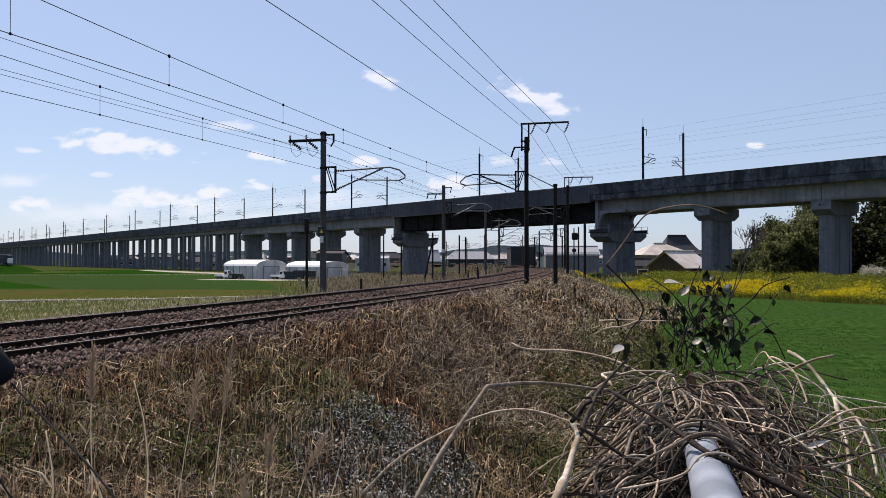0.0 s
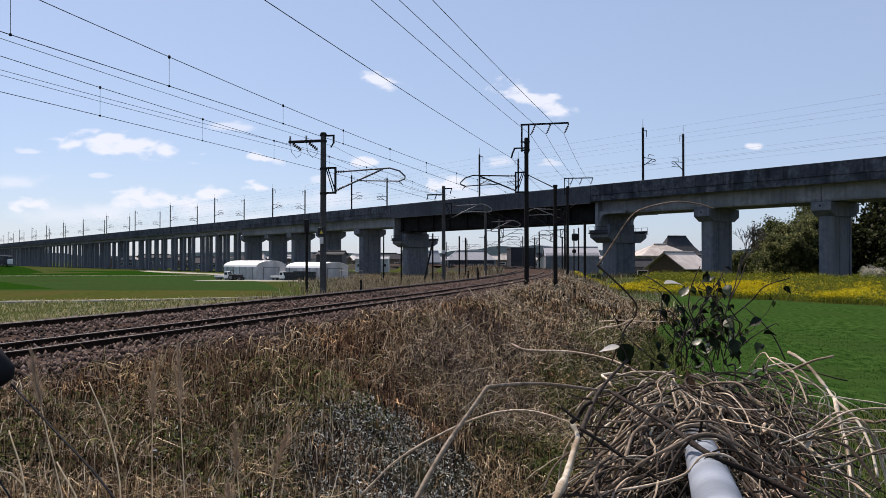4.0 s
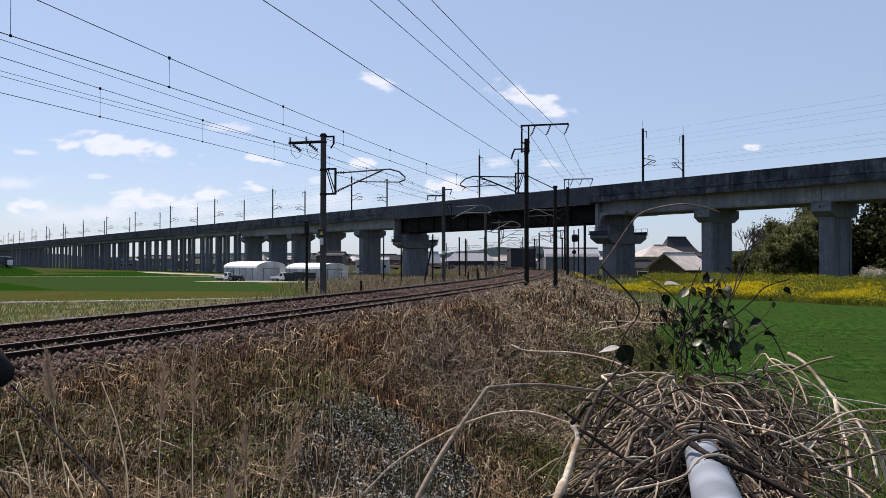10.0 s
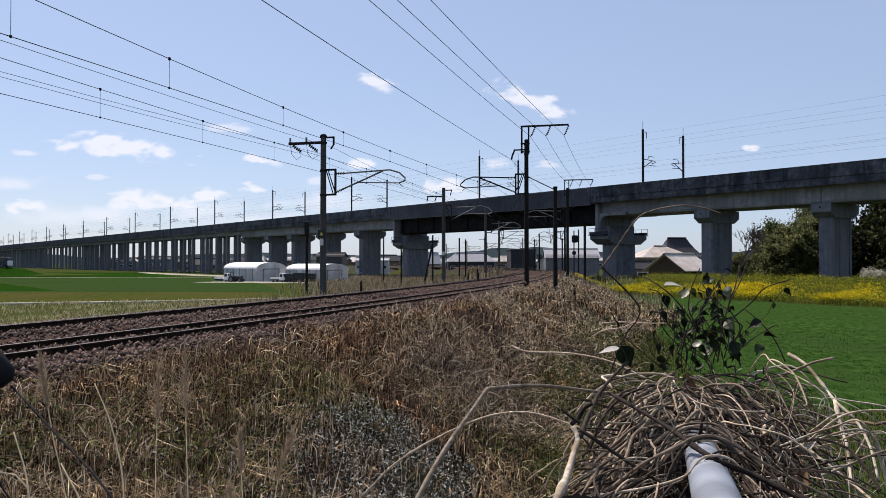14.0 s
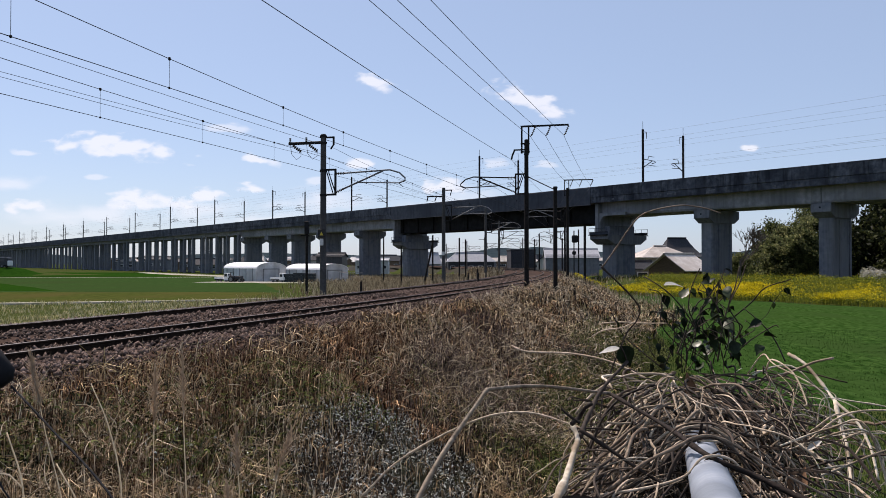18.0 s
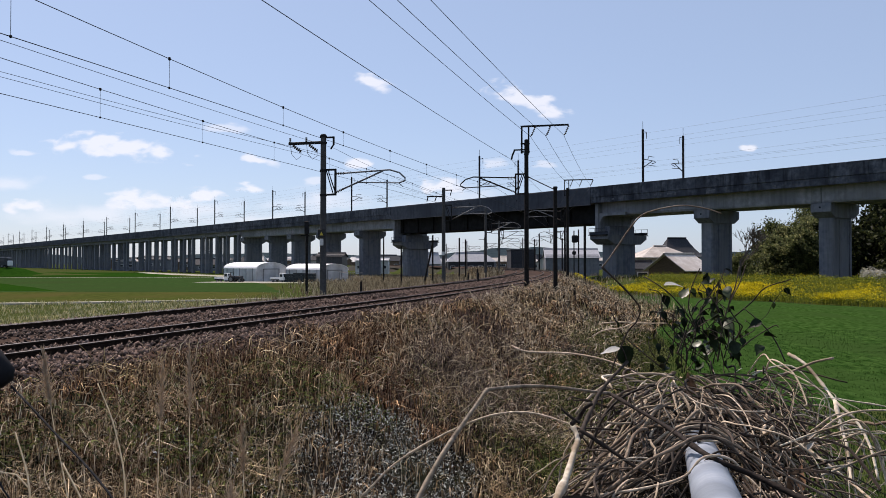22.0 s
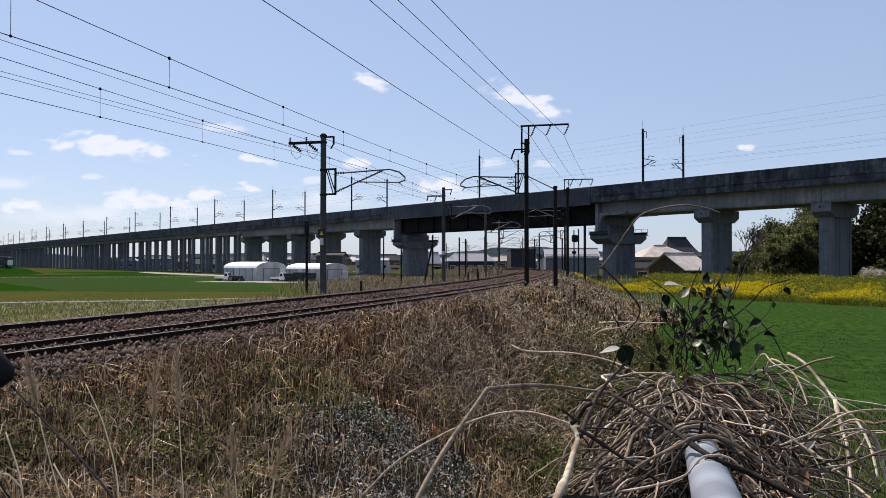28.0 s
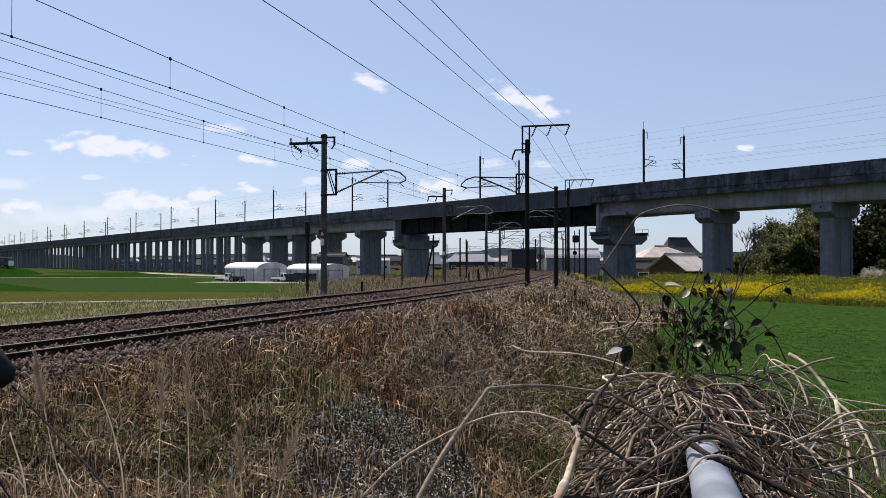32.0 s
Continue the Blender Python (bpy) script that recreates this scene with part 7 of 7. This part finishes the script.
# dead leaves and short fibres caught in the tangle
fib = Build()
for i in range(900):
    t, l = vr.uniform(0.1, 1.15), vr.gauss(0.03, 0.12)
    p = PA + PD * t + PS * l + Vector((0, 0, -0.03 - abs(l) * 0.45 + vr.gauss(0, 0.04)))
    if abs(l) < 0.04 and t < 0.7 or p.y < 1.0 or p.z > 3.74:
        continue
    d = Vector((vr.gauss(0, 1), vr.gauss(0, 1), vr.gauss(0, 0.6))).normalized()
    fib.tube([p, p + d * vr.uniform(0.015, 0.05)], [0.0012, 0.0006], 3)
tagged(part("twig_litter", fib, M_VINE, bush, "short broken twigs", fix=False), kind="stuff")


def leaf_build(L, W, fold=0.25, curl=0.2):
    """A pointed oval leaf with a folded midrib, stalk end at the origin, along +x."""
    V, F = [], []
    n = 6
    for i in range(n + 1):
        t = i / n
        w = W / 2 * (math.sin(math.pi * min(1, t * 1.05) ** 0.75)) if 0 < i < n else 0.0008
        z = -curl * L * t * t
        V += [(t * L, -w, z + fold * w), (t * L, 0, z), (t * L, w, z + fold * w)]
    for i in range(n):
        k = i * 3
        F += [(k, k + 3, k + 4, k + 1), (k + 1, k + 4, k + 5, k + 2)]
    m = len(V)
    V += [(x, y, z - 0.0006) for x, y, z in V]
    F += [tuple(m + q for q in f[::-1]) for f in F]
    return Build().add(V, F)


leaf_a = leaf_build(0.031, 0.022, 0.35, 0.35).mesh("leaf", M_VLEAF, True)
M_YOUNG = material("young_leaf", (0.05, 0.075, 0.012), (0.09, 0.12, 0.025), 0.02, 0.5, 0.2, trans=0.35)
leaf_b = leaf_build(0.027, 0.017, 0.5, 0.45).mesh("leaf", M_VLEAF, True)
leaf_y = leaf_build(0.028, 0.016, 0.4, 0.3).mesh("leaf", M_YOUNG, True)
leaf_c = leaf_build(0.036, 0.030, 0.3, 0.25).mesh("leaf", M_VLEAF, True)
LEAVES = [(0.56, 1.85, 3.84), (0.60, 1.83, 3.84), (0.56, 1.80, 3.83), (0.53, 1.82, 3.81), (0.62, 1.84, 3.81), (0.65, 1.86, 3.82), (0.53, 1.78, 3.79), (0.57, 1.76, 3.78),
          (0.53, 1.90, 3.92), (0.52, 1.90, 3.88), (0.57, 1.86, 3.94), (0.63, 1.88, 3.94), (0.64, 1.86, 3.93), (0.55, 1.86, 3.89), (0.70, 1.74, 3.87), (0.70, 1.73, 3.84), (0.69, 1.72, 3.82),
          (0.57, 1.86, 3.87), (0.66, 1.85, 3.85), (0.50, 1.86, 3.81), (0.60, 1.80, 3.79)]
for p in LEAVES:
    part("leaf", vr.choice([leaf_a, leaf_b, leaf_b]), None, bush, m=pose(*p, vr.uniform(-60, 60), vr.uniform(-20, 70), vr.uniform(0, 360)))
for i in range(24):
    p = (vr.gauss(0.585, 0.05), vr.uniform(1.72, 1.9), vr.gauss(3.81, 0.04))
    part("leaf", vr.choice([leaf_b, leaf_b, leaf_b, leaf_a, leaf_y]), None, bush, m=pose(*p, vr.uniform(-80, 80), vr.uniform(-20, 80), vr.uniform(0, 360)))
leaf_s = leaf_build(0.021, 0.014, 0.35, 0.3).mesh("leaf", M_VLEAF, True)
leaf_t = leaf_build(0.016, 0.010, 0.4, 0.3).mesh("leaf", M_YOUNG, True)
for i in range(28):
    a = Vector((vr.uniform(0.50, 0.70), vr.uniform(1.74, 1.92), vr.uniform(3.74, 3.82)))
    e = a + Vector((vr.gauss(0, 0.06), vr.uniform(-0.05, 0.05), vr.uniform(0.05, 0.19)))
    pts = [a] + [a.lerp(e, q) + Vector((vr.gauss(0, 0.012), vr.gauss(0, 0.012), 0)) for q in (0.25, 0.5, 0.75)] + [e]
    stem("leaf_shoot", pts, vr.choice([0.0009, 0.0012, 0.0017]), vr.choice([M_VINEDK, M_VINEDK, M_VINEMID]), bush, knots=False)
    for k in range(vr.randint(2, 5)):
        q = vr.choice(pts[1:])
        part("leaf", vr.choice([leaf_s, leaf_s, leaf_s, leaf_t]), None, bush, m=pose(q.x, q.y, q.z, vr.uniform(-80, 80), vr.uniform(-20, 80), vr.uniform(0, 360)))
M_GLOSSLEAF = material("glossy_leaf", (0.014, 0.026, 0.008), (0.03, 0.05, 0.014), 0.02, 0.38, 0.2, trans=0.05, spec=0.22, obj=0.3)
leaf_g = leaf_build(0.034, 0.024, 0.2, 0.2).mesh("leaf", M_GLOSSLEAF, True)
for i in range(7):
    up = Vector((-0.60 + vr.gauss(0, 0.22), -0.41 + vr.gauss(0, 0.22), 0.70)).normalized()
    at = Vector((vr.gauss(0.59, 0.055), vr.uniform(1.72, 1.86), vr.gauss(3.84, 0.05)))
    part("leaf", leaf_g, None, bush, "glossy leaf", m=Matrix.Translation(at) @ up.to_track_quat("Z", "X").to_matrix().to_4x4() @ pose(0, 0, 0, 0, 0, vr.uniform(0, 360)))
part("leaf", leaf_c, None, bush, "large dark round leaf", m=pose(0.612, 1.70, 3.812, 80, -20, 8))
part("leaf", leaf_c, None, bush, "large dark round leaf", m=pose(0.560, 1.76, 3.775, 70, 30, 60))
part("pale_leaf", leaf_build(0.05, 0.022, 0.3, 0.3), M_PALELEAF, bush, "bleached leaf catching the sun", m=pose(0.525, 1.88, 3.945, 20, -10, 10))

# ---------- things that stir in the wind ----------
# long branch across the view
LB0 = Vector((0.525, 1.126, 3.657))
long_branch = thing("vine_branch", "long bent dry vine branch reaching over the grass", "vine", Matrix.Translation(LB0))
stem("branch", BRANCH[:8], 0.0042, M_VINE, long_branch, origin=LB0)
stem("branch", BRANCH[7:][::-1], 0.0046, M_BRANCHDK, long_branch, "dark thick foot of the branch", origin=LB0)
# arching tendril
AR0 = Vector((0.335, 1.706, 3.641))
tendril = thing("vine_tendril", "thin arching dry tendril above the bush", "vine", Matrix.Translation(AR0))
stem("tendril", [(0.343, 1.700, 3.990), (0.3716, 1.700, 4.029), (0.3958, 1.679, 4.071), (0.420, 1.649, 4.101), (0.475, 1.598, 4.114), (0.520, 1.578, 4.108), (0.548, 1.559, 4.096)], 0.0019, M_VINEMID, tendril, origin=AR0)
stem("tendril", [(0.340, 1.700, 3.990), (0.372, 1.701, 3.960), (0.410, 1.721, 3.925), (0.433, 1.742, 3.896), (0.427, 1.752, 3.868), (0.405, 1.763, 3.834), (0.358, 1.755, 3.718), (0.335, 1.706, 3.641)], 0.0023, M_VINEDK, tendril, "dark crooked stem", origin=AR0)
stem("tendril", [(0.427, 1.752, 3.868), (0.40, 1.78, 3.852), (0.365, 1.80, 3.845), (0.34, 1.81, 3.83)], 0.0018, M_VINE, tendril, origin=AR0)
# a pair of leaves on the dark shoot
LP0 = Vector((0.349, 1.503, 3.811))
leaf_pair = thing("leaf_pair", "one pale and one dark leaf on a shoot", "leaves", Matrix.Translation(LP0))
part("leaf", leaf_build(0.046, 0.038, 0.15, 0.2), M_VLEAF, leaf_pair, "dark hanging leaf", True, m=pose(-0.012, 0.0, 0.030, 85, 62, 0))
part("leaf", leaf_build(0.040, 0.016, 0.3, 0.1), M_PALELEAF, leaf_pair, "pale sunlit leaf", True, m=pose(-0.014, 0.0, 0.026, -30, 10, 180))
part("stalk", Build().tube([(0, 0, 0), (-0.006, 0, 0.018), (-0.013, 0, 0.030)], 0.0014, 5), M_VINEDK, leaf_pair)
# bleached strip, dead leaves
ST0 = Vector((0.668, 1.456, 3.655))
strip = thing("bleached_strip", "bleached scrap of leaf caught in the vines", "leaf", Matrix.Translation(ST0))
part("strip", leaf_build(0.040, 0.013, 0.5, -0.2), M_PALELEAF, strip, "", True, m=pose(0, 0, 0, 40, 0, 0))
BL0 = Vector((0.535, 1.704, 3.715))
brown_leaf = thing("dead_leaf", "brown curled dead leaf standing in the vines", "leaf", Matrix.Translation(BL0))
part("blade", leaf_build(0.047, 0.026, 0.6, 0.25), M_DEADLEAF, brown_leaf, "", True, m=pose(0, 0, 0, 70, -105, 0))
BL1 = Vector((0.575, 1.306, 3.615))
brown_leaf2 = thing("dead_leaf", "ragged brown dead leaf low in the vines", "leaf", Matrix.Translation(BL1))
part("blade", leaf_build(0.055, 0.030, 0.6, 0.3), M_DEADLEAF, brown_leaf2, "", True, m=pose(0, 0, 0, 40, -60, 20))
part("blade", leaf_build(0.045, 0.022, 0.7, 0.4), M_DEADLEAF, brown_leaf2, "", True, m=pose(0.01, 0, 0, -20, -40, 60))

# black cap on a thin cable at the view's left edge
cable = thing("cable_stub", "black rubber cap on a thin dark cable", "cable", pose(0, 0, 0))
part("cap", Build().box((0.10, 0.045, 0.043), (-0.695, 1.203, 3.854), (0, 53, 0), 0.012), M_BLACK, cable, "rounded black rubber cap", True)
part("cable", Build().tube(curve_through([(-0.655, 1.203, 3.812), (-0.56, 1.13, 3.765), (-0.41, 1.005, 3.690), (-0.30, 0.93, 3.55), (-0.22, 0.88, 3.1), (-0.20, 0.86, float(ground_z(-0.2, 0.86)))]), 0.0015, 6), M_BLACK, cable)
part("cable", Build().tube(curve_through([(-0.74, 1.25, 3.75), (-0.62, 1.12, 3.68), (-0.52, 1.05, 3.60), (-0.42, 1.0, 3.2), (-0.38, 0.98, float(ground_z(-0.38, 0.98)))]), 0.0014, 6), M_BLACK, cable)
part("cap_stem", Build().tube([(-0.672, 1.203, 3.83), (-0.74, 1.25, 3.75)], 0.003, 6), M_BLACK, cable)

# tall dry stalks on the road bank's edge
M_STALK = material("dry_stalk", (0.70, 0.60, 0.44), (0.84, 0.76, 0.61), 0.03, 0.75, 0.2, trans=0.5)
M_PLUME = material("grass_plume", (0.46, 0.36, 0.26), (0.66, 0.55, 0.42), 0.03, 0.9, 0.2, trans=0.5)


def dry_stalk(x, y, pts, r, plume=0.0, label="pale dry grass stalk", fork=False):
    """A stalk from the ground: control points (sideways, up) above its foot, a feathery plume at its tip."""
    zb = float(ground_z(x, y))
    th = thing("grass_stalk", label, "grass", pose(x, y, zb), "swaying stalks")
    c = curve_through([(a, 0, h) for a, h in pts], 5)
    part("stalk", Build().tube(c, [r * (1 - 0.5 * i / len(c)) for i in range(len(c))], 5), M_STALK, th, smooth=True, fix=False)
    if fork:
        a, h = pts[-2]
        part("side_blade", Build().tube([(a, 0, h), (a - 0.05, 0, h + 0.05), (a - 0.12, 0, h + 0.06)], [r * 0.7, r * 0.6, r * 0.3], 5), M_STALK, th, fix=False)
    if plume:
        b = Build()
        q = random.Random(int(x * 100) + 50)
        tip = Vector(c[-1])
        d = (c[-1] - c[-4]).normalized()
        for i in range(170):
            t = q.random()
            p = tip + d * (t - 0.75) * plume
            w = 0.030 * math.sin(math.pi * min(1, 0.1 + t * 0.9)) ** 0.7
            e = p + d * q.uniform(0.03, 0.09) + Vector((q.gauss(0, w), q.gauss(0, w), q.gauss(0, 0.02)))
            b.tube([p, p.lerp(e, 0.5) + Vector((0, 0, 0.008)), e], [0.0014, 0.0013, 0.0006], 3, caps=False)
        part("plume", b, M_PLUME, th, "feathery seed plume", fix=False)
    return th


stalks = [
    (dry_stalk(-1.60, 3.0, [(0, 0), (0.03, 0.4), (0.02, 0.72), (-0.04, 0.93)], 0.0050, fork=True), 1.0, 0.0),
    (dry_stalk(-1.38, 3.05, [(0, 0), (0.02, 0.35), (0.0, 0.6), (-0.10, 0.80)], 0.0055), 0.9, 0.3),
    (dry_stalk(-1.36, 3.3, [(0, 0), (0.03, 0.6), (-0.02, 0.9), (-0.10, 1.10)], 0.0042), 1.0, 0.6),
    (dry_stalk(-1.85, 4.0, [(0, 0), (-0.05, 0.6), (-0.14, 1.0), (-0.20, 1.30)], 0.0040, 0.24, "dry grass stalk with a feathery plume"), 1.4, 0.2),
    (dry_stalk(-1.54, 4.8, [(0, 0), (0.0, 0.8), (-0.02, 1.4), (-0.03, 1.78)], 0.0042, 0.40, "tall dry grass stalk with a long plume"), 1.0, 0.8),
    (dry_stalk(-1.74, 4.8, [(0, 0), (0.0, 0.7), (0.0, 1.2), (0.01, 1.66)], 0.0038, 0.30, "tall dry grass stalk with a long plume"), 1.0, 1.3),
    (dry_stalk(-1.00, 4.6, [(0, 0), (0.0, 0.6), (0.04, 1.0), (0.10, 1.20)], 0.0045, 0.28, "dry grass stalk with a drooping plume"), 1.0, 1.0),
    (dry_stalk(-1.14, 4.6, [(0, 0), (0.0, 0.5), (-0.03, 0.9), (-0.05, 1.22)], 0.0040, 0.24, "dry grass stalk with a small plume"), 1.0, 0.5),
    (dry_stalk(-0.62, 4.6, [(0, 0), (0.01, 0.3), (-0.02, 0.55), (-0.06, 0.72)], 0.0040, fork=True), 0.6, 0.5),
    (dry_stalk(-1.22, 4.4, [(0, 0), (0.02, 0.35), (0.06, 0.6), (0.04, 0.82)], 0.0036, 0.16, "short dry grass stalk with a plume"), 0.7, 1.6),
]

# ---------- clouds ----------
def cloud_material(name, dens, scale, detail=4.0, edge=0.30):
    m = bpy.data.materials.new(name)
    m.use_nodes = True
    n, l = m.node_tree.nodes, m.node_tree.links
    n.remove(n["Principled BSDF"])
    tc = n.new("ShaderNodeTexCoord")
    oi = n.new("ShaderNodeObjectInfo")
    ad = n.new("ShaderNodeVectorMath")
    ad.operation = "MULTIPLY_ADD"
    cb = n.new("ShaderNodeCombineXYZ")
    mu = n.new("ShaderNodeMath")
    mu.operation = "MULTIPLY"
    mu.inputs[1].default_value = 37.0
    l.new(oi.outputs["Random"], mu.inputs[0])
    for i in range(3):
        l.new(mu.outputs[0], cb.inputs[i])
    l.new(tc.outputs["Object"], ad.inputs[0])
    ad.inputs[1].default_value = scale
    l.new(cb.outputs[0], ad.inputs[2])
    nz = n.new("ShaderNodeTexNoise")
    nz.inputs["Scale"].default_value, nz.inputs["Detail"].default_value, nz.inputs["Roughness"].default_value = 1.0, detail, 0.45
    nz.inputs["Distortion"].default_value = 0.25
    l.new(ad.outputs[0], nz.inputs["Vector"])
    at = n.new("ShaderNodeAttribute")
    at.attribute_name = "soft"
    s1 = n.new("ShaderNodeMath")
    s1.operation = "MULTIPLY_ADD"
    s1.inputs[1].default_value, s1.inputs[2].default_value = 0.62, -0.70
    l.new(at.outputs["Fac"], s1.inputs[0])
    s2 = n.new("ShaderNodeMath")
    l.new(s1.outputs[0], s2.inputs[0])
    l.new(nz.outputs["Fac"], s2.inputs[1])
    mr = n.new("ShaderNodeMapRange")
    mr.interpolation_type = "SMOOTHSTEP"
    mr.inputs[1].default_value, mr.inputs[2].default_value, mr.inputs[4].default_value = 0.0, edge, dens
    l.new(s2.outputs[0], mr.inputs[0])
    # sunlit white put in as an even glow; sun and sky don't light it
    em = n.new("ShaderNodeEmission")
    em.inputs[0].default_value, em.inputs[1].default_value = rgb((0.88, 0.93, 1.0)), 0.86
    tp = n.new("ShaderNodeBsdfTransparent")
    ms = n.new("ShaderNodeMixShader")
    l.new(mr.outputs[0], ms.inputs[0])
    l.new(tp.outputs[0], ms.inputs[1])
    l.new(em.outputs[0], ms.inputs[2])
    l.new(ms.outputs[0], n["Material Output"].inputs[0])
    return m


M_CLOUD = cloud_material("cloud", 0.80, (0.015, 0.015, 0.034))
M_HAZECLOUD = cloud_material("thin_cloud", 0.5, (0.013, 0.013, 0.036))
M_LOWCLOUD = cloud_material("low_haze_cloud", 0.55, (0.007, 0.007, 0.020), 4.0, 0.5)
CLOUD_Y = 2600.0
clouds = []


def cloud(x, z, w, h, thin=False, lean=0.0):
    """A far domed puff of cloud, soft towards its rim; sizes in metres at the clouds' distance."""
    n, k = 28, 10
    w, h = w * 1.0, h * 1.1
    V, F, soft = [], [], []
    for j in range(k + 1):
        r = j / k
        for i in range(n):
            a = 2 * math.pi * i / n
            V.append((math.cos(a) * w / 2 * r, -0.25 * h * (1 - r * r), math.sin(a) * h / 2 * r * (1.15 if math.sin(a) > 0 else 0.7) + lean * math.cos(a) * r * h))
            soft.append(1 - r)
    for j in range(k):
        for i in range(n):
            i2 = (i + 1) % n
            F.append((j * n + i, j * n + i2, (j + 1) * n + i2, (j + 1) * n + i))
    me = Build().add(V, F).mesh("cloud", (M_CLOUD, M_HAZECLOUD, M_LOWCLOUD)[thin], True)
    at = me.attributes.new("soft", "FLOAT", "POINT")
    at.data.foreach_set("value", soft)
    ob = tagged(new("cloud", me), "thin white wisp of cloud" if thin else "small white cumulus cloud in a blue sky", "cloud", "clouds")
    ob.matrix_basis = pose(x, CLOUD_Y, z)
    ob.visible_shadow = False
    clouds.append((ob, x, z))
    return ob


for x, z, w, h, thin, lean in ((-1075, 372, 700, 130, 0, -0.2), (-222, 588, 220, 90, 0, -0.3), (278, 528, 430, 125, 0, -0.45), (1008, 375, 120, 40, 0, 0), (-1140, 278, 150, 36, 1, 0), (-1370, 360, 170, 36, 1, 0),
                               (-1365, 182, 300, 80, 0, 0), (-975, 198, 420, 110, 0, 0), (-780, 214, 230, 80, 0, 0), (-612, 338, 190, 66, 0, -0.25), (-690, 438, 300, 54, 1, -0.2), (-286, 324, 200, 62, 0, 0),
                               (-622, 244, 170, 54, 0, 0), (10, 250, 330, 90, 0, 0), (180, 326, 160, 50, 1, 0), (335, 320, 130, 40, 1, 0), (-416, 268, 160, 50, 1, 0), (-1180, 150, 760, 130, 2, 0), (-760, 170, 620, 120, 2, 0), (-1420, 250, 420, 90, 2, 0), (-420, 200, 600, 120, 2, 0), (40, 190, 620, 150, 2, 0), (-540, 130, 900, 110, 2, 0)):
    cloud(x, z, w, h, thin, lean)


# ---------- what moves ----------
def sway(ob, keys, axis="y"):
    """Keys a thing's lean about its foot: rows of (seconds, degrees)."""
    base = ob.matrix_basis.copy()
    walk(ob, [(t, base @ (pose(0, 0, 0, 0, d, 0) if axis == "y" else pose(0, 0, 0, d, 0, 0) if axis == "x" else pose(0, 0, 0, 0, 0, d))) for t, d in keys])


GUST = [(0.0, 8.5), (0.5, 10.5), (1.0, 11.5), (1.5, 9.5), (2.0, 7.8), (2.5, 4.0), (3.0, 1.0), (4.2, -0.6), (6.0, 0.0), (8.0, -1.4), (10.0, 1.6), (12.0, 1.8), (14.0, 0.6), (17.0, -0.9), (19.0, 0.1),
        (21.0, 0.5), (23.0, 1.8), (25.0, 1.0), (26.5, 0.2), (28.0, -0.9), (30.0, 1.1), (32.0, 0.4)]


def motions():
    for ob, x, z in clouds:
        walk(ob, [(0.0, pose(x + 19.0, CLOUD_Y, z)), (16.0, pose(x + 3.0, CLOUD_Y, z)), (32.0, pose(x - 15.0, CLOUD_Y, z))])
    for ob, amp, ph in stalks:
        sway(ob, [(t, d * amp + 0.5 * math.sin(t * 1.9 + ph * 3)) for t, d in GUST])
    sway(tendril, [(0.0, 1.6), (0.6, 0.6), (1.0, -0.8), (2.0, -1.6), (6.0, -1.5), (9.0, -1.5), (10.0, -0.4), (14.0, 0.0), (19.0, 0.0), (24.0, 0.2), (28.3, 0.0), (29.3, -1.2), (31.0, -0.7), (32.0, -0.5)])
    sway(long_branch, [(0.0, 0.0), (1.0, 0.6), (1.6, 0.9), (2.2, 0.4), (3.0, 0.1), (6.0, 0.0), (7.5, 0.4), (9.5, 0.0), (14.0, 0.0), (19.0, -0.15), (25.0, -0.15), (28.5, 0.0), (29.5, 0.5), (30.5, -0.1), (31.5, 0.2), (32.0, 0.0)])
    sway(leaf_pair, [(0.0, 48), (0.8, 30), (1.6, 38), (2.4, 15), (3.0, 3), (6.0, 5), (9.0, 0), (12.0, -3), (17.0, 0), (19.0, 4), (22.0, 12), (23.0, 2), (28.0, 6), (28.8, 30), (30.0, 24), (31.0, 34), (32.0, 30)], "z")
    sway(strip, [(0.0, -12), (0.5, -40), (1.0, -62), (2.0, -46), (3.0, -82), (6.0, -40), (8.0, -72), (10.0, -52), (12.0, -62), (14.0, -55), (17.0, -30), (19.0, -42), (21.0, -76), (23.0, -46), (25.0, -44), (28.0, -56), (30.0, -62), (32.0, -58)])
    sway(brown_leaf, [(0.0, 8), (2.0, -3), (6.0, 4), (10.0, 0), (14.0, 1), (19.0, 0), (23.0, 3), (28.0, -2), (32.0, 0)])
    sway(brown_leaf2, [(0.0, -10), (1.0, 4), (3.0, 0), (6.0, -14), (8.0, 0), (14.0, 2), (19.0, -4), (23.0, -10), (25.0, 3), (30.0, 6), (32.0, 10)])


motions()
